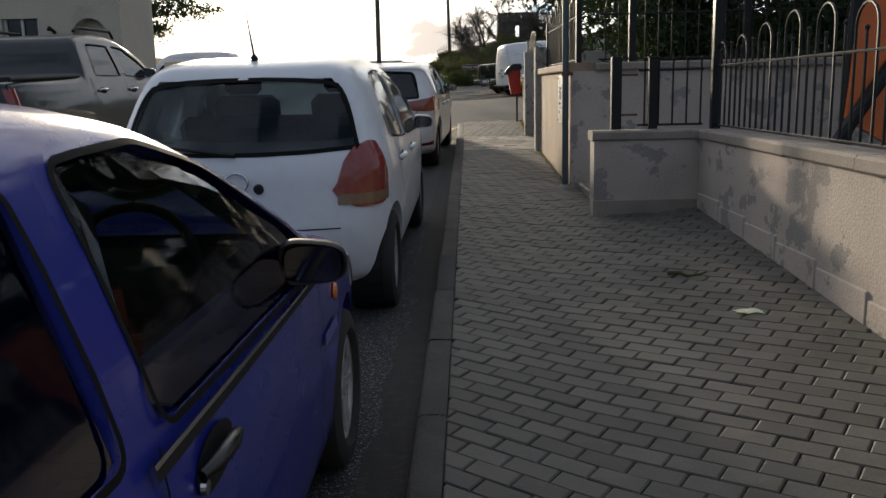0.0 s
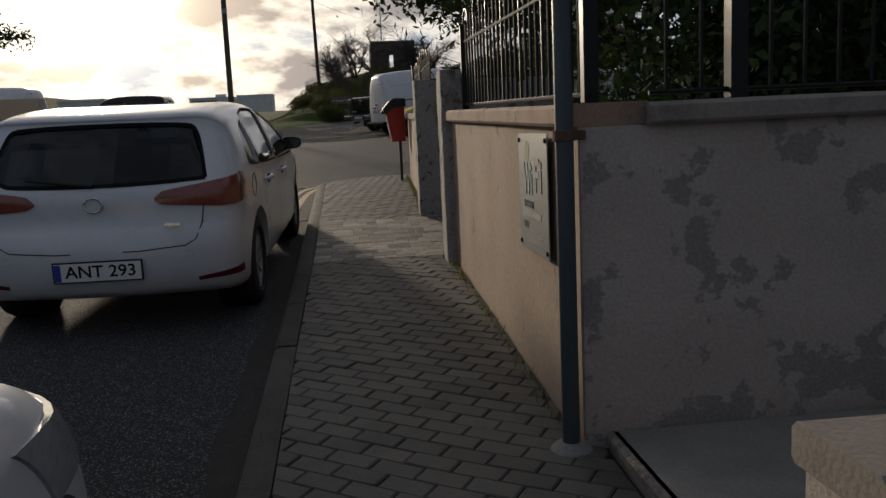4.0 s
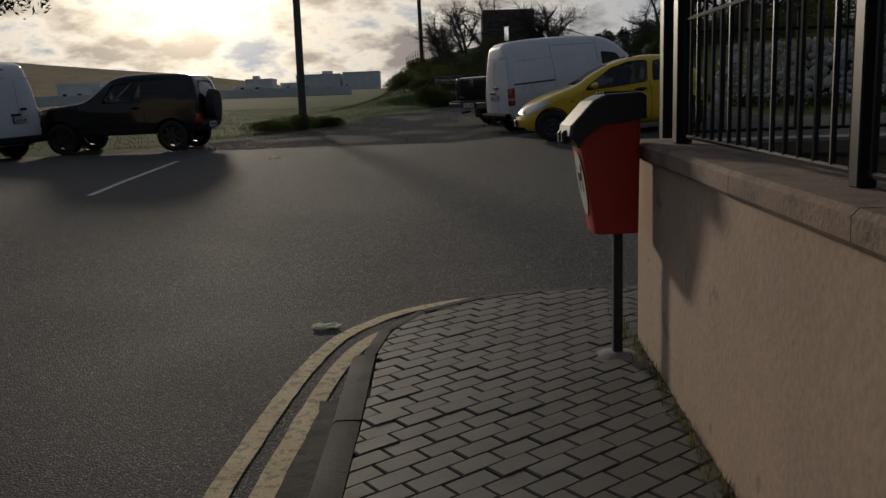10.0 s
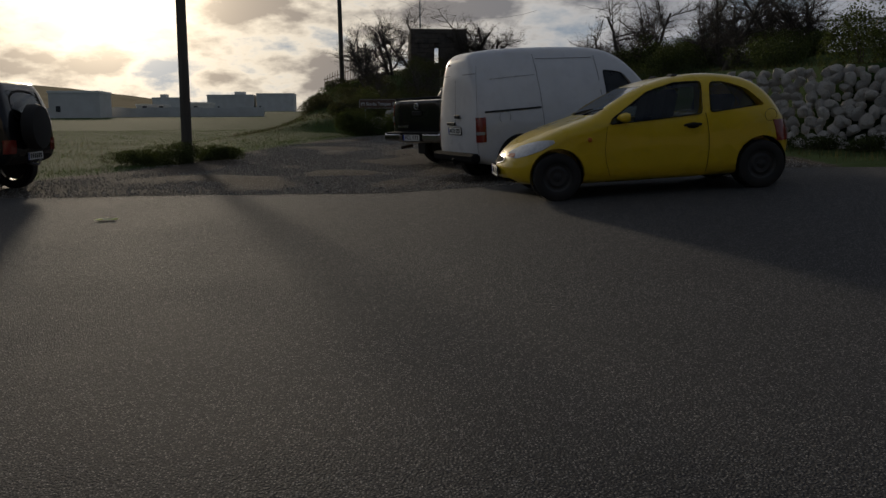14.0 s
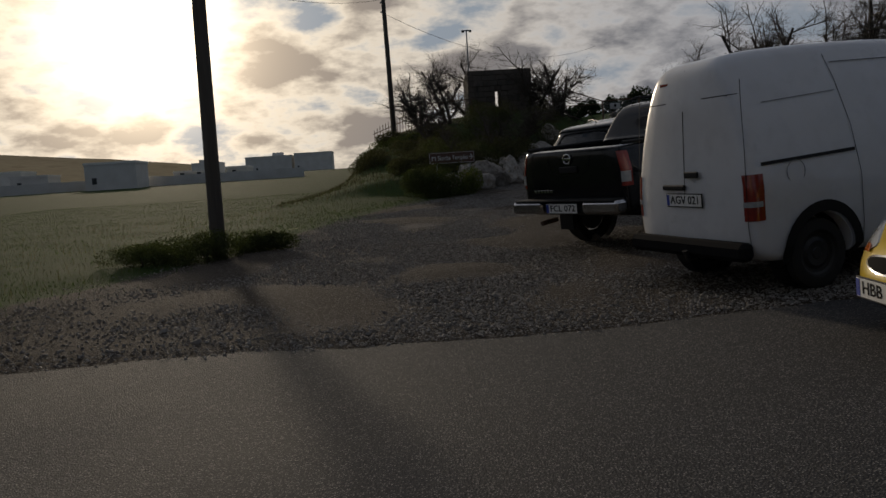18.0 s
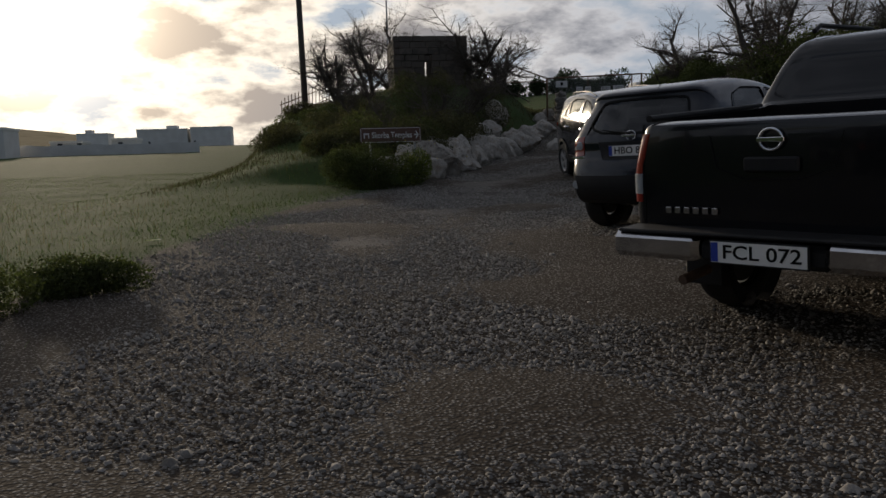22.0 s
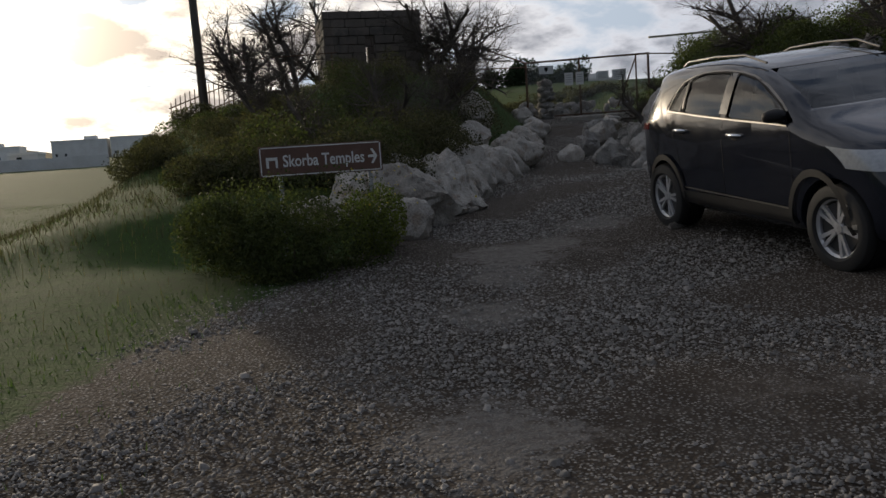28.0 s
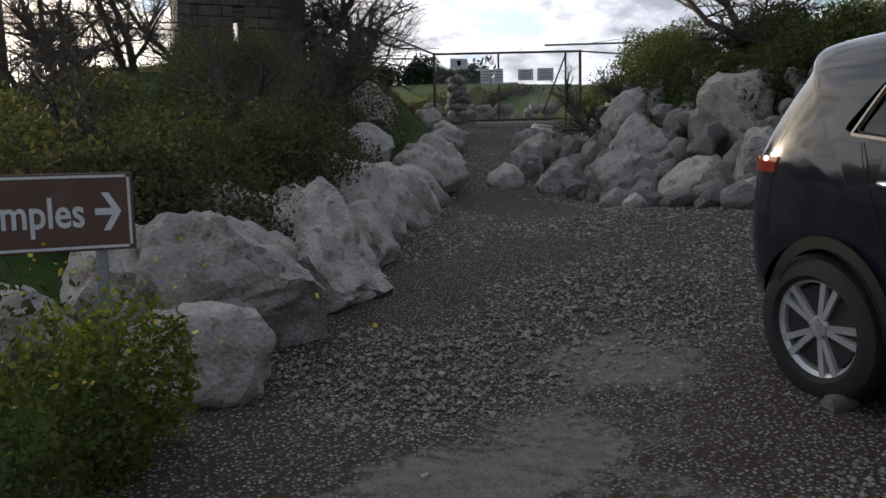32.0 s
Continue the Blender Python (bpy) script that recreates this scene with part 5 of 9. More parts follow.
def make_car(name, label, at, heading, body, paint_mat, windows, screen, back, wheels, belt_out=0.0, rim="five", rim_mat=None, glass_mat=None, seams=(), handles=(), mirror=None,
             tail=None, head=None, plates=(), lower=None, size=1.0, arch=1.12, cabin=None, wiper=True, badge=None, arch_trim=0.0, handle_mat=None, mirror_mat=None, seats=True, pillars=True):
    """A whole vehicle. at: where its tail's middle stands on the ground; heading in degrees from +x."""
    glass_mat = glass_mat or CAR_GLASS
    wb0, wb1, wy, wr, ww = wheels
    fx, fy = math.cos(radians(heading)), math.sin(radians(heading))
    spot = lambda a, s: H(at[0] + (fx * a - fy * s) * size, at[1] + (fy * a + fx * s) * size)
    back_z, fore_z = (spot(wb0, wy) + spot(wb0, -wy)) / 2, (spot(wb1, wy) + spot(wb1, -wy)) / 2
    rise = (fore_z - back_z) / (wb1 - wb0) / size
    cant = (spot(wb0, wy) + spot(wb1, wy) - spot(wb0, -wy) - spot(wb1, -wy)) / (4 * wy) / size
    stand = pose(at[0], at[1], back_z - rise * wb0 * size - 0.004, math.degrees(math.atan(cant)), -math.degrees(math.atan(rise)), heading) @ Matrix.Diagonal((size, size, size, 1))
    car = thing(name, stand, label, "pickup" if name == "pickup_truck" else "van" if name == "panel_van" else "car")
    cut = []
    for x in (wb0, wb1):
        for s in (1, -1):
            ring = [(x + wr * arch * math.cos(a), wr + 0.02 + wr * arch * math.sin(a)) for a in np.linspace(0, 2 * math.pi, 29)[:-1]]
            cut.append(Buf().prism(ring, s * (body.w - 0.30), s * (body.w + 0.3), "Y"))
    for poly in windows:
        cut.append(Buf().prism(poly, -2, 2, "Y"))
    if screen:
        (y0, z0), (y1, z1) = screen
        xm = body.x0 + 0.5 * (body.x1 - body.x0)
        cut.append(Buf().prism([(-y0, z0), (y0, z0), (y1, z1), (-y1, z1)], xm, body.x1 + 0.2, "X"))
    if back:
        xm = body.x0 + 0.5 * (body.x1 - body.x0)
        cut.append(Buf().prism(back, -0.3, xm, "X"))
    if cabin:
        x0, x1, y, z0, z1 = cabin
        cut.append(Buf().box(((x0 + x1) / 2, 0, (z0 + z1) / 2), (x1 - x0, 2 * y, z1 - z0)))
    me = carved(body.shell(), cut, "body")
    me.polygons.foreach_set("use_smooth", [True] * len(me.polygons))
    me.set_sharp_from_angle(angle=radians(32))
    me.materials.clear()
    bd = part("body", me, paint_mat, car)
    # glass
    for poly in windows:
        for s in (1, -1):
            part("side_window", body.flank(poly, -0.012, s), glass_mat, car)
    for fore, aft in zip(windows[1:], windows):
        xa, xb = max(p[0] for p in aft) - 0.018, min(p[0] for p in fore) + 0.018
        za, zb = max(min(p[1] for p in aft), min(p[1] for p in fore)) + 0.03, min(max(p[1] for p in aft), max(p[1] for p in fore)) - 0.02
        if pillars and xb - xa < 0.2:
            for s in (1, -1):
                part("pillar_cover", body.flank([(xa, za), (xb, za), (xb, zb), (xa, zb)], 0.004, s, 4, 8), LID_GLOSS, car)
    if back:
        part("rear_window", body.end_patch(back, -0.010), glass_mat, car)
        rim_pts = smooth_line(list(back) + [back[0]], 1)
        body.end_seam(rim_pts, car, 0.012, out=0.002)
    if screen:
        (y0, z0), (y1, z1) = screen
        part("windscreen", body.end_patch([(-y0, z0), (y0, z0), (y1, z1), (-y1, z1)], -0.010, front=True), glass_mat, car)
    for poly in windows:
        for s in (1, -1):
            body.seam(list(poly) + [poly[0]], car, s, 0.006, 0.003)
    for pts in seams:
        for s in (1, -1):
            body.seam(pts, car, s, out=0.008 if name == "panel_van" else 0.004)
    for x, z in handles:
        for s in (1, -1):
            y = s * (body.edge_side(x, z) + 0.018)
            hb = Buf().tube([(x - 0.10, y - s * 0.022, z), (x - 0.085, y, z + 0.002), (x, y + s * 0.006, z + 0.004), (x + 0.085, y, z + 0.002), (x + 0.10, y - s * 0.022, z)], [0.012, 0.018, 0.020, 0.018, 0.012], 10)
            part("door_handle", hb, handle_mat or paint_mat, car, smooth=50)
            # Flat black oval painted for the shade behind the handle; no hollow is cut.
            part("handle_recess", body.flank([(x + 0.082 * math.cos(a), z - 0.006 + 0.036 * math.sin(a)) for a in np.linspace(0, 2 * math.pi, 17)[:-1]], 0.003, s, 8, 5), INK, car)
    if mirror:
        x, z = mirror
        for s in (1, -1):
            y = body.edge_side(x, z)
            mm = pose(x - 0.03, s * (y + 0.048), z + 0.03, 0, 0, -s * 8) @ Matrix.Scale(0.80, 4)
            shell_b = Buf()
            rows = []
            for dx, hy, hz, out in ((-0.048, 0.094, 0.062, 0.0), (-0.056, 0.102, 0.070, 0.0), (-0.040, 0.108, 0.076, 0.0), (0.0, 0.106, 0.075, -0.002), (0.040, 0.094, 0.064, -0.008), (0.072, 0.072, 0.046, -0.016), (0.090, 0.042, 0.026, -0.022), (0.096, 0.004, 0.003, -0.024)):
                ring = []
                for q in np.linspace(0, 2 * math.pi, 25):
                    c, v = math.cos(q), math.sin(q)
                    ry, rz = math.copysign(abs(c) ** 0.62, c), math.copysign(abs(v) ** 0.62, v)
                    ring.append(mm @ Vector((dx - 0.012 * ry * s, s * out + hy * ry, hz * rz * (1 - 0.14 * ry * s) - 0.006 * rz)))
                rows.append(ring)
            shell_b.grid(rows)
            mo = part("wing_mirror", shell_b, mirror_mat or paint_mat, car, smooth=50, fix=True)
            part("mirror_glass", Buf().prism([(0.088 * math.copysign(abs(math.cos(a)) ** 0.6, math.cos(a)), 0.056 * math.copysign(abs(math.sin(a)) ** 0.6, math.sin(a))) for a in np.linspace(0, 2 * math.pi, 25)[:-1]], -0.003, 0.003, "X"), MIRROR, mo, fix=True).matrix_local = mm @ pose(-0.050, 0, 0, 0, 0, s * 7)
            part("mirror_arm", Buf().tube([(x + 0.02, s * (y - 0.02), z - 0.02), (x - 0.02, s * (y + 0.03), z + 0.005)], 0.022, 8), BLACK_PLASTIC, mo)
    for x in (wb0, wb1):
        for s in (1, -1):
            wheel(car, x, s * wy, wr, ww, rim, rim_mat or ALLOY)
            if arch_trim:
                b = Buf()
                outer, inner = [], []
                for a in np.linspace(-0.15, math.pi + 0.15, 19):
                    for rr, lst in ((wr * arch, inner), (wr * arch + arch_trim, outer)):
                        px, pz = x + rr * math.cos(a), wr + 0.02 + rr * math.sin(a)
                        lst.append(body.bend(px, s * (body.edge_side(px, max(0.28, pz)) + 0.024), pz))
                part("arch_trim", b.grid([outer, inner] if s > 0 else [inner, outer]), BLACK_PLASTIC, car, "black plastic wheel arch trim")
            liner = Buf().lathe([(wr * arch - 0.004, s * (wy - 0.16)), (wr * arch - 0.004, s * (wy + 0.02))], 24, centre=(x, 0, wr + 0.02))
            part("arch_liner", liner, BLACK_PLASTIC, car)
    if tail:
        for s in (1, -1):
            tl = part("tail_lamp", body.corner(*tail["box"], side=s, skew=tail.get("skew", 0), bulge=tail.get("bulge"), lean=tail.get("lean", 0), leaf=tail.get("leaf"), rake=tail.get("rake", 0), n=18 if tail.get("leaf") else 12), tail.get("lens", RED_LENS), car, "red tail lamp", smooth=45)
            z0, z1, y_in, x_in = tail["box"]
            if tail.get("clear"):
                q0, q1 = tail["clear"]
                part("reversing_lens", body.corner(z0 + (z1 - z0) * q0, z0 + (z1 - z0) * q1, y_in + 0.03, x_in * tail.get("reach", 0.6), side=s, out=0.010, skew=tail.get("skew", 0)), tail.get("mat", CLEAR_LENS), tl, "pale clear lens", smooth=45)
    if head:
        for s in (1, -1):
            hl = part("headlamp", body.corner(*head["box"], side=s, front=True, skew=head.get("skew", 0), bulge=head.get("bulge"), leaf=head.get("leaf"), n=18 if head.get("leaf") else 12), head.get("mat", CLEAR_LENS), car, "clear headlamp", smooth=45)
            part("bulb_bowl", Buf().lathe([(0.01, 0), (0.05, 0.012), (0.055, 0.02)], 16, "X", centre=body.bend(body.end_x(sum(head["box"][:2]) / 2, True) - 0.11, s * (head["box"][2] + 0.10), sum(head["box"][:2]) / 2)), CHROME, hl)
    for which, z, text in plates:
        front = which == "front"
        x = body.end_x(z, front) + (0.012 if front else -0.012)
        m = Matrix(((0, 0, 1, x), (1, 0, 0, 0), (0, 1, 0, z), (0, 0, 0, 1))) if front else Matrix(((0, 0, -1, x), (-1, 0, 0, 0), (0, 1, 0, z), (0, 0, 0, 1)))
        plate(car, m, text)
    if lower:
        z0, z1, mt = lower
        for front in (False, True):
            w = body.w - 0.16
            part("bumper_panel", body.end_patch([(-w, z0), (w, z0), (w, z1), (-w, z1)], 0.010, front), mt, car, "unpainted black bumper panel")
        for s in (1, -1):
            part("sill_panel", body.flank([(wb0 + wr * 1.2, z0), (wb1 - wr * 1.2, z0), (wb1 - wr * 1.2, z0 + 0.13), (wb0 + wr * 1.2, z0 + 0.13)], 0.008, s), mt, car)
    if wiper and back:
        ys = [p[0] for p in back]
        z = min(p[1] for p in back)
        part("wiper", Buf().tube([(body.end_x(z + 0.02) - 0.03, 0.0, z + 0.0), (body.end_x(z + 0.05) - 0.025, max(ys) * 0.6, z + 0.05)], [0.014, 0.007], 6), BLACK_PLASTIC, car)
    if badge:
        z, rad = badge
        x = body.end_x(z) - 0.008
        part("badge", ring_bar(24, rad, 0.007, Matrix(((0, 0, -1, x), (1, 0, 0, 0), (0, 0.8, 0, z), (0, 0, 0, 1)))), CHROME, car, "chrome maker's badge ring", smooth=60)
    if seats and cabin:
        x0, x1, y, z0, z1 = cabin
        for s in (1, -1):
            seat(car, x0 + (x1 - x0) * 0.62, s * 0.36, z0 + 0.22)
        bench = part("rear_seat", Buf().box((x0 + (x1 - x0) * 0.2, 0, z0 + 0.2), (0.45, 1.15, 0.18), ch=0.05), SEAT_CLOTH, car)
        part("backrest", Buf().box((0, 0, 0), (0.14, 1.15, 0.55), ch=0.05, m=pose(x0 + (x1 - x0) * 0.09, 0, z0 + 0.5, 0, -16, 0)), SEAT_CLOTH, bench)
        part("dashboard", Buf().box((x1 - 0.12, 0, z1 - 0.12), (0.34, 2 * y - 0.02, 0.18), ch=0.05), BLACK_PLASTIC, car)
        part("steering_wheel", ring_bar(22, 0.175, 0.014, pose(x1 - 0.34, -0.36, z1 - 0.02, 0, -66, 0)), BLACK_PLASTIC, car, smooth=60)
    return car, body


def round_poly(poly, r=0.045):
    """A polygon with small rounded corners."""
    res, n = [], len(poly)
    for i in range(n):
        a, b, c = Vector(poly[i - 1]), Vector(poly[i]), Vector(poly[(i + 1) % n])
        k = min(r, (a - b).length * 0.45, (c - b).length * 0.45)
        p, q = b + (a - b).normalized() * k, b + (c - b).normalized() * k
        res += [tuple(p), tuple(b * 0.5 + (p + q) * 0.25), tuple(q)]
    return res


WHITE_PAINT = paint("white_car_paint", (0.66, 0.67, 0.69))
SILVER_WHITE = paint("pearl_white_car_paint", (0.62, 0.63, 0.65))
BLUE_PAINT = paint("deep_blue_car_paint", (0.022, 0.03, 0.235), rough=0.28)
YELLOW_PAINT = paint("yellow_car_paint", (0.66, 0.46, 0.02), rough=0.3)
BLACK_PAINT = paint("black_car_paint", (0.006, 0.0065, 0.008), rough=0.22, dust=(0.009, 0.009, 0.010))
NAVY_PAINT = paint("blue_black_car_paint", (0.005, 0.007, 0.013), rough=0.22, dust=(0.007, 0.008, 0.013))
GREY_PAINT = paint("dark_grey_metallic_paint", (0.0125, 0.0145, 0.0215), metal=0.0, rough=0.18, dust=(0.015, 0.017, 0.023), coat=0.65)
SATIN = mat("satin_roof_rail", (0.20, 0.185, 0.165), (0.15, 0.14, 0.125), rough=0.4, metal=0.6, scale=8, fine=120, bump=0.03, depth=0.001, grain=0.08)
GREEN_GREY = paint("dusty_dark_green_paint", (0.024, 0.028, 0.03), rough=0.4)

# white hatchback with a rounded tail
yaris = Body([(0.10, .24), (0.02, .40), (0.0, .56), (.03, .72), (.06, .98), (.20, 1.20), (.34, 1.42), (.46, 1.50), (.95, 1.535), (1.6, 1.53), (2.1, 1.44), (2.45, 1.29), (2.95, 1.0), (3.3, .92), (3.58, .78), (3.74, .58), (3.785, .42), (3.72, .22), (3.4, .19), (.4, .19)],
             1.695, 0.93, tumble=0.26, bow_rear=0.16, bow_front=0.34, fillet=0.16, taper=0.10)
yaris_car, _ = make_car("hatchback_car", "white rounded hatchback parked against the kerb", (-1.36, 4.62), 90, yaris, WHITE_PAINT,
         [round_poly([(.57, 1.04), (1.36, .985), (1.38, 1.42), (1.0, 1.435), (.72, 1.38)], .09), round_poly([(1.44, .985), (2.62, .945), (2.55, 1.03), (2.10, 1.33), (1.48, 1.42)], .05)],
         ((.64, 1.02), (.52, 1.38)), [(-.66, 1.03), (-.3, 1.005), (.3, 1.005), (.66, 1.03), (.59, 1.30), (.50, 1.405), (-.50, 1.405), (-.59, 1.30)], (.54, 3.0, .735, .30, .185), rim="seven", glass_mat=CAR_GLASS,
         seams=[[(1.40, .26), (1.40, .95)], [(2.62, .90), (2.66, .5), (2.5, .28)], [(.62, 1.0), (.80, .78), (.95, .6)]], handles=[(.86, .90), (1.62, .88)], mirror=(2.48, .96),
         size=1.04, tail=dict(box=(.70, 1.04, .52, .19), leaf=((0, .12, .35, .7, .92, 1), (.80, .735, .70, .70, .715, .74), (.86, .955, 1.03, 1.06, 1.055, 1.03)), clear=(0.05, 0.22), lean=0.12, rake=0.28, reach=0.9, mat=SMOKED_LENS), head=dict(box=(.62, .80, .46, .40), skew=0.05), plates=[("rear", .42, "")], cabin=(.75, 2.75, .66, .40, 1.0), badge=(.86, .062))
part("aerial", Buf().lathe([(.026, 0), (.022, .03), (.008, .05)], 12, "Z", (.62, 0, 1.50)).tube([(.62, 0, 1.54), (.50, 0, 1.80)], [.007, .003], 6), BLACK_PLASTIC, yaris_car)
for y, z, r in ((-.12, .82, .030), (-.03, .66, .034)):
    part("hatch_knob", Buf().lathe([(.001, -.016), (r * .8, -.014), (r, .004)], 16, "X", yaris.bend(yaris.end_x(z) - .004, y, z)), BLACK_PLASTIC, yaris_car, "dark round hatch knob", smooth=50)
part("hatch_seam", yaris.end_patch([(-.56, .585), (.56, .585), (.56, .592), (-.56, .592)], .004), INK, yaris_car)

# white five-door with wide flat tail lamps
def lower_roof(pts):
    """Points of a side or end outline, with all above the waist a little lower."""
    return [(x, z if z < .70 else .70 + (z - .70) * .945) for x, z in pts]


golf = Body(lower_roof([(0.12, .24), (0.03, .36), (0.0, .52), (.02, .64), (.07, .72), (.06, .92), (.14, 1.02), (.40, 1.34), (.36, 1.40), (.62, 1.44), (1.1, 1.46), (1.7, 1.455), (2.2, 1.39), (2.6, 1.25), (3.15, 1.0), (3.6, .92), (4.0, .80), (4.18, .66), (4.255, .48), (4.2, .25), (3.9, .19), (.4, .19)]),
            1.80, 0.92, tumble=0.30, bow_rear=0.13, bow_front=0.34, fillet=0.11, taper=0.08)
golf_car, _ = make_car("hatchback_car", "pearl white five-door hatchback parked against the kerb", (-1.45, 11.34), 88, golf, SILVER_WHITE,
         [round_poly(lower_roof([(.64, 1.01), (.98, .99), (1.02, 1.33), (.84, 1.27)])), round_poly(lower_roof([(1.04, .985), (1.86, .955), (1.86, 1.385), (1.40, 1.40), (1.08, 1.365)])), round_poly(lower_roof([(1.93, .95), (2.98, .925), (2.86, 1.0), (2.30, 1.33), (1.93, 1.38)]))],
         lower_roof([(.70, 1.02), (.58, 1.34)]), lower_roof([(-.66, .985), (-.3, .965), (.3, .965), (.66, .985), (.60, 1.28), (.53, 1.34), (-.53, 1.34), (-.60, 1.28)]), (.78, 3.42, .77, .316, .20), rim="ten", rim_mat=ALLOY, glass_mat=DARK_GLASS,
         seams=[[(1.90, .26), (1.90, .94)], [(3.02, .90), (3.06, .5), (2.95, .28)], [(1.0, .97), (1.08, .62), (1.2, .5)]], handles=[(1.28, .84), (2.16, .82)], mirror=(2.86, .97), mirror_mat=BLACK_PLASTIC,
         tail=dict(box=(.79, .95, .36, .34), lens=DULL_RED, leaf=((0, .06, .5, .72, .8, 1), (.845, .82, .79, .80, .81, .845), (.865, .905, .955, .985, .975, .865))), head=dict(box=(.62, .76, .46, .42), skew=0.04), plates=[("rear", .44, "ANT 293")], cabin=(.9, 3.0, .70, .38, .98), badge=(.84, .055), size=1.05)
for pts in ([(-.66, .94), (-.62, .62), (-.5, .55), (.5, .55), (.62, .62), (.66, .94)],):
    golf.end_seam(pts, golf_car)
for s in (1, -1):
    part("reflector", golf.corner(.33, .355, .58, .12, side=s, skew=0.05), mat("dark_red_reflector", (0.12, 0.012, 0.01), rough=0.25, bump=0), golf_car, "thin red reflector")
    part("parking_sensor", Buf().lathe([(.022, -.002), (.02, .003), (.001, .003)], 16, "X", centre=golf.bend(golf.end_x(.52) - .006, s * .55, .52)), SILVER_WHITE, golf_car)
part("fuel_flap", ring_bar(24, .085, .0025, Matrix(((1, 0, 0, .62), (0, 0, -1, -golf.edge_side(.62, .86) - .004), (0, .9, 0, .86), (0, 0, 0, 1)))), INK, golf_car)
part("model_badge", Buf().box((golf.end_x(.70) - .012, -.46, .70), (.006, .10, .026), ch=.002), CHROME, golf_car)

# blue small hatchback
blue = Body([(0.10, .26), (0.02, .42), (0, .56), (.05, .82), (.16, .94), (.46, 1.26), (.62, 1.34), (1.1, 1.385), (1.6, 1.365), (2.0, 1.26), (2.55, .96), (2.95, .885), (3.4, .77), (3.63, .62), (3.72, .44), (3.64, .22), (3.3, .18), (.4, .18)],
            1.61, 0.86, tumble=0.30, bow_rear=0.10, bow_front=0.30, fillet=0.10, taper=0.08)
blue_car, _ = make_car("hatchback_car", "deep blue small hatchback with silver alloy wheels parked against the kerb", (-1.36, -0.21), 90, blue, BLUE_PAINT,
         [round_poly([(.62, .93), (1.22, .90), (1.26, 1.28), (.92, 1.27), (.74, 1.18)]), round_poly([(1.34, .895), (2.52, .86), (2.46, .93), (1.98, 1.21), (1.72, 1.285), (1.38, 1.285)])],
         ((.62, .97), (.52, 1.26)), [(-.55, .97), (.55, .97), (.48, 1.24), (-.48, 1.24)], (.60, 2.985, .70, .285, .19), rim="five", size=1.09, glass_mat=CAR_GLASS, pillars=False,
         seams=[[(1.30, .25), (1.28, .6), (1.30, .89)], [(2.52, .84), (2.56, .5), (2.45, .26)]], handles=[], mirror=(2.27, .90), handle_mat=BLACK_PLASTIC, mirror_mat=BLACK_PLASTIC,
         tail=dict(box=(.62, .86, .46, .22)), head=dict(box=(.58, .72, .42, .16), skew=0.03), plates=[("rear", .5, "")], cabin=(.7, 2.6, .62, .36, .92))
part("side_repeater", Buf().lathe([(.001, -.012), (.022, -.008), (.028, .0)], 14, "Y", centre=(2.70, -blue.edge_side(2.70, .72) - .002, .72)), AMBER_LENS, blue_car, "round amber repeater")
part("script_badge", blue.flank([(2.58, .60), (2.86, .60), (2.86, .64), (2.58, .64)], .003, -1, 6, 2), mat("faded_script", (0.12, 0.13, 0.36), rough=0.4, bump=0), blue_car)
for s in (1, -1):
    oval = [(1.50 + 0.098 * math.cos(a), 0.775 + 0.050 * math.sin(a)) for a in np.linspace(0, 2 * math.pi, 25)[:-1]]
    dish = part("door_handle", blue.flank(oval, .004, s, 14, 8), BLACK_PLASTIC, blue_car, "black oval handle dish")
    yh = s * (blue.edge_side(1.5, .775) + .010)
    part("pull", Buf().tube([(1.41, yh, .785), (1.45, yh + s * .016, .792), (1.51, yh + s * .020, .795), (1.57, yh + s * .012, .785)], [.010, .015, .016, .010], 10), LID_GLOSS, dish, smooth=60)
    part("lock", Buf().lathe([(.001, s * .010), (.012, s * .009), (.014, 0)], 14, "Y", centre=(1.42, yh - s * .004, .760)), CHROME, dish)
    # Chrome strip laid on as the highlight line along the sill.
    part("sill_trim", blue.flank([(1.26, .872), (2.54, .842), (2.54, .849), (1.26, .879)], .008, s, 12, 1), CHROME, blue_car, "thin bright strip for the highlight under the window")
    part("sill_seal", blue.flank([(1.26, .852), (2.54, .822), (2.54, .842), (1.26, .872)], .006, s, 12, 1), BLACK_PLASTIC, blue_car, "black rubber window seal")

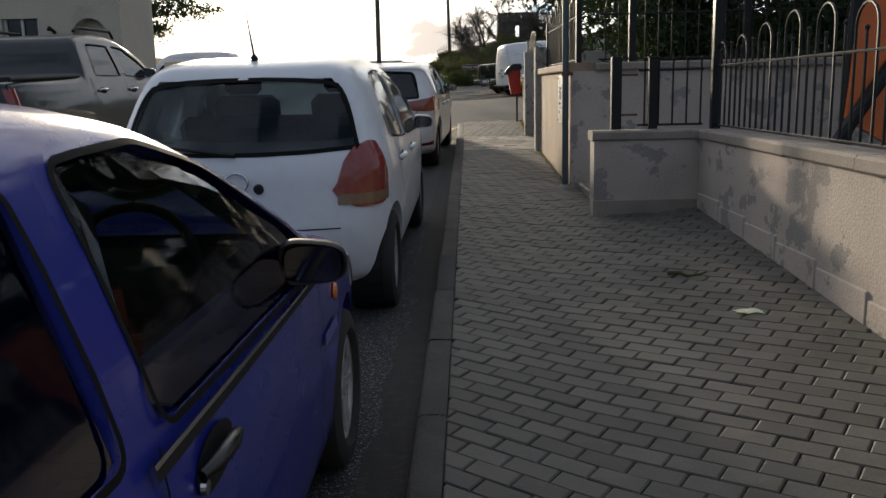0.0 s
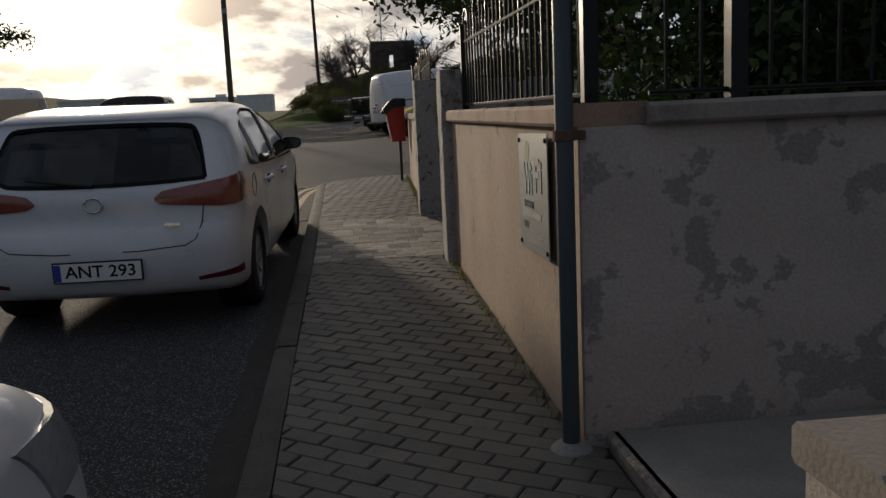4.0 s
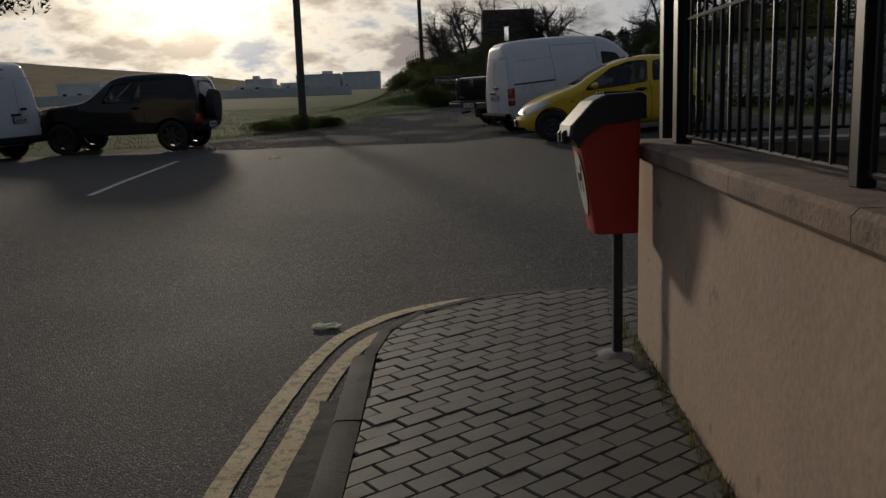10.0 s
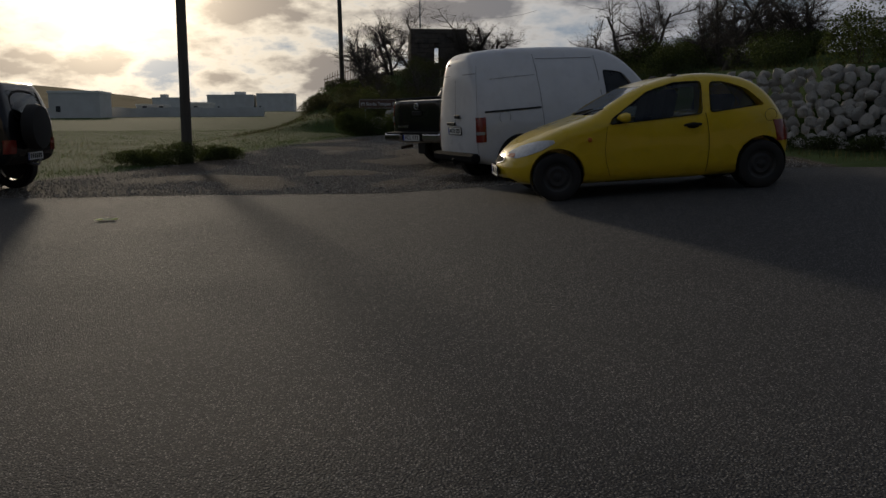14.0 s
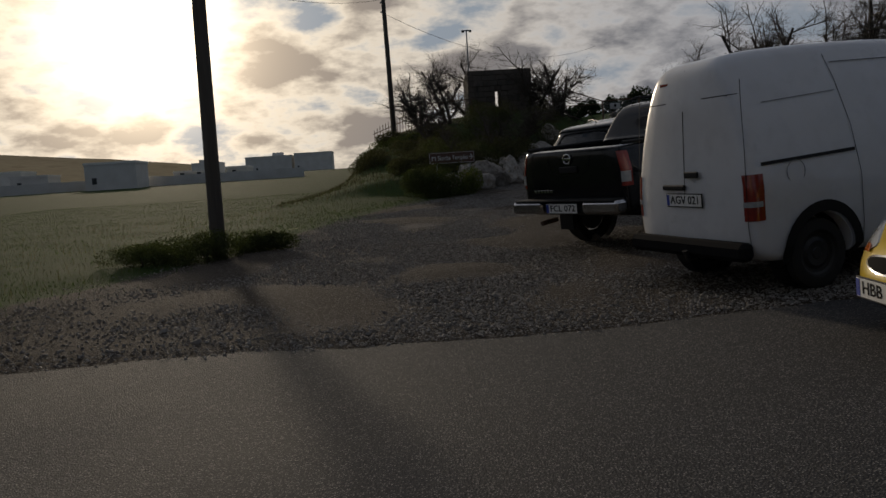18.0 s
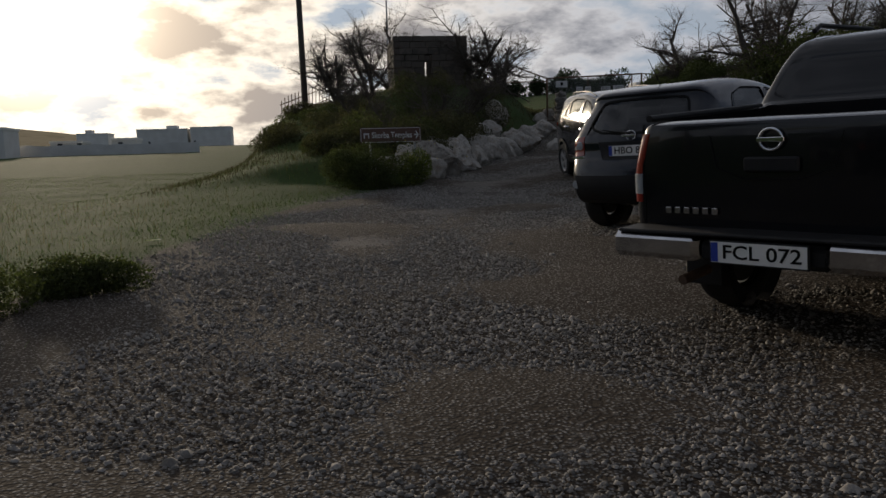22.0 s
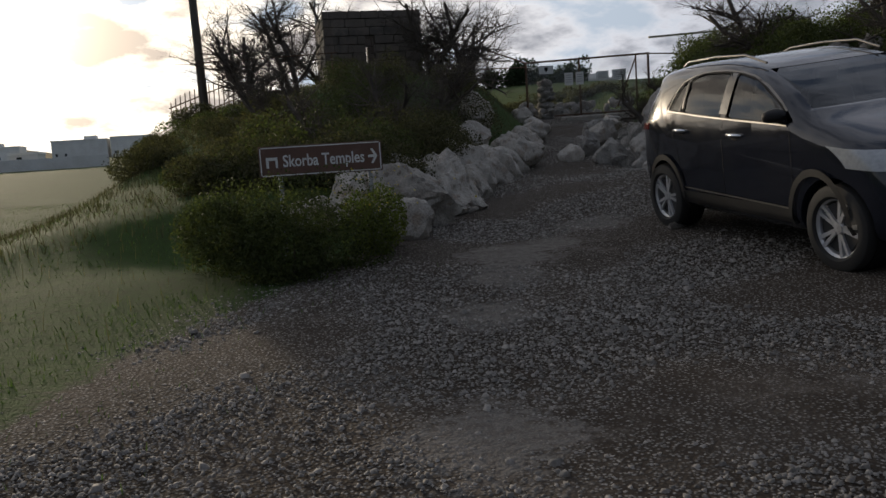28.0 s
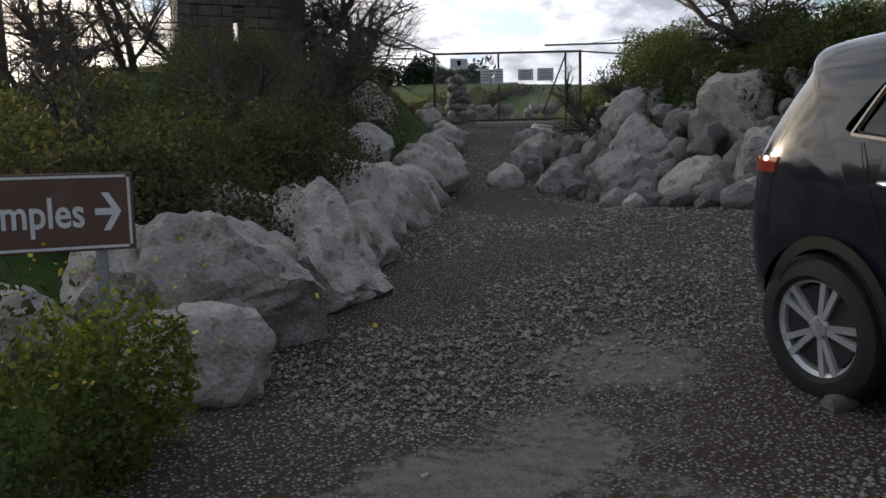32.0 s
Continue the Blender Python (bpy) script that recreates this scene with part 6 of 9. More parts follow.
# small yellow car across the road
ka = Body([(0.10, .26), (0.02, .42), (.01, .62), (.10, .88), (.32, 1.16), (.60, 1.33), (1.1, 1.40), (1.5, 1.385), (1.95, 1.28), (2.50, .98), (2.82, .90), (3.12, .82), (3.38, .71), (3.54, .56), (3.62, .38), (3.55, .22), (3.2, .18), (.4, .18)],
          1.64, 0.84, tumble=0.32, bow_rear=0.22, bow_front=0.34, fillet=0.14, taper=0.10)
KA_AT = (5.46, 32.55)
ka_car, _ = make_car("small_car", "bright yellow rounded small car with black steel wheels", KA_AT, 178, ka, YELLOW_PAINT,
         [round_poly([(.46, .98), (1.14, .93), (1.10, 1.28), (.92, 1.28), (.66, 1.18)]), round_poly([(1.24, .92), (2.36, .86), (2.30, .93), (1.86, 1.21), (1.52, 1.30), (1.20, 1.30)])],
         ((.62, .98), (.52, 1.28)), [(-.52, .95), (.52, .95), (.42, 1.24), (-.42, 1.24)], (.52, 2.966, .71, .285, .17), rim="steel", rim_mat=DARK_ALLOY, glass_mat=CAR_GLASS, pillars=False,
         seams=[[(1.20, .24), (1.16, .6), (1.20, .93)], [(2.42, .84), (2.48, .5), (2.38, .26)]], handles=[(1.36, .80)], mirror=(2.20, .90), handle_mat=BLACK_PLASTIC,
         tail=dict(box=(.55, .80, .56, .11)), head=dict(box=(.52, .74, .30, .06), leaf=((0, .2, .45, .7, .88, 1), (.58, .535, .525, .56, .61, .675), (.60, .655, .70, .725, .725, .69)), mat=HEAD_GLASS), plates=[("front", .36, "HBB 158"), ("rear", .5, "")], cabin=(.7, 2.5, .62, .36, .90), wiper=False, size=1.10)
mouth = [(.30 * math.cos(a), .505 + .048 * math.sin(a)) for a in np.linspace(0, 2 * math.pi, 29)[:-1]]
part("grille", ka.end_patch(mouth, .006, True), MATT_BLACK, ka_car, "slim dark oval grille")
ka.end_seam(mouth + mouth[:1], ka_car, .005, True, .008).data.materials[0] = CHROME
for sy in (1, -1):
    part("amber_lens", ka.end_patch([(sy * y, z) for y, z in ((.33, .545), (.50, .535), (.48, .585), (.36, .580))], .014, True), AMBER_LENS, ka_car, "amber turn lamp")
part("lower_grille", ka.end_patch([(-.52, .235), (.52, .235), (.50, .285), (-.50, .285)], .006, True), MATT_BLACK, ka_car)
part("side_repeater", Buf().lathe([(.001, .012), (.022, .008), (.028, .0)], 14, "Y", centre=(2.58, ka.edge_side(2.58, .70) + .002, .70)), AMBER_LENS, ka_car, "round amber repeater")
for y0 in (-.30, .22):
    part("wiper", Buf().tube([(2.52, y0, .985), (2.46, y0 + .24, 1.02), (2.38, y0 + .46, 1.045)], [.012, .009, .006], 6), BLACK_PLASTIC, ka_car)
part("fuel_flap", ring_bar(20, .07, .003, Matrix(((1, 0, 0, .42), (0, 0, -1, ka.edge_side(.42, .86) + .004), (0, 1, 0, .86), (0, 0, 0, 1)))), mat("yellow_seam", (0.28, 0.2, 0.02), bump=0), ka_car)

# high-roofed white van
van = Body([(0.06, .36), (0.0, .50), (0.0, .9), (.03, 1.3), (.07, 1.96), (.12, 2.11), (.32, 2.185), (1.2, 2.21), (2.4, 2.18), (2.85, 2.07), (3.2, 1.79), (3.62, 1.32), (4.0, 1.10), (4.26, .92), (4.38, .62), (4.33, .3), (4.0, .26), (.4, .28)],
           1.80, 0.98, tumble=0.13, bow_rear=0.05, bow_front=0.30, fillet=0.10, taper=0.05)


def panel_van(at, heading, text, label):
    car, b = make_car("panel_van", label, at, heading, van, WHITE_PAINT, [round_poly([(2.50, 1.12), (3.36, 1.10), (3.24, 1.26), (2.92, 1.70), (2.54, 1.76)])],
         ((.70, 1.26), (.58, 1.84)), None, (.74, 3.50, .76, .32, .20), rim="steel", rim_mat=DARK_ALLOY, glass_mat=DARK_GLASS,
         seams=[[(2.42, .34), (2.40, 1.0), (2.44, 2.02)], [(1.22, .34), (1.22, 1.2), (1.26, 2.08)], [(3.40, 1.08), (3.44, .6), (3.3, .36)], [(1.30, 2.0), (2.40, 1.98)]], handles=[(2.62, .98)], mirror=(3.22, 1.16), handle_mat=BLACK_PLASTIC, mirror_mat=BLACK_PLASTIC,
         tail=dict(box=(.70, 1.10, .85, .12), clear=(.30, .42)), head=dict(box=(.72, .98, .52, .40), skew=0.05), plates=[("rear", .88, text)], cabin=(2.3, 3.4, .74, .5, 1.15), wiper=False, arch_trim=0.10, seats=False)
    for y in (0.0,):
        b.end_seam([(y, .48), (y, 2.08)], car, .005)
    for y in (.80, -.80):
        b.end_seam([(y, .46), (y, 1.1), (y * .93, 1.92)], car, .004)
    b.end_seam([(-.72, 1.80), (.72, 1.80)], car, .004)
    part("rear_bumper", Buf().box((-.02, 0, .44), (.16, 1.70, .16), ch=.04), MATT_BLACK, car, "black plastic rear bumper")
    part("plate_lamp_bar", Buf().box((-.012, .14, 1.0), (.03, .34, .05), ch=.012), BLACK_PLASTIC, car)
    part("door_latch", Buf().box((-.014, -.14, 1.12), (.03, .20, .06), ch=.014), BLACK_PLASTIC, car)
    part("high_brake_lamp", Buf().box((.10, .30, 1.98), (.03, .14, .035), ch=.008), RED_LENS, car)
    for s in (1, -1):
        part("sliding_rail", b.flank([(.14, 1.165), (1.20, 1.185), (1.20, 1.215), (.14, 1.195)], .008, s, 10, 1), BLACK_PLASTIC, car, "black sliding door rail")
        # Grey strip draws the shaded line of a pressed groove on flat paint.
        part("side_groove", b.flank([(.35, 1.70), (1.2, 1.735), (1.2, 1.742), (.35, 1.707)], .003, s, 8, 1), GREY_INK, car)
        part("marker_reflector", Buf().lathe([(.001, s * .008), (.02, s * .006), (.024, 0)], 12, "Y", centre=(2.52, s * (b.edge_side(2.52, .80) + .001), .80)), INK, car)
        part("fuel_flap", ring_bar(20, .10, .003, Matrix(((1, 0, 0, .52), (0, 0, -1, s * (b.edge_side(.52, 1.08) + .004)), (0, 1, 0, 1.08), (0, 0, 0, 1)))), GREY_INK, car)
    part("tow_bar", Buf().tube([(.05, -.1, .36), (-.10, -.1, .34), (-.12, -.1, .42)], [.025, .025, .03], 8), BLACK_PLASTIC, car)
    return car


panel_van((1.25, 35.45), 17.5, "AGV 021", "white high-roofed panel van parked on gravel")
panel_van((-9.5, 33.6), 174, "", "white panel van parked at the roadside")

# black pickup
navara = Body([(0.14, .50), (.10, .62), (.10, 1.26), (.13, 1.31), (.9, 1.315), (1.60, 1.315), (1.66, 1.40), (1.80, 1.72), (1.95, 1.78), (2.6, 1.80), (3.0, 1.74), (3.4, 1.52), (3.78, 1.26), (4.2, 1.20), (4.85, 1.08), (5.1, .9), (5.2, .62), (5.12, .42), (4.7, .38), (.6, .42)],
              1.85, 1.0, tumble=0.20, bow_rear=0.03, bow_front=0.26, fillet=0.07, taper=0.05)


def pickup(at, heading, text, label, paint_mat):
    car, b = make_car("pickup_truck", label, at, heading, navara, paint_mat,
         [round_poly([(1.92, 1.32), (2.60, 1.30), (2.60, 1.66), (2.05, 1.68)]), round_poly([(2.70, 1.30), (3.60, 1.26), (3.30, 1.46), (2.98, 1.63), (2.70, 1.66)])],
         ((.70, 1.30), (.60, 1.66)), None, (1.17, 4.37, .79, .37, .24), rim="seven", glass_mat=DARK_GLASS,
         seams=[[(1.74, .5), (1.76, 1.30)], [(2.65, .46), (2.65, 1.28)], [(3.68, 1.22), (3.72, .6)]], handles=[(1.98, 1.16), (2.82, 1.14)], mirror=(3.42, 1.30), handle_mat=CHROME, mirror_mat=CHROME,
         tail=dict(box=(.84, 1.24, .82, .10), clear=(.12, .42)), head=dict(box=(.80, 1.02, .5, .45)), plates=[], cabin=(1.85, 3.65, .70, .6, 1.30), size=1.09, wiper=False)
    bed = Buf().box((.88, 0, 1.2), (1.34, 1.46, .7))
    old = [o for o in car.children if o.name.startswith("body")][0]
    me = carved(old.data.copy(), [bed], "body")
    me.polygons.foreach_set("use_smooth", [True] * len(me.polygons))
    me.set_sharp_from_angle(angle=radians(32))
    me.materials.clear()
    me.materials.append(paint_mat)
    old.data = me
    for y in (.80, -.80):
        b.end_seam([(y, .62), (y, 1.29)], car, .006)
    part("tailgate_latch", Buf().box((.086, 0, 1.06), (.03, .30, .08), ch=.014), BLACK_PLASTIC, car)
    b.end_seam([(-.36, 1.22), (-.30, .98), (.30, .98), (.36, 1.22)], car, .004)
    part("badge", ring_bar(24, .062, .009, Matrix(((0, 0, -1, .085), (1, 0, 0, 0), (0, .9, 0, 1.19), (0, 0, 0, 1)))), CHROME, car, "chrome maker's badge ring", smooth=60)
    part("badge_bar", Buf().box((.08, 0, 1.19), (.012, .15, .024), ch=.003), CHROME, car)
    for i in range(6):
        part("model_badge", Buf().box((.09, .62 - i * .058, .80), (.006, .036, .036), ch=.002), CHROME, car)
    for s in (1, -1):
        part("rear_bumper", Buf().box((.0, s * .62, .62), (.20, .56, .15), ch=.035), CHROME, car, "chromed step bumper", smooth=40)
    part("bumper_centre", Buf().box((.03, 0, .60), (.16, .72, .13), ch=.03), BLACK_PLASTIC, car)
    part("step_pad", Buf().box((.01, 0, .70), (.20, 1.70, .02), ch=.008), BLACK_PLASTIC, car)
    plate(car, Matrix(((0, 0, -1, -.075), (-1, 0, 0, 0), (0, 1, 0, .61), (0, 0, 0, 1))), text)
    for s in (1, -1):
        part("bed_rail", Buf().tube([(.2, s * .80, 1.325), (1.58, s * .80, 1.325)], .022, 8), BLACK_PLASTIC, car)
        part("roof_rail", Buf().tube([(2.0, s * .60, 1.82), (2.1, s * .60, 1.86), (3.0, s * .58, 1.84), (3.08, s * .58, 1.76)], .018, 8), BLACK_PLASTIC, car)
        part("mud_flap", Buf().box((.74, s * .78, .38), (.02, .26, .34), ch=.006), BLACK_PLASTIC, car)
    part("exhaust", Buf().tube([(.3, .5, .42), (.05, .52, .40)], .03, 10), RUST, car)
    return car


navara_car = pickup((0.70, 38.53), 33, "FCL 072", "black double-cab pickup with chrome rear bumper on gravel", BLACK_PAINT)
pickup((-5.6, 8.2), 90, "", "dusty dark pickup parked on the far side of the street", GREEN_GREY)

# black crossover
qq = Body([(0.12, .34), (0.02, .46), (0, .62), (.04, .78), (.12, .90), (.10, 1.06), (.26, 1.26), (.44, 1.46), (.40, 1.55), (.7, 1.60), (1.2, 1.625), (1.75, 1.61), (2.25, 1.53), (2.62, 1.38), (3.15, 1.11), (3.6, 1.02), (4.08, .9), (4.26, .7), (4.315, .5), (4.24, .3), (3.9, .25), (.5, .26)],
          1.79, 1.02, tumble=0.27, bow_rear=0.16, bow_front=0.34, fillet=0.13, taper=0.08)
qq_car, _ = make_car("crossover_car", "glossy black crossover car parked on gravel", (1.74, 43.17), 37, qq, NAVY_PAINT,
         [round_poly([(.74, 1.14), (1.78, 1.08), (1.78, 1.50), (1.25, 1.51), (.95, 1.44)]), round_poly([(1.87, 1.075), (3.02, 1.04), (2.9, 1.13), (2.35, 1.42), (1.87, 1.50)])],
         ((.70, 1.14), (.58, 1.48)), [(-.62, 1.10), (.62, 1.10), (.54, 1.40), (.46, 1.46), (-.46, 1.46), (-.54, 1.40)], (.80, 3.43, .77, .345, .215), rim="five", glass_mat=DARK_GLASS,
         seams=[[(1.82, .36), (1.82, 1.06)], [(3.06, 1.02), (3.08, .5)], [(.72, 1.1), (1.1, .7)]], handles=[(1.12, .96), (2.06, .94)], mirror=(2.86, 1.09),
         tail=dict(box=(.88, 1.09, .64, .25), skew=-0.05, clear=(.34, .58)), head=dict(box=(.70, .88, .46, .45), skew=0.05), plates=[("rear", .92, "HBO 829")], lower=(.34, .66, BLACK_PLASTIC), cabin=(.9, 3.0, .70, .5, 1.1), badge=(1.08, .06), size=1.075)
part("badge_bar", Buf().box((.06, 0, 1.08), (.012, .15, .022), ch=.003), CHROME, qq_car)
part("plate_surround", qq.end_patch([(-.40, .83), (.40, .83), (.42, 1.02), (-.42, 1.02)], .003), BLACK_PLASTIC, qq_car)
for s in (1, -1):
    part("fog_lamp", Buf().lathe([(.001, 0), (.045, .004), (.05, .02)], 18, "X", centre=qq.bend(qq.end_x(.56) - .016, s * .72, .56)), RED_LENS if s < 0 else CLEAR_LENS, qq_car, smooth=50)
    part("lamp_roundel", Buf().lathe([(.001, -.004), (.042, .0), (.048, .016)], 18, "X", centre=qq.bend(qq.end_x(.985) - .016, s * .70, .985)), CLEAR_LENS, qq_car, smooth=50)
part("model_badge", Buf().box((qq.end_x(.86) - .0, .66, .86), (.008, .16, .024), ch=.002), CHROME, qq_car)
part("aerial", Buf().tube([(.8, 0, 1.60), (.55, 0, 1.88)], [.008, .003], 6), BLACK_PLASTIC, qq_car)

# dark grey sports utility
kia = Body([(0.36, .36), (0.27, .46), (.22, .62), (.22, .84), (.25, 1.02), (.28, 1.14), (.44, 1.40), (.58, 1.58), (.54, 1.66), (.86, 1.70), (1.3, 1.735), (1.9, 1.73), (2.4, 1.64), (2.8, 1.48), (3.3, 1.23), (3.7, 1.13), (4.2, .98), (4.42, .74), (4.48, .52), (4.4, .3), (4.0, .25), (.5, .27)],
           1.855, 1.13, tumble=0.29, bow_rear=0.18, bow_front=0.34, fillet=0.14, taper=0.08)
WIN_UP = 0.115
lift_up = lambda pts: [(x, z + WIN_UP) for x, z in pts]
kia_car, _ = make_car("sport_utility_car", "dark blue-grey sport utility car parked on gravel", (4.91, 53.45), 270, kia, GREY_PAINT,
         [round_poly(lift_up([(1.00, 1.175), (1.28, 1.155), (1.33, 1.465), (1.17, 1.41)])), round_poly(lift_up([(1.315, 1.15), (2.06, 1.105), (2.06, 1.505), (1.60, 1.515), (1.365, 1.475)])), round_poly(lift_up([(2.15, 1.10), (3.14, 1.06), (3.0, 1.17), (2.50, 1.42), (2.15, 1.50)]))],
         lift_up([(.74, 1.16), (.60, 1.50)]), lift_up([(-.64, 1.10), (.64, 1.10), (.56, 1.40), (.48, 1.46), (-.48, 1.46), (-.56, 1.40)]), (.90, 3.57, .80, .355, .225), rim="five", glass_mat=DARK_GLASS,
         seams=[[(2.11, .36), (2.11, 1.20)], [(3.18, 1.14), (3.2, .5)], [(1.06, 1.25), (1.20, .90), (1.34, .55)]], handles=[(1.36, 1.085), (2.32, 1.06)], mirror=(2.98, 1.21), handle_mat=CHROME, mirror_mat=BLACK_PLASTIC,
         tail=dict(box=(1.07, 1.135, .34, .22), skew=0.02), head=dict(box=(.82, .96, .48, .36), skew=0.05), plates=[("front", .46, ""), ("rear", .66, "")], lower=(.34, .50, BLACK_PLASTIC), cabin=(1.0, 3.1, .72, .5, 1.22), arch_trim=0.06, arch=1.10, size=1.07)
for s in (1, -1):
    part("roof_rail", Buf().tube([(1.0, s * .60, 1.715), (1.1, s * .61, 1.752), (1.6, s * .615, 1.772), (2.1, s * .61, 1.758), (2.4, s * .60, 1.67)], .012, 8), SATIN, kia_car, "satin grey roof rail", smooth=60)
    kia.seam(lift_up([(.985, 1.165), (1.15, 1.425), (1.34, 1.485), (1.6, 1.53), (2.1, 1.52), (2.52, 1.435), (3.05, 1.16)]), kia_car, s, .0065, .006).data.materials[0] = SATIN
    kia.seam(lift_up([(.985, 1.165), (2.0, 1.098), (3.14, 1.045)]), kia_car, s, .0065, .006).data.materials[0] = SATIN
    part("lower_door_trim", kia.flank([(1.36, .50), (3.1, .46), (3.1, .475), (1.36, .515)], .010, s, 16, 1), SATIN, kia_car, "slim bright trim low on the doors")
part("grille", kia.end_patch([(-.42, .66), (.42, .66), (.36, .84), (-.36, .84)], .008, True), BLACK_PLASTIC, kia_car)

# dark four-wheel drive with the spare wheel on its back
four = Body([(0.10, .46), (0.0, .58), (0.0, .95), (.03, 1.2), (.16, 1.60), (.24, 1.68), (.7, 1.72), (1.5, 1.72), (1.95, 1.66), (2.12, 1.52), (2.56, 1.14), (3.1, 1.08), (3.7, 1.02), (3.95, .90), (4.02, .6), (3.94, .42), (3.5, .38), (.4, .40)],
            1.66, 1.02, tumble=0.15, bow_rear=0.03, bow_front=0.12, fillet=0.06, taper=0.04)
four_car, _ = make_car("four_wheel_drive_car", "dusty dark four-wheel drive car with a rear spare wheel", (-5.72, 35.42), 178, four, BLACK_PAINT,
         [round_poly([(1.32, 1.12), (2.20, 1.10), (1.98, 1.50), (1.32, 1.56)])], ((.64, 1.16), (.58, 1.56)), [(-.56, 1.08), (.56, 1.08), (.50, 1.54), (-.50, 1.54)],
         (.68, 3.22, .70, .345, .22), rim="seven", rim_mat=DARK_ALLOY, glass_mat=CAR_GLASS, seams=[[(1.26, .44), (1.26, 1.1)], [(2.28, 1.06), (2.3, .5)]], handles=[(1.44, .98)], mirror=(2.14, 1.14), handle_mat=BLACK_PLASTIC, mirror_mat=BLACK_PLASTIC,
         tail=dict(box=(.62, .82, .60, .08)), head=dict(box=(.70, .92, .48, .10)), plates=[("rear", .56, "")], size=1.06, cabin=(.6, 2.2, .64, .5, 1.08), lower=(.42, .56, BLACK_PLASTIC), wiper=False)
sp = part("spare_wheel", Buf().lathe([(.001, -.14), (.20, -.14), (.32, -.12), (.345, -.06), (.345, .04), (.30, .07), (.001, .07)], 32, "X", centre=(-.10, .22, 1.0)), RUBBER, four_car, "black covered spare wheel", smooth=40, fix=True)
part("tow_hook", Buf().tube([(.05, .2, .46), (-.12, .2, .44), (-.14, .2, .52)], .022, 8), CHROME, four_car)

# ---- litter bin at the corner ----
binx, biny = 0.955, 19.35
BIN_BOTTOM = 0.70
bz = P(1.0, 19.1)
bin_ = thing("dog_waste_bin", pose(binx, biny, bz, 0, 0, 2) @ Matrix.Diagonal((0.86, 0.86, 0.93, 1)), "red plastic dog waste bin with black lid on a post", "bin")
part("post", Buf().box((0.075, 0, 0.45), (0.055, 0.055, 1.5), ch=0.006), DARK_ALLOY, bin_)
part("footing", Buf().lathe([(0.001, 0.025), (0.06, 0.02), (0.14, 0.0), (0.15, -0.03)], 14, "Z", (0.075, 0, 0)), CONCRETE, bin_)


def tapered(z0, z1, lo, hi, round_r=0.03, n=10):
    """An upright shell whose plan changes from lo to hi: (x0, x1, half-width)."""
    rows = []
    for k in range(n + 1):
        t = k / n
        x0, x1, w = (lo[i] + (hi[i] - lo[i]) * t for i in range(3))
        z = z0 + (z1 - z0) * t
        ring = []
        for cx, cy, a0 in ((x1 - round_r, w - round_r, 0), (x0 + round_r, w - round_r, 90), (x0 + round_r, -w + round_r, 180), (x1 - round_r, -w + round_r, 270)):
            for a in (0, 30, 60, 90):
                ring.append((cx + round_r * math.cos(radians(a0 + a)), cy + round_r * math.sin(radians(a0 + a)), z))
        rows.append(ring + ring[:1])
    b = Buf().grid(rows)
    for r in (rows[0], rows[-1]):
        k = len(b.v)
        b.v.extend(r[:-1])
        b.f.append(tuple(range(k, k + len(r) - 1)))
    return b


part("body", tapered(BIN_BOTTOM, 1.30, (-0.08, 0.17, 0.14), (-0.19, 0.17, 0.175)), RED_PLASTIC, bin_, smooth=35, fix=True)
lid = Buf()
prof = [(-0.238, 1.222), (-0.228, 1.276), (-0.105, 1.398), (-0.035, 1.430), (0.165, 1.438), (0.196, 1.418), (0.198, 1.30), (-0.06, 1.272), (-0.195, 1.180)]
rows = []
for y, k in ((-0.196, 0.90), (-0.190, 0.975), (-0.176, 1.0), (0.176, 1.0), (0.190, 0.975), (0.196, 0.90)):
    rows.append([(-0.02 + (px + 0.02) * k, y, 1.31 + (pz - 1.31) * k) for px, pz in prof + prof[:1]])
lid.grid(rows)
for r in (rows[0], rows[-1]):
    k = len(lid.v)
    lid.v.extend(r[:-1])
    lid.f.append(tuple(range(k, k + len(r) - 1)))
for px in (-0.06, 0.06):
    lid.box((-0.236, px, 1.214), (0.05, 0.05, 0.07), ch=0.012)
LID = mat("matt_black_plastic", (0.012, 0.012, 0.013), (0.018, 0.018, 0.018), rough=0.45, scale=7, fine=200, bump=0.2, depth=0.002, spec=0.6)
lid_ob = part("lid", lid, LID, bin_, "black plastic flap lid", fix=True)
for y in (-0.09, 0.0, 0.09):
    part("lid_rib", Buf().box((0.07, y, 1.436), (0.20, 0.03, 0.014), ch=0.005), BLACK_PLASTIC, lid_ob)
part("lid_lock", Buf().lathe([(0.001, 0.012), (0.028, 0.010), (0.032, 0.0)], 16, "Z", (0, 0, 0)), BLACK_PLASTIC, lid_ob).matrix_local = pose(-0.115, 0, 1.372, 0, -48, 0)
part("lid_handle", Buf().tube([(-0.19, -0.08, 1.245), (-0.235, -0.07, 1.24), (-0.235, 0.07, 1.24), (-0.19, 0.08, 1.245)], 0.012, 8), BLACK_PLASTIC, lid_ob)
tilt_m = Matrix(((0, 0, -1, -0.138), (-1, 0, 0, 0), (0, 1, 0, 0.99), (0, 0, 0, 1))) @ pose(0, 0, 0.0, 10.4, 0, 0)
oval = Buf()
ring = [(0.105 * math.cos(a), 0.20 * math.sin(a) if math.sin(a) < 0 else 0.15 * math.sin(a)) for a in np.linspace(0, 2 * math.pi, 33)[:-1]]
oval.prism(ring, 0.0, 0.003, "Z")
lab = part("pictogram_label", oval, WHITE_INK, bin_, "white oval label with a black dog sign", fix=True)
lab.matrix_local = tilt_m
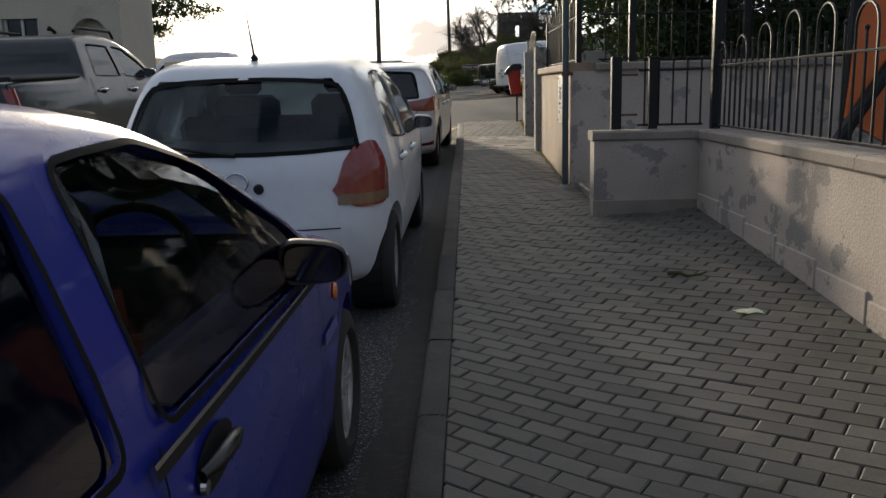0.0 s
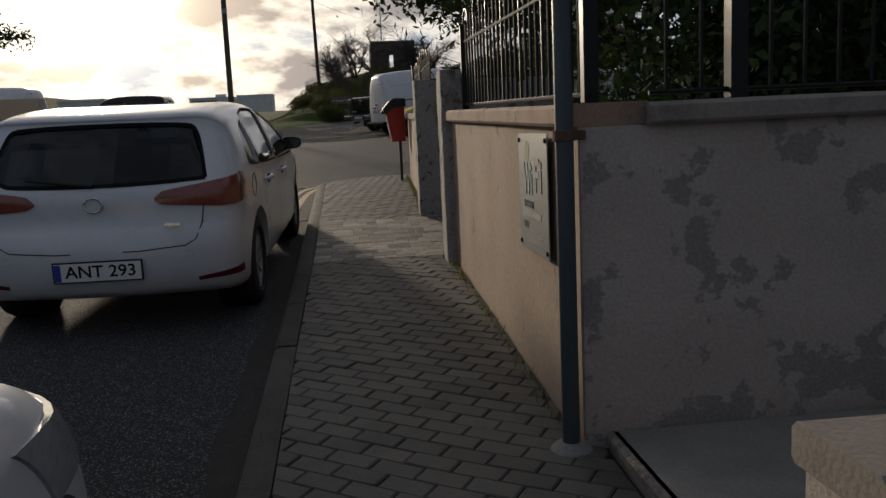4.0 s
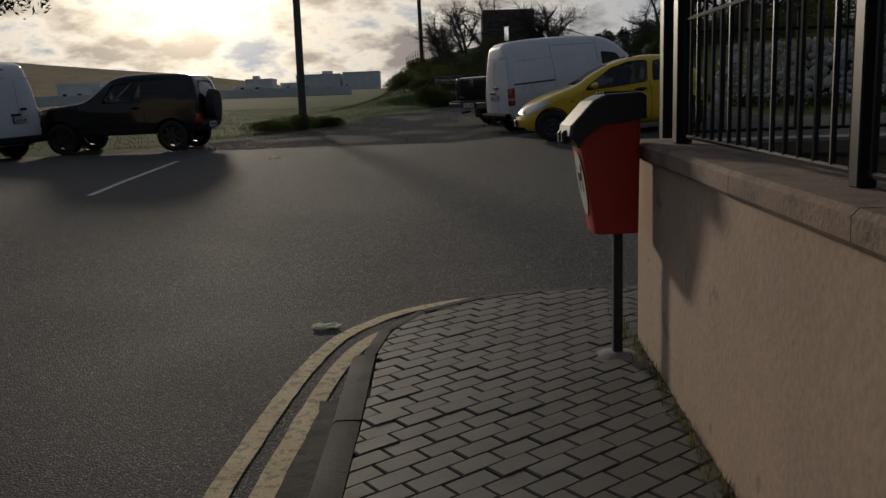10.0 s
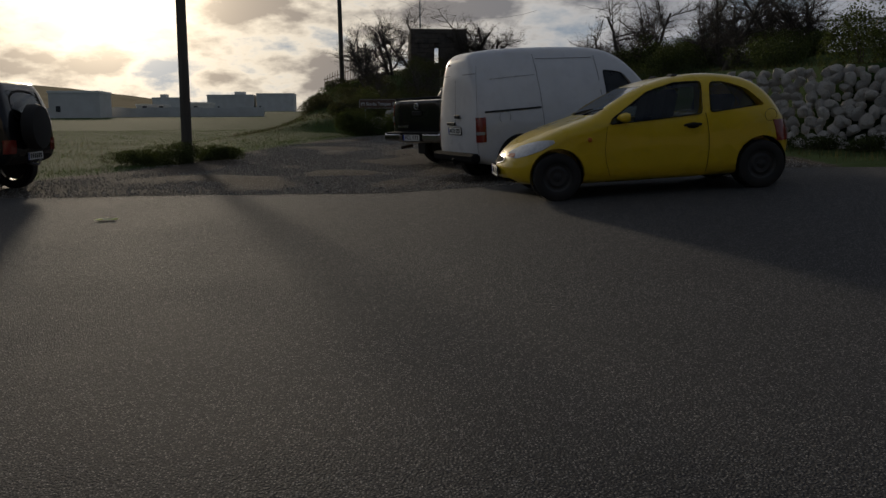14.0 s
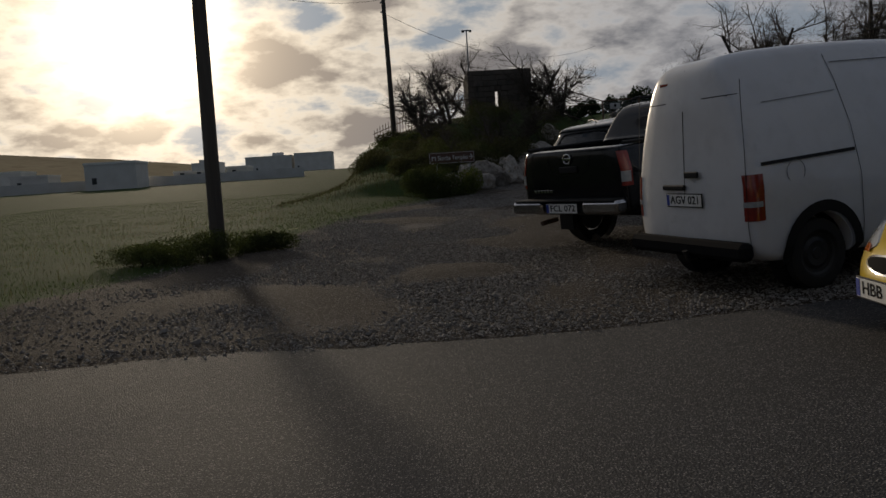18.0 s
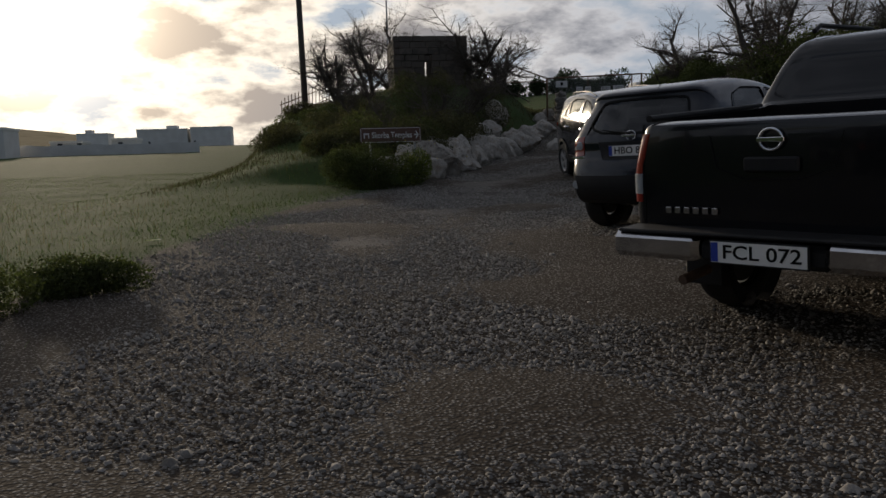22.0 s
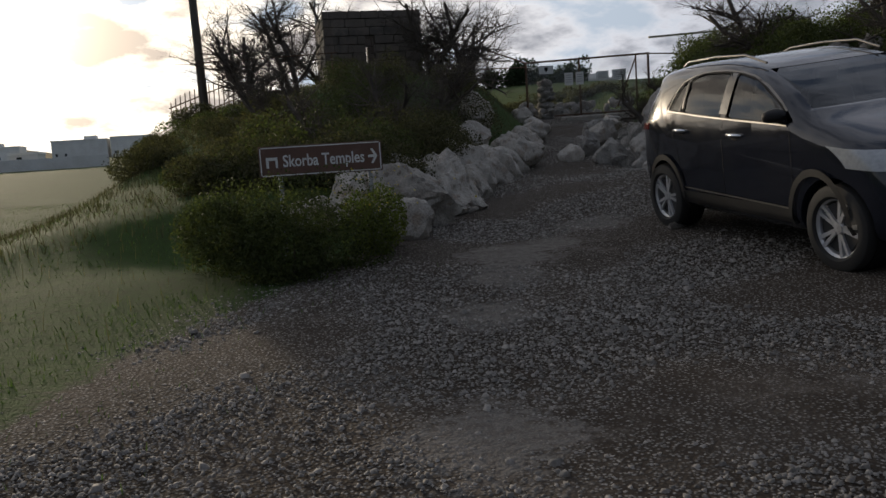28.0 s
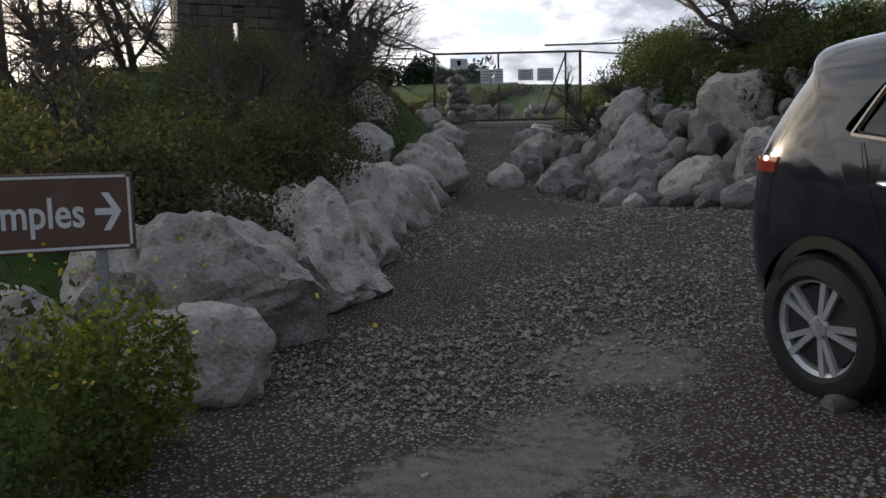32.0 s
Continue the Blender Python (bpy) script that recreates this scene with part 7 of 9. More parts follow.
dog = [(-.06, .03), (.03, .03), (.045, .07), (.065, .085), (.085, .06), (.06, .04), (.05, -.005), (.05, -.07), (.032, -.07), (.03, -.01), (-.025, -.015), (-.03, -.07), (-.048, -.07), (-.052, -.01), (-.075, .06), (-.065, .065)]
part("pictogram", Buf().prism(dog, 0.0034, 0.0046, "Z"), INK, lab, fix=True)
part("warning_strip", Buf().box((0, 0.185, 0.002), (0.20, 0.03, 0.003)), BLACK_PLASTIC, lab)

# ---- road paint ----
def strip(name, centre, half, material, label):
    rows = []
    for i, (x, y) in enumerate(centre):
        a, c = centre[max(0, i - 1)], centre[min(len(centre) - 1, i + 1)]
        d = Vector((c[0] - a[0], c[1] - a[1])).normalized()
        j = 0.008 * noise.noise((x * 9, y * 9, 1))
        rows.append([(x - d.y * (half + j), y + d.x * (half + j), H(x, y) + 0.010), (x, y, H(x, y) + 0.0105), (x + d.y * (half - j), y - d.x * (half - j), H(x, y) + 0.010)])
    return tagged(part(name, Buf().grid(rows[::-1]), material), label, "marking", kind="structure")


lineA = smooth_line([(-0.75, 16.8), (-0.75, 17.8), (-0.72, 18.8), (-0.66, 19.6), (-0.55, 20.25), (-0.24, 20.72), (0.23, 21.0), (0.78, 21.10), (1.5, 21.15), (4, 21.26), (9, 21.4)], 3)
lineB = smooth_line([(-0.57, 16.8), (-0.57, 17.8), (-0.54, 18.8), (-0.49, 19.55), (-0.385, 20.1), (-0.12, 20.52), (0.24, 20.79), (0.76, 20.915), (1.5, 20.98), (4, 21.09), (9, 21.22)], 3)
strip("road_marking", lineA, 0.05, YELLOW_LINE, "worn double yellow line round the corner")
strip("road_marking", lineB, 0.05, YELLOW_LINE, "worn double yellow line round the corner")
strip("road_marking", [(-4.95 - 0.018 * i, 26.6 + i * 0.25) for i in range(20)], 0.05, WHITE_LINE, "worn white parking bay line")
strip("road_marking", [(-8.6 + i * 0.25, 26.9 + 0.01 * i) for i in range(8)], 0.05, WHITE_LINE, "worn white parking bay line")
for pts in ([(4.5, 27.5), (5.1, 27.45), (5.6, 27.72), (5.2, 27.9), (6.2, 27.9)], [(4.45, 26.3), (4.8, 26.1), (5.6, 26.2)], [(4.9, 26.9), (5.5, 27.0), (6.4, 26.9)], [(6.6, 26.2), (6.9, 27.0), (6.7, 27.8)]):
    strip("road_marking", smooth_line(pts, 2), 0.07, WHITE_LINE, "worn white road lettering")

# dirt and dead leaves trodden into the gutter
GUTTER = mat("gutter_dirt", (0.026, 0.023, 0.019), (0.040, 0.035, 0.028), rough=0.95, scale=9, fine=110, bump=0.7, depth=0.012, spots=(0.055, 0.05, 0.042), spot_scale=14, grain=0.5)
rows = []
for y in np.arange(-6, 19.2, 0.1):
    x0 = kerb_in(y) - 0.133
    w = 0.17 + 0.07 * noise.noise((3, y * 0.9, 0)) + 0.05 * noise.noise((9, y * 4.1, 0))
    rows.append([(x0 - w, y, H(x0, y) + 0.0075), (x0 - w * 0.5, y, H(x0, y) + 0.012), (x0, y, H(x0, y) + 0.016)])
tagged(part("gutter_strip", Buf().grid(rows), GUTTER, smooth=60, fix=True), "dark dirt and leaf litter along the kerb", "gutter", kind="structure")

# ---- poles and wires ----
def pole(x, y, top, r0, r1, label, material, lean=0.0):
    z = H(x, y)
    p = thing("utility_pole", (x, y, z), label, "pole")
    part("shaft", Buf().tube([(0, 0, -0.3), (lean * 0.5, 0, (top - z) * 0.5), (lean, 0, top - z)], [r0, (r0 + r1) / 2, r1], 14), material, p, smooth=60)
    return p


p1 = pole(-4.66, 41.63, 11.6, 0.128, 0.092, "weathered grey wooden utility pole in the grass", POLE_WOOD, 0.04)
part("band", Buf().lathe([(0.108, -0.10), (0.118, -0.10), (0.118, 0.10), (0.108, 0.10)], 16, "Z", (0.02, 0, 5.2)), ZINC, p1)
p2 = pole(-1.92, 72.0, 14.6, 0.15, 0.10, "dark wooden utility pole on the mound", POLE_WOOD, -0.15)
for i in range(3):
    part("insulator", Buf().lathe([(0.001, 0), (0.05, 0.01), (0.05, 0.09), (0.03, 0.1)], 10, "Z", (-0.25, 0, 7.6 - i * 0.5)), BOARD, p2)
for i, (z0, end, sag) in enumerate(((13.9, (-16, 38, 15.5), 1.8), (13.4, (-16.4, 38, 14.6), 2.2), (12.9, (-16.8, 38, 13.6), 2.6), (12.2, (14, 92, 13), 1.5))):
    a, b = Vector((-2.1, 72, z0)), Vector(end)
    pts = [a.lerp(b, t) - Vector((0, 0, sag * 4 * t * (1 - t))) for t in np.linspace(0, 1, 24)]
    part("wire", Buf().tube([p - p2.location for p in pts], 0.011, 4), WIRE, p2)
lampp = thing("floodlight_mast", (4.2, 95, H(4.2, 95)), "tall thin floodlight mast behind the ruin", "mast")
top = 15.3 - H(4.2, 95)
part("shaft", Buf().tube([(0, 0, 0), (0, 0, top)], [0.08, 0.05], 8), ZINC, lampp)
part("crossarm", Buf().box((0, 0, top), (0.75, 0.12, 0.10), ch=0.02), ZINC, lampp)
for s in (-0.3, 0.3):
    part("floodlight", Buf().box((s, -0.08, top - 0.1), (0.22, 0.2, 0.12), ch=0.02), BLACK_PLASTIC, lampp)

# ---- sign to the temples ----
sx, sy, sz = 0.025, 53.32, 3.70
sign = thing("direction_sign", pose(sx, sy, sz, 0, 0, 0.5), "brown tourist direction sign with white border and arrow on short posts", "sign")
part("panel", Buf().box((0, 0, 0), (1.42, 0.012, 0.35), ch=0.004), BROWN_SIGN, sign)
for c, s in (((0, -0.0075, 0.158), (1.36, 0.003, 0.012)), ((0, -0.0075, -0.158), (1.36, 0.003, 0.012)), ((-0.69, -0.0075, 0), (0.012, 0.003, 0.304)), ((0.69, -0.0075, 0), (0.012, 0.003, 0.304))):
    part("border", Buf().box(c, s), WHITE_INK, sign)
front = Matrix(((1, 0, 0, 0), (0, 0, -1, -0.0075), (0, 1, 0, 0), (0, 0, 0, 1)))
lettering("Skorba Temples", 0.19, WHITE_INK, sign, front @ pose(0.03, -0.006, 0), width=0.94, bold=0.003)
part("arrow", Buf().prism([(.545, .015), (.615, .015), (.575, .085), (.605, .085), (.655, 0), (.605, -.085), (.575, -.085), (.615, -.015), (.545, -.015)], -0.0095, -0.0065, "Y"), WHITE_INK, sign, fix=True)
part("monument_symbol", Buf().prism([(-.63, -.07), (-.63, .05), (-.50, .05), (-.50, -.07), (-.525, -.07), (-.525, .015), (-.60, .015), (-.60, -.07)], -0.0095, -0.0065, "Y"), WHITE_INK, sign, fix=True)
for x in (-0.48, 0.56):
    part("post", Buf().box((x, 0.03, -0.62), (0.05, 0.04, 1.1), ch=0.006), ZINC, sign)
for x in (-0.48, 0.56):
    for z in (-0.1, 0.1):
        part("clamp", Buf().box((x, 0.010, z), (0.09, 0.012, 0.03), ch=0.003), ZINC, sign)

# ---- ruined block house ----
ruin = thing("ruined_house", (4.07, 74.9, H(4.0, 73) - 0.6), "roofless dark stone block house ruin on the mound", "house")
rz = ruin.location.z
ruin_top = 9.08 - rz


def ashlar(face, length, high, holes, seed):
    """Courses of squared blocks on one wall; face gives where and how the wall runs."""
    rng = random.Random(seed)
    z = 0.0
    while z < high - 0.05:
        h = min(0.30, high - z)
        x = -rng.uniform(0, 0.4)
        while x < length:
            w = rng.uniform(0.45, 0.8)
            x0, x1 = max(0, x), min(length, x + w)
            x += w
            if x1 - x0 < 0.06:
                continue
            for a, b, c, d in holes:
                if b < z + h / 2 < d and x0 < c and x1 > a:
                    if a - x0 > x1 - c:
                        x1 = min(x1, a)
                    else:
                        x0 = max(x0, c)
            if x1 - x0 < 0.06:
                continue
            jut = rng.uniform(-0.02, 0.02)
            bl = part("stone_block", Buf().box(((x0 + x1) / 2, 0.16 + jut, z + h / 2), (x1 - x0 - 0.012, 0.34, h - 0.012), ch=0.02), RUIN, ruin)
            bl.matrix_local = face
        z += h


ashlar(pose(-1.78, -1.5, 0), 3.56, ruin_top, [(1.50, ruin_top - 1.95, 1.82, ruin_top - 0.95)], 1)
ashlar(pose(1.78, -1.5, 0, 0, 0, 90), 3.0, ruin_top - 0.1, [], 2)
ashlar(pose(-1.78, 1.5, 0, 0, 0, -90), 3.0, ruin_top - 0.1, [], 3)
ashlar(pose(1.78, 1.5, 0, 0, 0, 180), 3.56, ruin_top - 0.2, [(1.60, ruin_top - 1.95, 2.15, ruin_top - 0.95)], 4)

# ---- boulders ----
ICO = {}


def ico(sub):
    if sub not in ICO:
        bm = bmesh.new()
        bmesh.ops.create_icosphere(bm, subdivisions=sub, radius=1)
        ICO[sub] = ([v.co.copy() for v in bm.verts], [tuple(v.index for v in f.verts) for f in bm.faces])
        bm.free()
    return ICO[sub]


def rock_mesh(seed, sub=3, jag=0.36, fine=0.15, size=(1, 1, 1)):
    vs, fs = ico(sub)
    rng = random.Random(seed)
    planes = [(Vector((rng.uniform(-1, 1), rng.uniform(-1, 1), rng.uniform(-0.7, 1))).normalized(), rng.uniform(0.55, 0.9)) for _ in range(9)]
    out = []
    for v in vs:
        p = v * (1 + jag * noise.noise(v * 1.1 + Vector((seed, 0, 0))))
        for n, d in planes:
            e = p.dot(n) - d
            if e > 0:
                p = p - n * e * 0.85
        p = p * (1 + fine * noise.noise(v * 2.6 + Vector((0, seed, 0))) + fine * 0.45 * noise.noise(v * 7.5 + Vector((0, 0, seed))) - fine * 0.42 * abs(noise.noise(v * 15 + Vector((seed, seed, 0)))) - fine * 0.22 * abs(noise.noise(v * 31 + Vector((0, seed, seed)))))
        out.append((p.x * size[0], p.y * size[1], p.z * size[2]))
    return Buf().add(out, fs).mesh("boulder", 38)


def boulder(x, y, r, seed, mt=None, flat=0.75, sink=0.25, label="pale weathered limestone boulder beside the gravel track", turn=0.0, group="boulders along the track", up=0.0):
    rng = random.Random(seed)
    me = rock_mesh(seed, 5 if r > 0.7 else 4 if r > 0.4 else 3, size=(r * rng.uniform(0.9, 1.15), r * rng.uniform(0.8, 1.0), r * flat))
    ob = part("boulder", me, mt or STONE)
    ob.matrix_world = pose(x, y, H(x, y) + r * flat * (1 - 2 * sink) * 0.72 + up, 0, 0, rng.uniform(0, 360))
    return tagged(ob, label, "boulder", group)


left_rocks = [(0.98, 53.98, .46, .9), (1.32, 54.98, .78, .95), (0.62, 55.1, .5, .8), (2.08, 55.85, .74, .95), (2.75, 56.85, .55, .8), (3.05, 57.7, .62, .9), (3.62, 58.7, .5, .8), (3.95, 59.4, .66, .9), (4.55, 60.4, .48, .9), (5.0, 61.3, .62, .9), (5.45, 62.4, .5, .8), (5.95, 63.4, .6, .9),
              (6.6, 64.9, .5, .8), (7.3, 66.4, .55, .8), (8.0, 68.0, .5, .8), (2.3, 57.5, .5, .7), (3.2, 59.6, .55, .8), (4.3, 62.0, .6, .9), (0.0, 54.5, .42, .8), (1.5, 56.3, .5, .8), (5.2, 64.6, .6, .9), (8.6, 70.5, .5, .8), (9.0, 72.0, .45, .8)]
for i, (x, y, r, f) in enumerate(left_rocks):
    boulder(x, y, r, 11 + i, STONE, f)
right_rocks = [(6.55, 61.6, .42, .9), (7.25, 60.9, .62, 1.1), (7.75, 59.9, .85, 1.3), (7.95, 58.6, .7, 1.15), (8.3, 57.5, .72, 1.0), (8.5, 60.6, .9, 1.4), (9.0, 59.0, .9, 1.4), (7.7, 57.2, .45, .9), (7.3, 62.4, .6, 1.0), (8.1, 63.6, .75, 1.0), (8.9, 65.2, .7, .9),
               (9.9, 66.8, .6, .9), (8.2, 56.3, .6, .9), (8.9, 57.0, .65, 1.0), (9.2, 61.8, .8, 1.2), (8.3, 55.2, .55, .9), (10.8, 68.4, .55, .8), (7.1, 59.2, .35, .8), (6.9, 58.4, .28, .8)]
for i, (x, y, r, f) in enumerate(right_rocks):
    boulder(x, y, r * 0.76, 71 + i, STONE_GREY if i % 3 else STONE, min(f, 0.95), label="rough grey limestone boulder at the foot of the bank", group="boulders at the bank")

# smaller stones heaped between the boulders, by the bank
SMALL = [rock_mesh(300 + i, 2, 0.4, 0.12) for i in range(10)]
for me in SMALL:
    me.materials.append(STONE_GREY)
heap = thing("stone_heap", (8.4, 59.0, H(8.4, 59)), "heap of loose limestone rubble on the bank", "rubble")
rng = random.Random(5)
for i in range(460):
    y = rng.uniform(54.5, 66.5)
    x = float(track_right(y)) + rng.uniform(0.05, 2.9)
    r = rng.uniform(0.10, 0.30)
    ob = part("stone", SMALL[i % 10], STONE_GREY, heap)
    ob.matrix_local = Matrix.Translation(Vector((x, y, H(x, y) + r * 0.35 + 0.45 * max(0, 1 - abs(x - float(track_right(y)) - 1.3)) * rng.random())) - heap.location) @ pose(0, 0, 0, rng.uniform(0, 360), rng.uniform(0, 360), 0) @ Matrix.Diagonal((r, r * 0.85, r * 0.7, 1))

# dry rubble wall behind the yellow car
PALE = [me.copy() for me in SMALL]
for me in PALE:
    me.materials[0] = RUBBLE
rubble = thing("rubble_wall", (10.4, 38.8, H(10.4, 38)), "dry rubble wall of loose pale stones retaining the bank", "wall")
a, c = Vector((8.0, 40.4)), Vector((14.6, 36.2))
rng = random.Random(9)
count = 0
for k in range(11):
    n = 30
    for i in range(n):
        t = (i + rng.uniform(0.1, 0.9)) / n
        p = a.lerp(c, t)
        back_off = k * 0.07
        nr = Vector(((c - a).y, -(c - a).x)).normalized() * -1
        x, y = p.x + nr.x * back_off, p.y + nr.y * back_off
        z0 = float(np.interp(t, [0, 1], [1.92, 1.78]))
        r = rng.uniform(0.11, 0.19) * (1.25 if k < 2 else 1)
        ob = part("stone", PALE[rng.randrange(10)], RUBBLE, rubble)
        ob.matrix_local = Matrix.Translation(Vector((x + rng.uniform(-.04, .04), y + rng.uniform(-.05, .05), z0 + 0.08 + k * 0.185 + 0.25 * t * k / 10 + rng.uniform(-.03, .03))) - rubble.location) @ pose(0, 0, 0, rng.uniform(0, 360), rng.uniform(0, 360), 0) @ Matrix.Diagonal((r * 1.15, r, r * 0.8, 1))
core = Buf()
core.grid([[(p.x - nr.x * -0.12 + nr.x * 0.0, p.y + nr.y * 0.12, 1.5), (p.x + nr.x * 0.85, p.y + nr.y * 0.85, 4.05)] for p in (a, c)])
part("earth_core", core, CONCRETE, rubble)
boulder(12.9, 36.9, .62, 401, STONE, .8, label="large tan boulder at the foot of the rubble wall", group="boulders at the rubble wall")

# ---- gate across the track ----
g0, g1 = Vector((9.72, 73.2)), Vector((13.9, 71.6))
gz = H(11.5, 72.3)
gate = thing("mesh_gate", (9.72, 73.2, H(9.72, 73.2)), "rusty steel mesh gate with posts across the track", "gate")
gl = gate.location


def gp(t, z):
    p = g0.lerp(g1, t)
    return Vector((p.x, p.y, z)) - gl


zt = 6.98
for t in (0.0, 0.44, 0.90, 1.0):
    p = g0.lerp(g1, t)
    part("post", Buf().tube([gp(t, H(p.x, p.y) - 0.2), gp(t, zt + (0.04 if t in (0, 1) else 0))], 0.045 if t in (0, 1) else 0.032, 8), RUST, gate)
part("top_rail", Buf().tube([gp(0, zt), gp(1, zt)], 0.035, 8), RUST, gate)
part("bottom_rail", Buf().tube([gp(0.0, gz + 0.15), gp(0.9, gz + 0.15)], 0.025, 8), RUST, gate)
part("brace", Buf().tube([gp(0.74, gz + 0.3), gp(0.90, zt - 0.1)], 0.026, 8), RUST, gate)
part("brace", Buf().tube([gp(0.0, zt), Vector((8.0, 73.4, 7.65)) - gl, Vector((6.6, 73.6, 7.9)) - gl], 0.03, 8), RUST, gate)
part("side_rail", Buf().tube([gp(1.0, zt), Vector((16.2, 70.6, 6.75)) - gl, Vector((18.6, 69.5, 6.5)) - gl], 0.025, 8), RUST, gate)
part("side_rail", Buf().tube([gp(0.0, zt - 0.15), Vector((6.4, 73.6, 6.85)) - gl], 0.022, 8), RUST, gate)
net = Buf()
gap = 0.09
ln = (g1 - g0).length
hh = zt - gz - 0.2
for i in range(int((ln + hh) / gap)):
    s = i * gap
    for sg in (1, -1):
        x0, z0 = (max(0, s - hh), min(hh, s)) if sg > 0 else (max(0, s - hh), hh - min(hh, s))
        x1, z1 = (min(s, ln), max(0, s - ln)) if sg > 0 else (min(s, ln), hh - max(0, s - ln))
        net.tube([gp(x0 / ln, gz + 0.2 + z0), gp(x1 / ln, gz + 0.2 + z1)], 0.0032, 3, cap=False)
part("wire_mesh", net, ZINC, gate, "diamond wire mesh")
for t, w, h, z in ((0.345, 0.30, 0.46, 6.27), (0.435, 0.28, 0.46, 6.27), (0.62, 0.46, 0.34, 6.30), (0.755, 0.50, 0.38, 6.30)):
    bo = thing("notice_board", Vector((*g0.lerp(g1, t), z)) + Vector((0, -0.06, 0)), "small white notice board hung on the gate", "sign", "notice boards")
    bo.rotation_euler = (0, 0, math.atan2((g1 - g0).y, (g1 - g0).x))
    part("panel", Buf().box((0, 0, 0), (w, 0.012, h), ch=0.004), BOARD, bo)
    for i in range(4):
        part("text_line", Buf().box((0, -0.0075, h * 0.3 - i * h * 0.18), (w * 0.7, 0.003, h * 0.05)), GREY_INK, bo)
pill = thing("stone_pillar", (10.25, 72.7, H(10.25, 72.7)), "rough stacked stone pillar carrying a notice", "pillar")
stack = random.Random(8)
for k in range(21):
    course, place = divmod(k, 3)
    a = place * 2.1 + course * 1.1
    b_ = part("stone", SMALL[k % 10], STONE_GREY, pill)
    b_.matrix_local = pose(0.15 * math.cos(a), 0.13 * math.sin(a), 0.10 + course * 0.20 + stack.uniform(-.03, .03), stack.uniform(0, 25), stack.uniform(0, 25), stack.uniform(0, 360)) @ Matrix.Diagonal((stack.uniform(.20, .28), stack.uniform(.18, .24), stack.uniform(.13, .17), 1))
bo = thing("notice_board", (10.22, 72.42, 6.62), "white notice board with a small crest on the pillar", "sign", "notice boards")
part("panel", Buf().box((0, 0, 0), (0.56, 0.014, 0.30), ch=0.004), BOARD, bo)
part("crest", Buf().prism([(-.07, .09), (.07, .09), (.06, -.02), (0, -.09), (-.06, -.02)], -.010, -.006, "Y"), INK, bo, fix=True)
part("bracket", Buf().box((0, 0.10, -0.1), (0.06, 0.2, 0.06), ch=0.01), RUST, bo)
step_ = tagged(part("threshold_stone", Buf().box((11.6, 71.4, H(11.6, 71.4) + 0.06), (2.4, 0.35, 0.22), -20, ch=0.04), STONE), "long pale stone step below the gate", "step")
lowwall = thing("field_wall", (11.8, 74.6, H(11.8, 74.6)), "low dry stone wall beyond the gate", "wall")
rng = random.Random(21)
for i in range(70):
    t = rng.random()
    x, y = 9.6 + 4.6 * t, 75.2 - 1.6 * t + rng.uniform(-.1, .1)
    r = rng.uniform(0.14, 0.22)
    ob = part("stone", SMALL[i % 10], STONE_GREY, lowwall)
    ob.matrix_local = Matrix.Translation(Vector((x, y, H(x, y) + 0.05 + rng.choice((0, .2, .38)))) - lowwall.location) @ pose(0, 0, 0, rng.uniform(0, 360), rng.uniform(0, 360), 0) @ Matrix.Diagonal((r * 1.2, r, r * 0.8, 1))

# ---- iron fence on the mound ----
mf = thing("mound_fence", (-3.0, 72.0, H(-3, 72)), "old iron paling fence leaning on the mound", "fence")
for i in range(16):
    x = -3.0 + i * 0.155
    zb, zt2 = H(x, 72) - 0.1, H(x, 72) + 0.95
    part("paling", Buf().tube([Vector((x, 72, zb)) - mf.location, Vector((x + 0.03, 72, zt2)) - mf.location], 0.018, 5), RUST, mf)
part("rail", Buf().tube([Vector((-3.05, 72, H(-3.05, 72) + 0.8)) - mf.location, Vector((-0.6, 72, H(-0.6, 72) + 0.8)) - mf.location], 0.02, 6), RUST, mf)
part("rail", Buf().tube([Vector((-3.05, 72, H(-3.05, 72) + 0.25)) - mf.location, Vector((-0.6, 72, H(-0.6, 72) + 0.25)) - mf.location], 0.02, 6), RUST, mf)
rail = thing("railing_bar", (0.4, 70.5, H(0.4, 70.5)), "thin steel handrail running to the ruin", "railing")
for x in (-2.0, 0.2, 2.2):
    part("upright", Buf().tube([Vector((x, 70.5, H(x, 70.5) - 0.1)) - rail.location, Vector((x, 70.5, 7.15 + 0.05 * x)) - rail.location], 0.02, 6), RUST, rail)
part("rail", Buf().tube([Vector((-2.2, 70.5, 7.05)) - rail.location, Vector((2.4, 70.5, 7.25)) - rail.location], 0.02, 6), RUST, rail)

# ---- house across the street ----
house = thing("corner_house", (-7.35, 17.4, H(-8, 17.4)), "cream rendered house with an arched recess and shuttered window", "house")
shell = Buf().box((-3.6, 0.9, 3.4), (7.2, 1.8, 7.4)).mesh("wall", fix=True)
arch_pts = [(-1.05, 0.6), (-0.30, 0.6), (-0.30, 2.2)] + [(-0.675 + 0.375 * math.cos(a), 2.2 + 0.375 * math.sin(a)) for a in np.linspace(0, math.pi, 12)] + [(-1.05, 2.2)]
me = carved(shell, [Buf().prism(arch_pts, -0.3, 0.25, "Y"), Buf().box((-2.15, 0.0, 1.9), (0.8, 0.4, 1.4))], "wall")
me.materials.clear()
part("wall", me, HOUSE_LIME, house)
part("roof_parapet", Buf().box((-3.6, 0.9, 7.15), (7.3, 1.9, 0.22), ch=0.03), HOUSE_LIME, house)
wn = part("window", Buf().box((-2.15, 0.16, 1.9), (0.8, 0.05, 1.4)), DARK_GLASS, house)
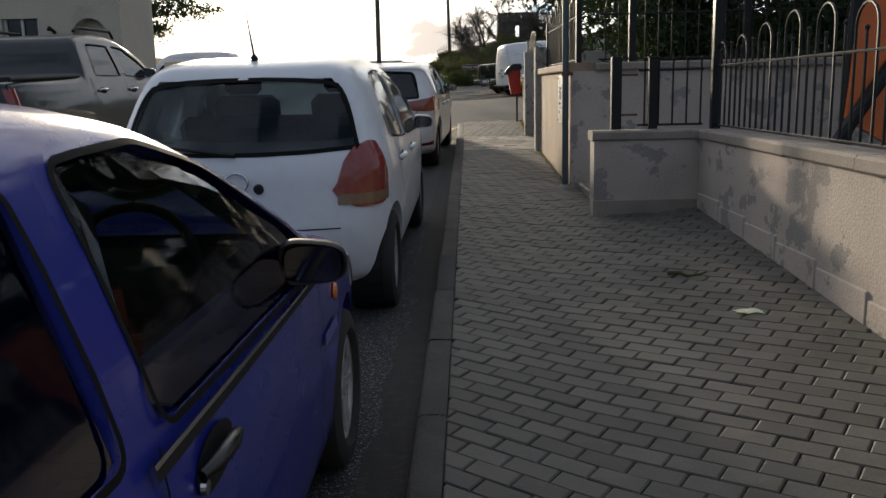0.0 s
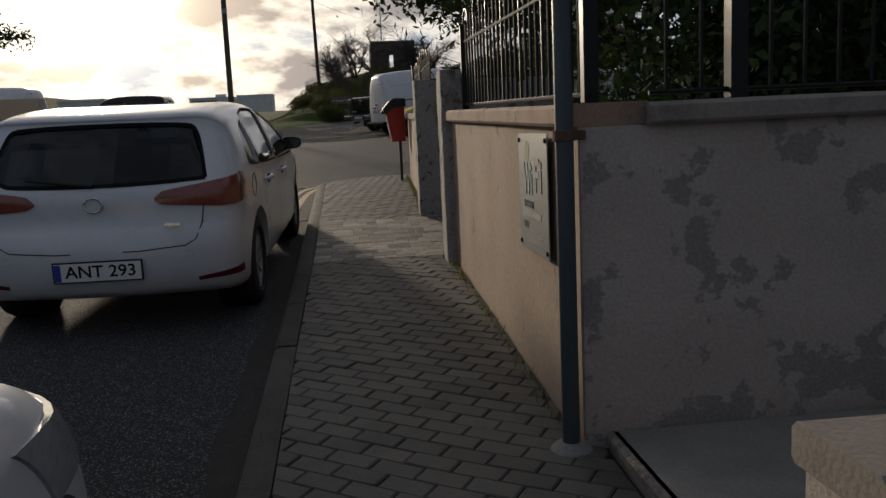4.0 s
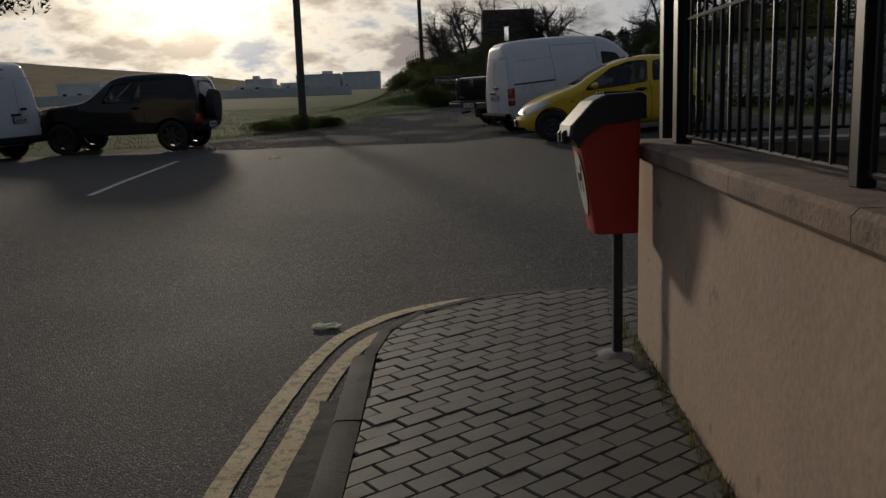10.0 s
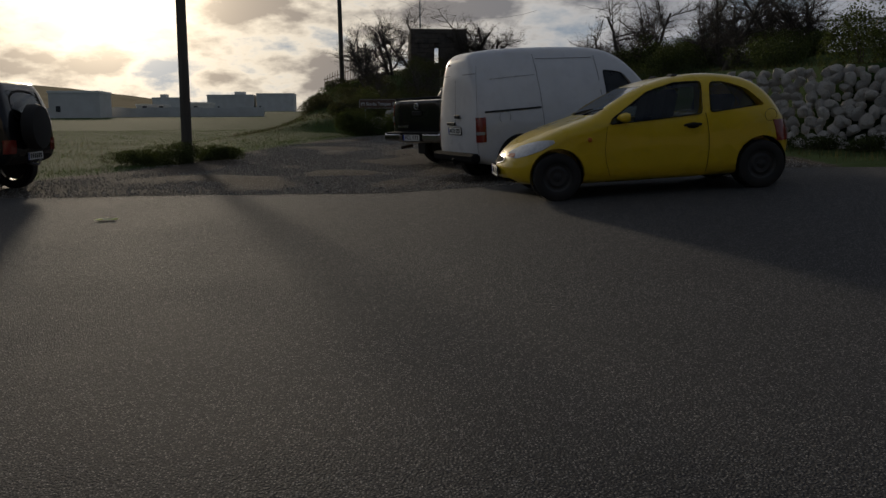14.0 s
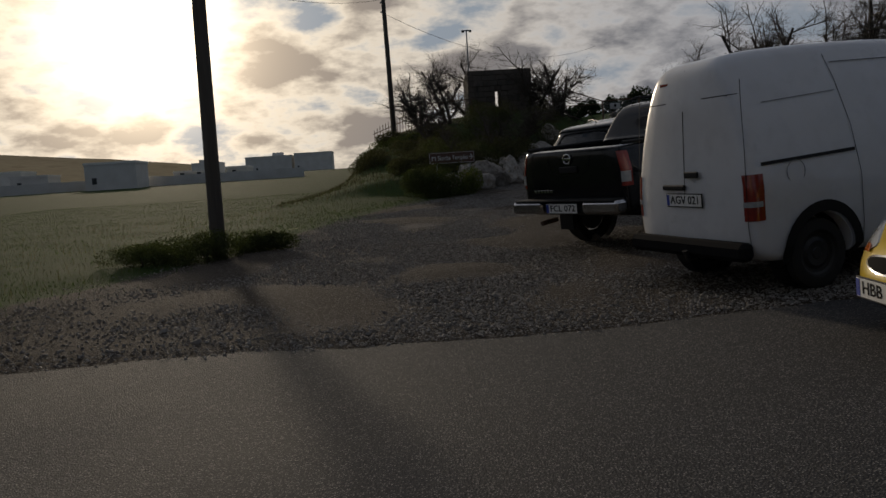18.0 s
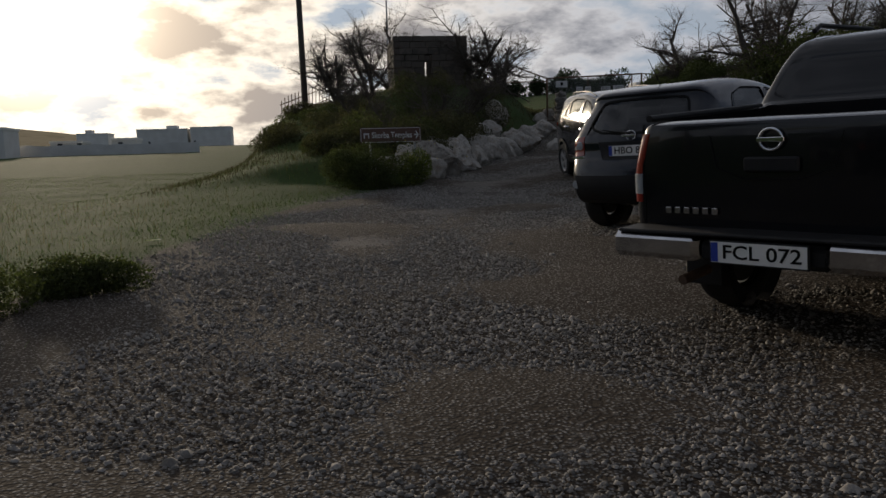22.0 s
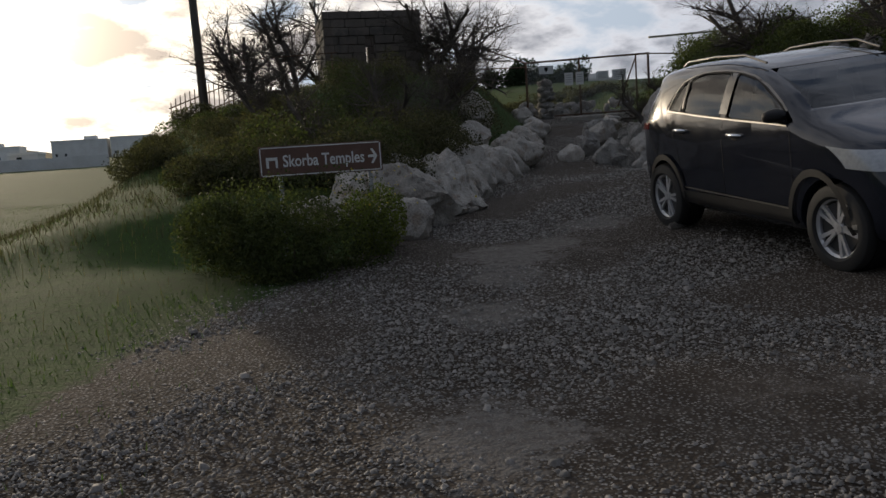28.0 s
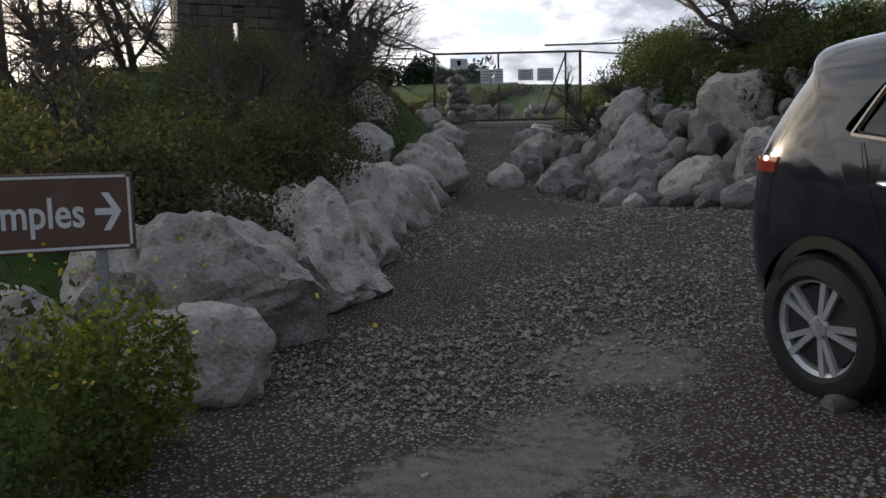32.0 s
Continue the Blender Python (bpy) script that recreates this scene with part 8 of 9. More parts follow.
for x in (-2.51, -2.15, -1.79):
    part("window_frame", Buf().box((x, 0.11, 1.9), (0.06, 0.05, 1.4), ch=0.01), BOARD, wn)
part("window_sill", Buf().box((-2.15, -0.04, 1.16), (0.95, 0.2, 0.07), ch=0.01), SLAB, wn)
part("wall_lamp", Buf().tube([(-1.42, 0.0, 2.3), (-1.42, -0.22, 2.38), (-1.42, -0.26, 2.33)], 0.035, 8), BLACK_PLASTIC, house)
gw = tagged(part("garden_wall", Buf().box((-7.3, 23.45, H(-7.3, 23.4) + 0.85), (2.8, 0.3, 1.75), ch=0.02), HOUSE_LIME), "cream rendered garden wall beside the house", "wall")

# ---- distance ----
def ridge():
    b = Buf()
    rows = []
    for az in np.linspace(-75, 60, 120):
        el = float(np.interp(az, [-75, -45, -30, -24, -19, -15, -11, -4, 10, 60], [3.4, 4.2, 4.05, 3.5, 3.1, 2.6, 2.0, 1.2, 1.0, 1.0])) + 0.10 * noise.noise((az * 0.25, 0, 0)) + 0.05 * noise.noise((az * 1.4, 3, 0))
        row = []
        for k in range(9):
            t = k / 8
            d = 1500 - 500 * (1 - t)
            h = 2.8 + d * math.tan(radians(el)) * t ** 0.8 + (3 * noise.noise((az * 0.6, t * 6, 1)) if 0 < k < 8 else 0)
            row.append((d * math.sin(radians(az)), 29 + d * math.cos(radians(az)), h))
        rows.append(row)
    return b.grid(rows)


HILL = mat("haze_glow_hill", (0.15, 0.14, 0.095), (0.10, 0.10, 0.07), rough=1.0, scale=0.012, fine=0.08, bump=0.0, spots=(0.06, 0.065, 0.045), spot_scale=0.025, grain=0.3, spec=0.0)
# Faint warm emission puts the evening haze into the hill's own colour.
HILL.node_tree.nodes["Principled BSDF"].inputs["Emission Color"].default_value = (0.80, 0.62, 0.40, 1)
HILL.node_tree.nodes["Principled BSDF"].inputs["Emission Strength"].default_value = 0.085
tagged(part("backdrop_hills", ridge(), HILL, smooth=60, fix=True), "long low hill with a faint warm glow for evening haze", "hill", kind="structure")


def far_house(x, y, w, d, h, seed):
    rng = random.Random(seed)
    z = H(x, y) - 1.5
    o = thing("far_house", (x, y, z), "distant flat-roofed pale house beyond the field", "house", "houses beyond the field")
    part("wall", Buf().box((0, 0, (h + 1.5) / 2), (w, d, h + 1.5)), FAR_WALL, o)
    part("roof", Buf().box((0, 0, h + 1.55), (w + 0.2, d + 0.2, 0.3)), FAR_WALL, o)
    for i in range((1 + seed % 2) if h > 1.5 else 0):
        for f in range(max(1, int(h / 3.2))):
            wi = part("window", Buf().box((-w / 2 + 1.2 + i * 2.4, -d / 2 - 0.01, 2.6 + f * 2.8), (0.6, 0.06, 0.8)), DARK_GLASS, o)
    if rng.random() < 0.6 and h > 3:
        part("roof_hut", Buf().box((rng.uniform(-w / 4, w / 4), 0, h + 2.2), (w * 0.22, d * 0.4, 1.2)), FAR_WALL, o)
    return o


for i, (x, y, w, d, h) in enumerate(((-39.6, 138, 6.6, 5, 3.3), (-45.5, 299, 14.8, 9, 5.0), (-31.2, 299, 12.0, 9, 5.4), (-33.0, 150, 4.0, 4, 1.6), (-27.5, 158, 3.4, 4, 1.9), (-60, 150, 7, 5, 3.0), (-52, 142, 5, 4, 2.2), (-66, 300, 9, 8, 4.2), (60, 190, 16, 10, 6), (46, 185, 10, 8, 4))):
    far_house(x, y, w, d, h, i)
far_wall = tagged(wall_run("field_boundary_wall", "", [(-62, 133), (-43.5, 141), (-30, 144), (-16, 146)], 0.5, lambda x, y: H(x, y) - 0.5, lambda x, y: H(x, y) + 1.3 + 0.25 * noise.noise((x * 0.4, 2, 0)), FAR_WALL), "long rubble wall across the far end of the field", "wall", kind="structure")
crane = thing("tower_crane", (183.4, 300, 10), "yellow tower crane far beyond the gate", "crane")
CR = mat("crane_paint", (0.32, 0.28, 0.2), rough=0.6, bump=0)
part("mast", Buf().box((0, 0, 16), (1.2, 1.2, 36)), CR, crane)
part("jib", Buf().tube([(15, 0, 34.2), (0, 0, 32.5), (-48, 0, 30)], 0.45, 4), CR, crane)
part("counterweight", Buf().box((13.5, 0, 33), (3, 1.5, 3.5)), CR, crane)
part("cab", Buf().box((0, -1, 31.5), (1.6, 1.6, 2.2)), CR, crane)
part("tie", Buf().tube([(0, 0, 35.5), (-30, 0, 31.2)], 0.12, 4), CR, crane)
part("hook_rope", Buf().tube([(-7, 0, 32), (-7, 0, 25)], 0.15, 4), CR, crane)

# ---- playground pieces behind the railings ----
slide = thing("play_tower", (3.30, 7.35, 0.73), "orange play panel leaning on dark posts", "playground")
part("panel", Buf().prism([(-.05, .55), (.35, .30), (.75, 1.1), (.75, 2.1), (.30, 2.0), (.0, 1.4)], -.03, .03, "Y"), ORANGE, slide, "bright orange play panel", fix=True)
for x in (-0.02, 0.72):
    part("post", Buf().tube([(x, 0.06, -0.02), (x + 0.05, 0.06, 2.3)], 0.055, 10), IRON, slide)
part("slide_rail", Buf().tube([(-0.35, -0.05, 0.0), (0.35, -0.05, 1.1)], 0.06, 10), IRON, slide)
part("foot_rail", Buf().tube([(-0.02, 0.06, 0.12), (0.72, 0.06, 0.12)], 0.04, 8), IRON, slide)
fr = thing("climbing_frame", (2.7, 11.0, H(2.7, 11)), "blue and yellow steel play frame behind the wall", "playground")
part("post", Buf().tube([(-.25, 0, -.1), (-.25, 0, 3.4)], 0.05, 10), STEEL, fr)
part("post", Buf().tube([(.2, 0, -.1), (.2, 0, 3.4)], 0.04, 10), mat("yellow_play_paint", (0.35, 0.27, 0.06), rough=0.5), fr)
part("crossbar", Buf().tube([(-.25, 0, 1.45), (.2, 0, 1.47)], 0.03, 8), STEEL, fr)

# ---- litter ----
def scrap(name, label, x, y, z, size, seed, mt):
    rng = random.Random(seed)
    rows = [[(x + size * (i / 5 - 0.5) + rng.uniform(-.1, .1) * size, y + 0.6 * size * (j / 4 - 0.5) + rng.uniform(-.1, .1) * size, z + 0.004 + rng.random() * 0.09 * size) for j in range(5)] for i in range(6)]
    b = Buf().grid(rows)
    low = [[(p[0], p[1], p[2] - 0.002) for p in r] for r in rows]
    b.grid([r[::-1] for r in low])
    return tagged(part(name, b, mt), label, "litter")


scrap("paper_scrap", "crumpled white paper scrap on the pavers", 1.46, 4.30, P(1.46, 4.3), 0.13, 1, PAPER)
stick = thing("broken_stick", (1.30, 5.05, P(1.3, 5.05)), "broken dry stick lying on the pavers", "litter")
part("stem", Buf().tube([(-.09, .04, .018), (0, .05, .015), (.02, -.03, .012)], [.014, .013, .010], 6), DRY_GRASS, stick)
part("twig", Buf().tube([(.02, -.03, .012), (.10, -.02, .02), (.15, .03, .025)], [.009, .007, .005], 5), DRY_GRASS, stick)
scrap("paper_scrap", "flattened pale wrapper on the asphalt", -0.67, 20.43, H(-.67, 20.4) + 0.012, 0.17, 3, PAPER)
scrap("paper_scrap", "white paper scrap on the asphalt", -3.4, 31.4, H(-3.4, 31.4) + 0.012, 0.22, 4, PAPER)
scrap("plastic_scrap", "small pale plastic scrap in the gutter", -0.42, 15.9, H(-.4, 15.9) + 0.012, 0.10, 5, PAPER)
scrap("red_scrap", "small red wrapper scrap on the paving slabs", 0.30, 13.10, P(.3, 13.1) + 0.012, 0.06, 6, RED_PLASTIC)
scrap("plastic_scrap", "torn white plastic in the grass", -3.9, 45.2, H(-3.9, 45.2) + 0.05, 0.16, 7, PAPER)
stone_w = part("kerb_rock", SMALL[2].copy(), STONE)
stone_w.data.materials.clear()
stone_w.data.materials.append(STONE)
stone_w.matrix_world = pose(4.02, 52.35, H(4.0, 52.3) + 0.03, 0, 0, 20) @ Matrix.Diagonal((.16, .09, .07, 1))
tagged(stone_w, "flat white stone beside the car's tyre", "stone")
white2 = copy_thing(stone_w, pose(1.35, 39.9, H(1.35, 39.9) + 0.03, 0, 0, 70))
tagged(white2, "pale stone under the pickup's rear end", "stone")

# ---- plants ----
def fast_mesh(name, co, faces, smooth=False):
    """A mesh from arrays: points, and faces all of one size."""
    me = bpy.data.meshes.new(name)
    n, m = len(faces), faces.shape[1]
    me.vertices.add(len(co))
    me.vertices.foreach_set("co", np.asarray(co, np.float32).reshape(-1))
    me.loops.add(n * m)
    me.loops.foreach_set("vertex_index", faces.reshape(-1).astype(np.int32))
    me.polygons.add(n)
    me.polygons.foreach_set("loop_start", np.arange(0, n * m, m, dtype=np.int32))
    if smooth:
        me.polygons.foreach_set("use_smooth", [True] * n)
    me.update(calc_edges=True)
    me.validate()
    return me


def leaf_mesh(name, centres, size, rng, long=1.6, droop=None):
    """Small pointed leaves, one at each centre, turned at random."""
    n = len(centres)
    u = rng.normal(size=(n, 3))
    if droop is not None:
        u = u * 0.55 + np.array(droop)
    u /= np.linalg.norm(u, axis=1)[:, None]
    w = np.cross(u, rng.normal(size=(n, 3)))
    w /= np.linalg.norm(w, axis=1)[:, None] + 1e-9
    s = size * rng.uniform(0.6, 1.4, (n, 1))
    a = centres - u * s * long / 2
    c = centres + u * s * long / 2
    nn = np.cross(u, w)
    b = centres + w * s * 0.5 + nn * s * 0.12
    d = centres - w * s * 0.5 + nn * s * 0.12
    co = np.stack([a, b, c, d], 1).reshape(-1, 3)
    f = np.arange(4 * n).reshape(n, 4)
    return fast_mesh(name, co, f)


def branch_mesh(name, segs, sides=5):
    """Tapered round pieces (p, q, r0, r1), joined into one mesh."""
    p = np.array([s[0] for s in segs], float)
    q = np.array([s[1] for s in segs], float)
    r0 = np.array([s[2] for s in segs])[:, None, None]
    r1 = np.array([s[3] for s in segs])[:, None, None]
    d = q - p
    d /= np.linalg.norm(d, axis=1)[:, None] + 1e-9
    ref = np.where(np.abs(d[:, 2:3]) > 0.9, np.array([[1.0, 0, 0]]), np.array([[0, 0, 1.0]]))
    u = np.cross(d, ref)
    u /= np.linalg.norm(u, axis=1)[:, None]
    w = np.cross(d, u)
    ang = np.linspace(0, 2 * np.pi, sides, endpoint=False)
    ring = u[:, None, :] * np.cos(ang)[None, :, None] + w[:, None, :] * np.sin(ang)[None, :, None]
    co = np.concatenate([p[:, None] + ring * r0, q[:, None] + ring * r1], 1).reshape(-1, 3)
    k = np.arange(len(segs))[:, None] * 2 * sides
    j = np.arange(sides)[None, :]
    f = np.stack([k + j, k + (j + 1) % sides, k + sides + (j + 1) % sides, k + sides + j], -1).reshape(-1, 4)
    return fast_mesh(name, co, f, True)


def grow(rng, base, head, length, radius, level, top, out, kids, spread=0.75, up=0.12, tips=None):
    """Adds a limb with its side branches to out."""
    n = 4 if level < 2 else 3 if level < 3 else 2
    p, d = Vector(base), Vector(head).normalized()
    for i in range(n):
        d = (d + Vector((rng.uniform(-1, 1), rng.uniform(-1, 1), rng.uniform(-1, 1))) * 0.22 + Vector((0, 0, up))).normalized()
        q = p + d * length / n
        r0, r1 = radius * (1 - 0.55 * i / n), radius * (1 - 0.55 * (i + 1) / n)
        out[level].append((tuple(p), tuple(q), r0, r1))
        if level < top:
            for _ in range(kids[level]):
                side = Vector((rng.uniform(-1, 1), rng.uniform(-1, 1), rng.uniform(-0.4, 0.9))).normalized()
                nd = (d * (1 - spread) + side * spread).normalized()
                grow(rng, p.lerp(q, rng.random()), nd, length * rng.uniform(0.42, 0.66), r1 * 0.62, level + 1, top, out, kids, spread, up, tips)
        p = q
    if tips is not None and level >= top - 1:
        tips.append(tuple(p))


def bare_tree(x, y, height, seed, label, radius=0.11, top=4, kids=(2, 2, 2, 2), lean=(0, 0), stems=1):
    rng = random.Random(seed)
    z = H(x, y) - 0.1
    t = thing("bare_tree", (x, y, z), label, "tree", "leafless trees")
    out = [[] for _ in range(top + 1)]
    for s in range(stems):
        grow(rng, (rng.uniform(-.2, .2) * (stems > 1), rng.uniform(-.2, .2) * (stems > 1), 0), (lean[0] + rng.uniform(-.6, .6) * (stems > 1), lean[1] + rng.uniform(-.6, .6) * (stems > 1), 1), height * 0.60, radius, 0, top, out, kids, 0.80, 0.03)
    part("trunk", branch_mesh("trunk", out[0], 8), BARK, t)
    tagged(part("limb_work", branch_mesh("limb_work", out[1] + out[2], 5), BARK, t), "bare grey limbs", kind="stuff")
    part("twig_mass", branch_mesh("twig_mass", [s for lv in out[3:] for s in lv], 3), TWIG, t)
    return t


def pine(x, y, height, crown, seed, label, radius=0.19, lean=(0.1, 0), low=0.42, n=14000, leaf=0.05):
    rng, nr = random.Random(seed), np.random.default_rng(seed)
    z = H(x, y) - 0.1
    t = thing("pine_tree", (x, y, z), label, "tree", "pine trees")
    trunk, limbs = [], []
    p, d = Vector((0, 0, 0)), Vector((lean[0], lean[1], 1)).normalized()
    tops = []
    for i in range(9):
        d = (d + Vector((rng.uniform(-1, 1), rng.uniform(-1, 1), 0.2)) * 0.10).normalized()
        q = p + d * height / 9
        trunk.append((tuple(p), tuple(q), radius * (1 - i / 10.5), radius * (1 - (i + 1) / 10.5)))
        if (i + 1) / 9 > low:
            for _ in range(4):
                a = rng.uniform(0, 2 * math.pi)
                lift = rng.uniform(0.0, 0.45)
                ln = crown * rng.uniform(0.55, 1.05) * (1.15 - 0.55 * i / 9)
                u = q
                dd = Vector((math.cos(a), math.sin(a), lift)).normalized()
                for k in range(4):
                    v = u + dd * ln / 4
                    limbs.append((tuple(u), tuple(v), 0.05 * (1 - k / 5), 0.05 * (1 - (k + 1) / 5)))
                    if k > 0:
                        tops.append(v)
                        for _ in range(2):
                            w = v + Vector((rng.uniform(-1, 1), rng.uniform(-1, 1), rng.uniform(-.3, .6))) * ln * 0.22
                            limbs.append((tuple(v), tuple(w), 0.016, 0.006))
                            tops.append(w)
                    dd = (dd + Vector((rng.uniform(-1, 1), rng.uniform(-1, 1), rng.uniform(-.3, .5))) * 0.25).normalized()
                    u = v
        p = q
    part("trunk", branch_mesh("trunk", trunk, 10), BARK, t)
    tagged(part("limb_work", branch_mesh("limb_work", limbs, 5), BARK, t), "bare grey limbs", kind="stuff")
    c = np.array([tuple(v) for v in tops])
    n = int(n * 1.5)
    pick = nr.integers(0, len(c), n)
    pts = c[pick] + nr.normal(size=(n, 3)) * np.array([0.26, 0.26, 0.17]) * (crown / 2.2) ** 0.5
    part("crown", leaf_mesh("crown", pts, leaf, nr, 2.6), NEEDLES, t)
    return t


def bush(x, y, rx, ry, h, seed, label, mt=None, n=2600, leaf=0.05, name="shrub", group="", sink=0.1, stems=True, lumps=9):
    rng, nr = random.Random(seed), np.random.default_rng(seed)
    z = H(x, y)
    t = thing(name, (x, y, z - sink), label, "shrub", group)
    cs = []
    for _ in range(lumps):
        a, r = rng.uniform(0, 2 * math.pi), math.sqrt(rng.random()) * 0.75
        px, py = rx * r * math.cos(a), ry * r * math.sin(a)
        cs.append((px, py, H(x + px, y + py) - z + sink + h * rng.uniform(0.25, 0.7) * (1.1 - 0.5 * r), rng.uniform(0.28, 0.5)))
    c = np.array(cs)
    pick = nr.integers(0, len(c), n)
    v = nr.normal(size=(n, 3))
    v /= np.linalg.norm(v, axis=1)[:, None]
    rad = nr.uniform(0.55, 1.08, (n, 1)) ** 0.6
    pts = c[pick, :3] + v * rad * c[pick, 3:4] * np.array([rx, ry, h]) * 1.05
    floor = np.array([H(x + a, y + b) for a, b in pts[:, :2]]) - z + sink
    pts[:, 2] = np.maximum(pts[:, 2], floor + 0.02)
    part("foliage", leaf_mesh("foliage", pts, leaf, nr, 1.7), mt or SHRUB, t)
    if stems:
        for px, py, pz, _ in cs[:5]:
            part("stem", Buf().tube([(px * 0.3, py * 0.3, 0), (px * 0.7, py * 0.7, pz * 0.6), (px, py, pz)], [0.022, 0.014, 0.006], 5), BARK, t)
    return t


def blades(name, label, pts, height, width, seed, mt, lean=0.5, kind="stuff"):
    """Grass: bent tapering blades at the points."""
    nr = np.random.default_rng(seed)
    n = len(pts)
    a = nr.uniform(0, 2 * np.pi, n)
    h = height * nr.uniform(0.5, 1.4, n)
    off = np.stack([np.cos(a), np.sin(a), np.zeros(n)], 1) * (h * lean * nr.uniform(0.2, 1, n))[:, None]
    sd = np.stack([-np.sin(a), np.cos(a), np.zeros(n)], 1) * width * 0.5
    upv = np.stack([np.zeros(n), np.zeros(n), h], 1)
    p0, p1, p2, p3 = pts - sd, pts + sd, pts + upv * 0.6 + off * 0.4 + sd * 0.6, pts + upv * 0.6 + off * 0.4 - sd * 0.6
    q = pts + upv + off
    co = np.stack([p0, p1, p2, p3, q - sd * 0.1, q + sd * 0.1], 1).reshape(-1, 3)
    k = np.arange(n)[:, None] * 6
    f = np.concatenate([k + np.array([[0, 1, 2, 3]]), k + np.array([[3, 2, 5, 4]])], 0)
    return tagged(part(name, fast_mesh(name, co, f), mt), label, "grass", kind=kind)


# pines behind the railings, and over the street
pine(3.7, 18.2, 7.5, 2.5, 3, "dark pine with spreading limbs behind the wall", lean=(-.12, 0), low=0.28, n=15000)
pine(5.6, 13.2, 8.0, 2.9, 4, "dense dark pine in the playground", low=0.15, n=17000)
pine(8.6, 17.5, 8.5, 3.0, 5, "tall dark pine in the playground", low=0.2, n=14000)
pine(3.2, 11.6, 6.5, 2.0, 6, "dense dark pine close behind the wall", low=0.12, n=15000)
pine(9.5, 11.0, 8.0, 3.0, 7, "dense dark pine beyond the entrance", low=0.15, n=13000)
pine(13.5, 13.5, 8.5, 3.2, 8, "tall dark pine far in the playground", low=0.2, n=10000)
pine(-15.6, 39.5, 7.6, 3.4, 9, "pale-lit pine across the road", lean=(0.15, 0), low=0.38, n=11000, leaf=0.07)
for i, (x, y, rx, ry, h) in enumerate(((4.6, 10.9, 1.8, 1.2, 3.0), (2.5, 10.6, 0.9, 1.0, 2.4), (3.4, 16.6, 1.6, 1.1, 1.5), (7.4, 11.3, 2.0, 1.4, 2.8), (10.8, 11.8, 2.2, 1.5, 2.5))):
    bush(x, y, rx, ry, h, 30 + i, "dense dark evergreen hedge shrub behind the railing", NEEDLES, n=13000, leaf=0.046, name="hedge_shrub", group="hedge behind the railing", lumps=14)

# the mound: bare trees beside the ruin, scrub on the slope
bare_tree(-0.5, 70.2, 4.3, 41, "leafless tree beside the ruin", 0.10, kids=(2, 2, 2, 2), stems=3)
bare_tree(1.0, 71.0, 4.6, 42, "leafless tree beside the ruin", 0.10, kids=(2, 2, 2, 2), stems=2)
bare_tree(7.2, 71.2, 5.2, 43, "gnarled leafless tree between ruin and gate", 0.13, kids=(2, 2, 2, 2), stems=2)
bare_tree(5.9, 72.0, 4.6, 44, "gnarled leafless tree between ruin and gate", 0.11, kids=(2, 2, 2, 2), stems=2)
bare_tree(2.6, 76.9, 5.6, 45, "leafless tree behind the ruin", 0.10, kids=(2, 2, 2, 2), stems=2)
bare_tree(0.7, 57.4, 2.6, 46, "pale leafless sapling leaning on the slope", 0.045, kids=(2, 2, 1, 1), lean=(-.45, 0))
bare_tree(2.1, 60.5, 2.8, 47, "thin leafless scrub tree on the slope", 0.05, kids=(2, 2, 2, 1), stems=3)
bare_tree(3.4, 62.5, 3.0, 48, "thin leafless scrub tree on the slope", 0.05, kids=(2, 2, 2, 1), stems=3)
bare_tree(0.2, 62.0, 2.6, 49, "thin leafless scrub tree on the slope", 0.05, kids=(2, 2, 2, 1), stems=3)
scrub = random.Random(12)
for i in range(34):
    y = scrub.uniform(56.5, 72)
    x = scrub.uniform(-4.2 + (72 - y) * 0.12, min(6.5, float(track_left(y)) - 1.3))
    r = scrub.uniform(0.7, 1.3)
    bush(x, y, r, r, scrub.uniform(0.6, 1.25) * (0.55 if x < -0.3 else 1), 100 + i, "tangled grey-green scrub on the mound", SCRUB if i % 3 else SHRUB, n=4200, leaf=0.030, group="scrub on the mound")
# by the sign
bush(-0.45, 52.45, 1.15, 0.75, 1.05, 201, "dense green bush below the direction sign", SHRUB, n=26000, leaf=0.020, lumps=18)
bush(0.55, 53.1, 0.45, 0.35, 0.85, 203, "yellow-green flowering weed beside the boulders", FENNEL, n=6000, leaf=0.02, lumps=10)
bush(1.0, 55.9, 1.3, 0.8, 0.95, 204, "dark green bush behind the boulders", SCRUB, n=15000, leaf=0.026, lumps=14)
bush(2.3, 58.0, 1.1, 1.0, 1.1, 205, "dark green bush behind the boulders", SCRUB, n=13000, leaf=0.026, lumps=14)
bush(-0.6, 56.8, 1.4, 1.2, 0.75, 206, "tall tangled bush behind the sign", SCRUB, n=15000, leaf=0.026, lumps=14)
for i, (x, y, rx, ry, h) in enumerate(((-4.8, 41.0, 0.95, 0.5, 0.62), (-5.9, 41.6, 0.8, 0.6, 0.45), (-4.0, 42.0, 0.6, 0.4, 0.42))):
    bush(x, y, rx, ry, h * 0.8, 520 + i, "rank dark green weeds at the foot of the pole", SHRUB, n=11000, leaf=0.017, name="weed_clump", group="weeds at the field edge", lumps=16)
nr = np.random.default_rng(77)
fl = np.stack([nr.normal(0.45, 0.35, 90), nr.normal(53.0, 0.25, 90), np.zeros(90)], 1)
fl[:, 2] = land_z(fl[:, 0], fl[:, 1]) + nr.uniform(0.55, 1.0, 90)
tagged(part("weed_flowers", leaf_mesh("weed_flowers", fl, 0.022, nr, 1.0), FLOWER), "small yellow weed flowers", "flowers", kind="stuff")

